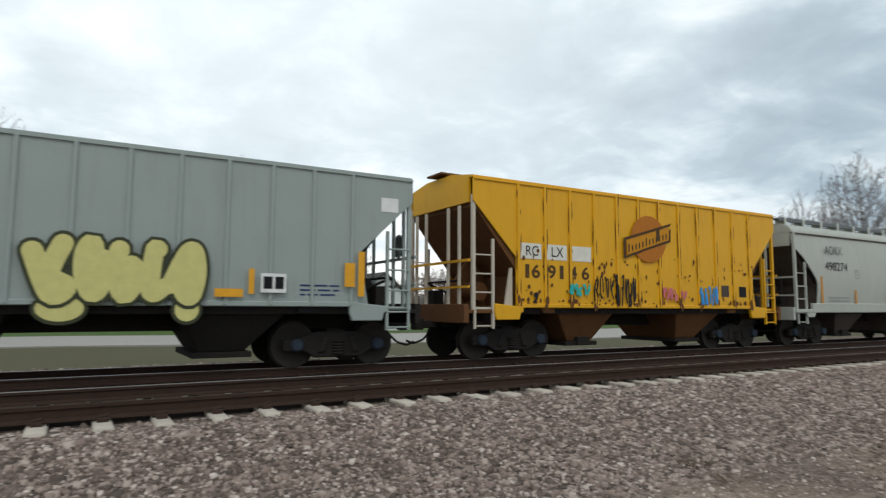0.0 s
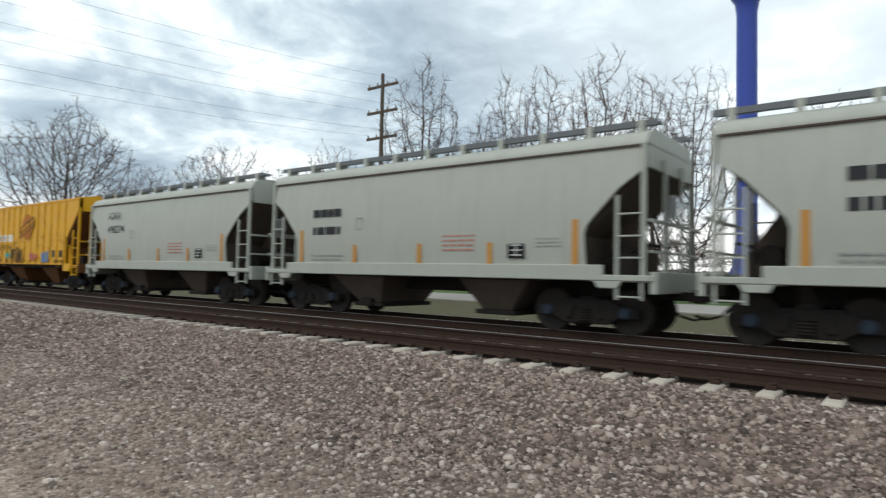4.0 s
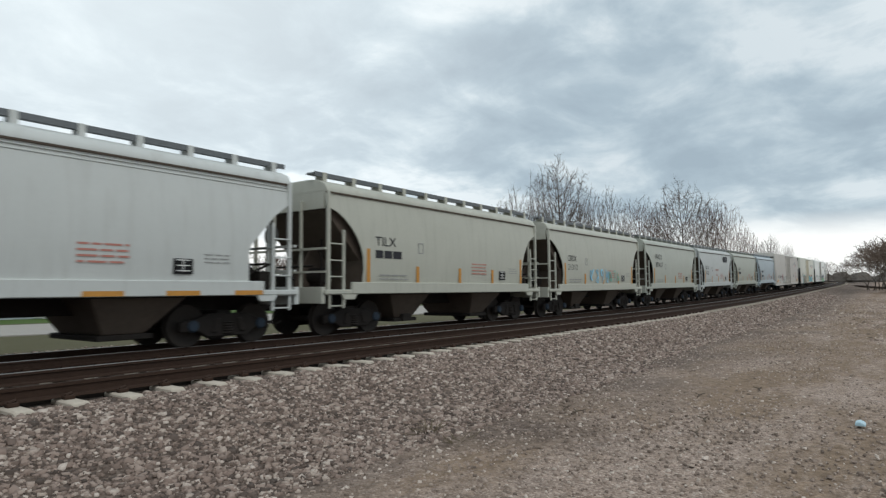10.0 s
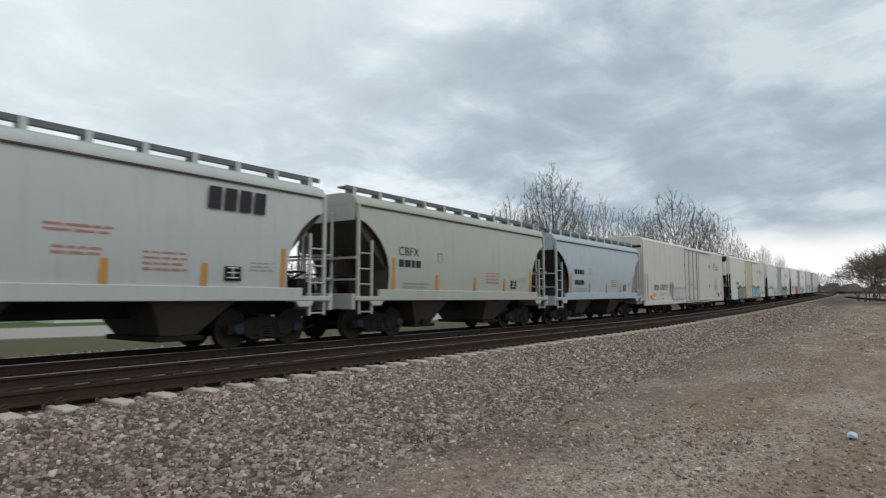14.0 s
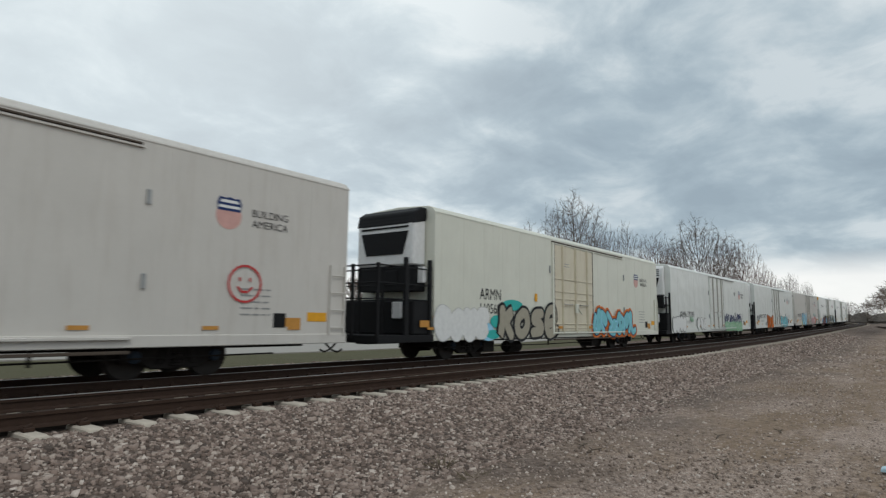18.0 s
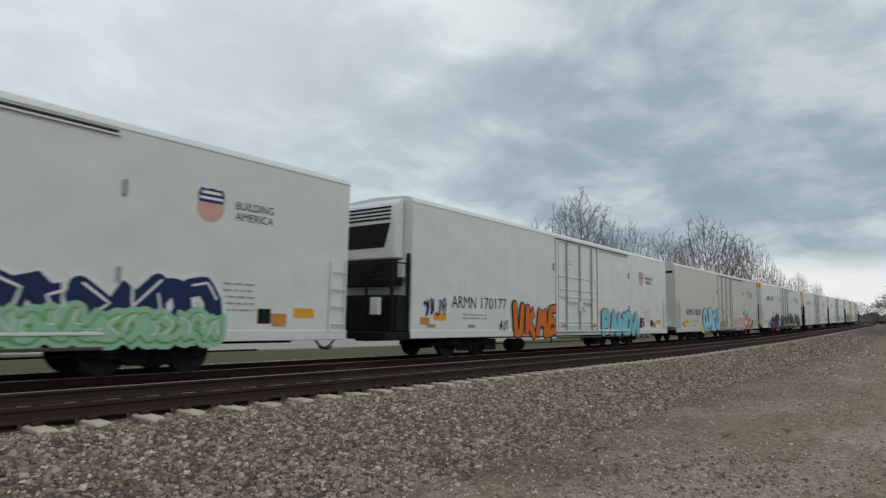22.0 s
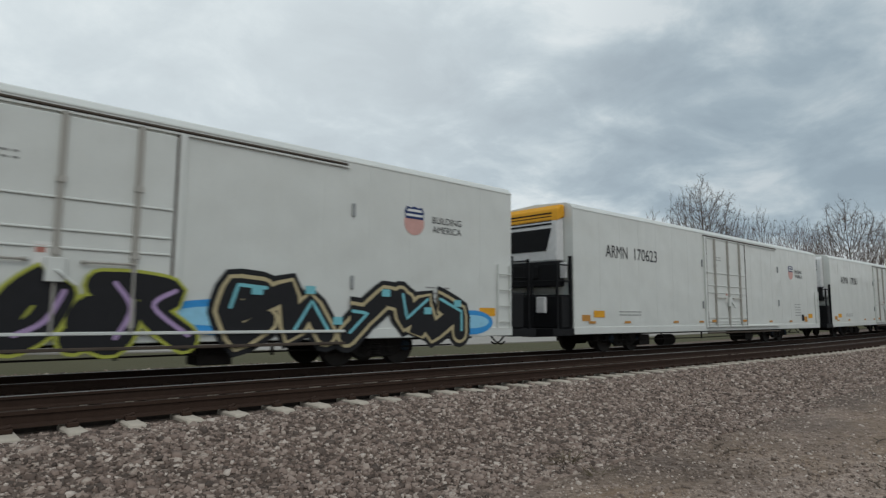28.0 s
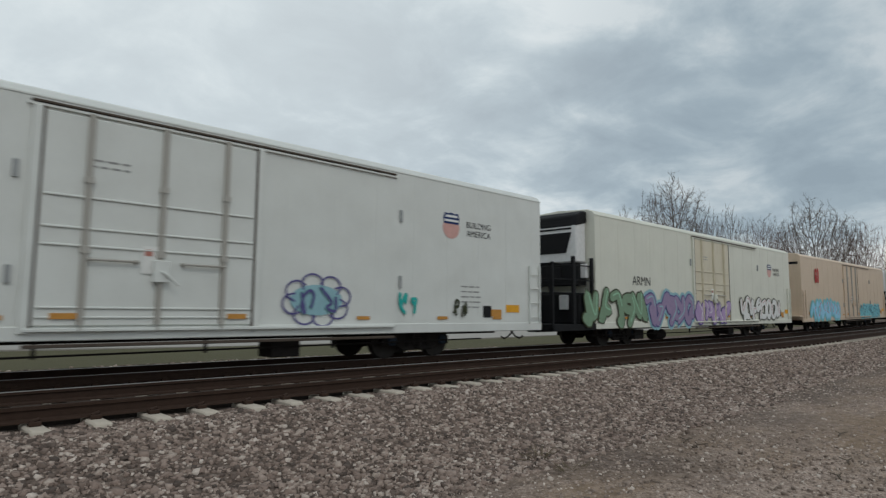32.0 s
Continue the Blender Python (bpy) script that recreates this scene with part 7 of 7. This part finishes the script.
# ---------------------------------------------------------------- ballast stones, weeds and litter
def stones(name, x0, x1, y0, y1, count, size, seed, label, keep=None):
    """Loose crushed stone as real pieces, one mesh."""
    rng = np.random.default_rng(seed)
    x = rng.uniform(x0, x1, count)
    y = rng.uniform(y0, y1, count)
    if keep is not None:
        ok = keep(x, y, rng)
        x, y = x[ok], y[ok]
    n = len(x)
    corner = np.array([(a, b, c) for c in (-1, 1) for b in (-1, 1) for a in (-1, 1)], float)
    shape = corner[None] * rng.uniform(0.45, 1.0, (n, 8, 3))
    shape *= (size * rng.lognormal(0, 0.32, (n, 1, 1))) * rng.uniform(0.7, 1.25, (n, 1, 3)) * np.array([1.15, 1.0, 0.72])
    a, b = rng.uniform(0, 2 * np.pi, n), rng.uniform(-0.6, 0.6, n)
    ca, sa, cb, sb = np.cos(a)[:, None], np.sin(a)[:, None], np.cos(b)[:, None], np.sin(b)[:, None]
    px, py, pz = shape[..., 0], shape[..., 1], shape[..., 2]
    px, pz = cb * px + sb * pz, -sb * px + cb * pz
    px, py = ca * px - sa * py, sa * px + ca * py
    gy = [-400, 0, 4.6, 5.6, 7.1, 11.0, 15.0, 16.2, 18.0]
    gz = [ground_height(v) for v in gy]
    z = np.interp(y, gy, gz) + np.interp(x, (28, 50, 78, 140), (0, 0.2, 0.62, 1.65)) + rng.uniform(-0.3, 0.55, n) * size
    co = np.stack([px + x[:, None], py + y[:, None], pz + z[:, None]], -1).reshape(-1, 3)
    quad = np.array([(4, 5, 7, 6), (0, 1, 5, 4), (2, 6, 7, 3), (0, 4, 6, 2), (1, 3, 7, 5)])
    idx = (quad[None] + (np.arange(n) * 8)[:, None, None]).reshape(-1)
    me = bpy.data.meshes.new(name)
    me.vertices.add(n * 8)
    me.vertices.foreach_set("co", co.ravel())
    me.loops.add(len(idx))
    me.loops.foreach_set("vertex_index", idx.astype(np.int32))
    me.polygons.add(n * 5)
    me.polygons.foreach_set("loop_start", (np.arange(n * 5) * 4).astype(np.int32))
    me.update(calc_edges=True)
    me.materials.append(None)
    return tagged(put(name, me, LOTSTONE if name.startswith("lot") else STONE), label, "gravel", kind="stuff")


def thin_out(x, y, rng):
    d = np.hypot(x, y)
    return rng.random(len(x)) < np.clip(9.0 / (d + 1), 0.12, 1)


stones("ballast_near", -15, 14, 4.2, 7.72, 72000, 0.0205, 1, "loose grey crushed ballast beside the track")
stones("ballast_far", 14, 40, 4.6, 7.72, 26000, 0.024, 2, "loose grey crushed ballast along the track")
stones("ballast_left", -40, -15, 3.5, 7.72, 18000, 0.026, 3, "loose grey crushed ballast along the track")
stones("lot_gravel", -14, 24, 1.3, 4.6, 10000, 0.014, 4, "scattered gravel on the packed lot", thin_out)
stones("lot_gravel_left", -14, 2, 1.8, 4.6, 16000, 0.019, 6, "loose gravel on the lot", None)
stones("lot_pebbles", 2, 40, -6, 4.6, 12000, 0.012, 5, "scattered pebbles on the packed lot", thin_out)
stones("lot_chips", 3, 26, -2.5, 4.6, 13000, 0.012, 9, "pale stone chips on the packed lot", thin_out)
stones("lot_far", 24, 75, -9, 4.6, 9000, 0.03, 11, "scattered gravel on the far lot")
stones("ballast_end", 40, 85, 4.6, 7.72, 7000, 0.036, 12, "loose grey ballast far along the track")
stones("verge_gravel", -14, 26, 15.4, 22.4, 9000, 0.034, 10, "loose grey gravel beyond the far track")
stones("tie_ballast", -16, 34, 7.52, 8.0, 9000, 0.024, 8, "ballast between the concrete ties")

WEEDM = plain("dry_weed", (0.13, 0.104, 0.07), 0.95)
STICKM = plain("dark_stick", (0.11, 0.086, 0.066), 0.95)


def weed(x, y, n, h, seed):
    r = random.Random(seed)
    g = Geo()
    for k in range(n):
        a, l = r.uniform(0, 6.28), r.uniform(0.4, 1.0) * h
        q = (0.25 * r.random() * math.cos(a), 0.12 * r.random() * math.sin(a), 0)
        g.bar(q, (q[0] + math.cos(a) * l * r.uniform(0.5, 1.4), q[1] + math.sin(a) * l * 0.7, l * r.uniform(0.2, 0.9)), 0.006, 3, 0.002)
    t = thing("weed", "tuft of dry dark weeds in the gravel", "weed", "dry weeds", m=Matrix.Translation((x, y, ground_height(y))))
    tagged(put("foliage", g.mesh("foliage"), WEEDM, t), kind="stuff")


def stick(x, y, l, turn):
    g = Geo().bar((-l / 2, 0, 0.02), (0, 0.03, 0.02), 0.011, 5).bar((0, 0.03, 0.02), (l / 2, 0, 0.015), 0.011, 5, 0.006).bar((0, 0.03, 0.02), (l * 0.2, 0.12, 0.03), 0.006, 4)
    tagged(put("stick", g.mesh("stick"), STICKM, None, pose(x, y, ground_height(y) + 0.01, 0, 0, turn)), "dark broken stick lying on the gravel lot", "stick", "sticks on the lot")


for k, (x, y, n, h) in enumerate([(6.02, 4.57, 40, 0.22), (5.92, 4.02, 20, 0.14), (-14.07, 4.85, 30, 0.2)]):
    weed(x, y, n, h, k + 1)
for x, y, l, turn in [(8.3, 3.79, 0.45, 10), (8.12, 3.55, 0.4, -5), (8.62, 2.0, 0.4, 8), (10.47, 2.5, 0.5, 0), (11.69, 1.84, 0.45, 5), (7.75, 1.89, 0.35, 12)]:
    stick(x, y, l, turn)

t = thing("litter", "crumpled pale blue plastic scrap on the lot", "litter", m=Matrix.Translation((9.34, 0.37, ground_height(1) + 0.02)))
put("wrapper", Geo().prism_x([(-0.06, 0), (0.06, 0), (0.05, 0.04), (0.0, 0.055), (-0.05, 0.03)], -0.09, 0.09).mesh("wrapper", 0.01), plain("pale_blue_plastic", (0.42, 0.6, 0.68), 0.3), t)


def motions():
    for i, car in CARS.items():
        walk(car, train_rows(i))


motions()
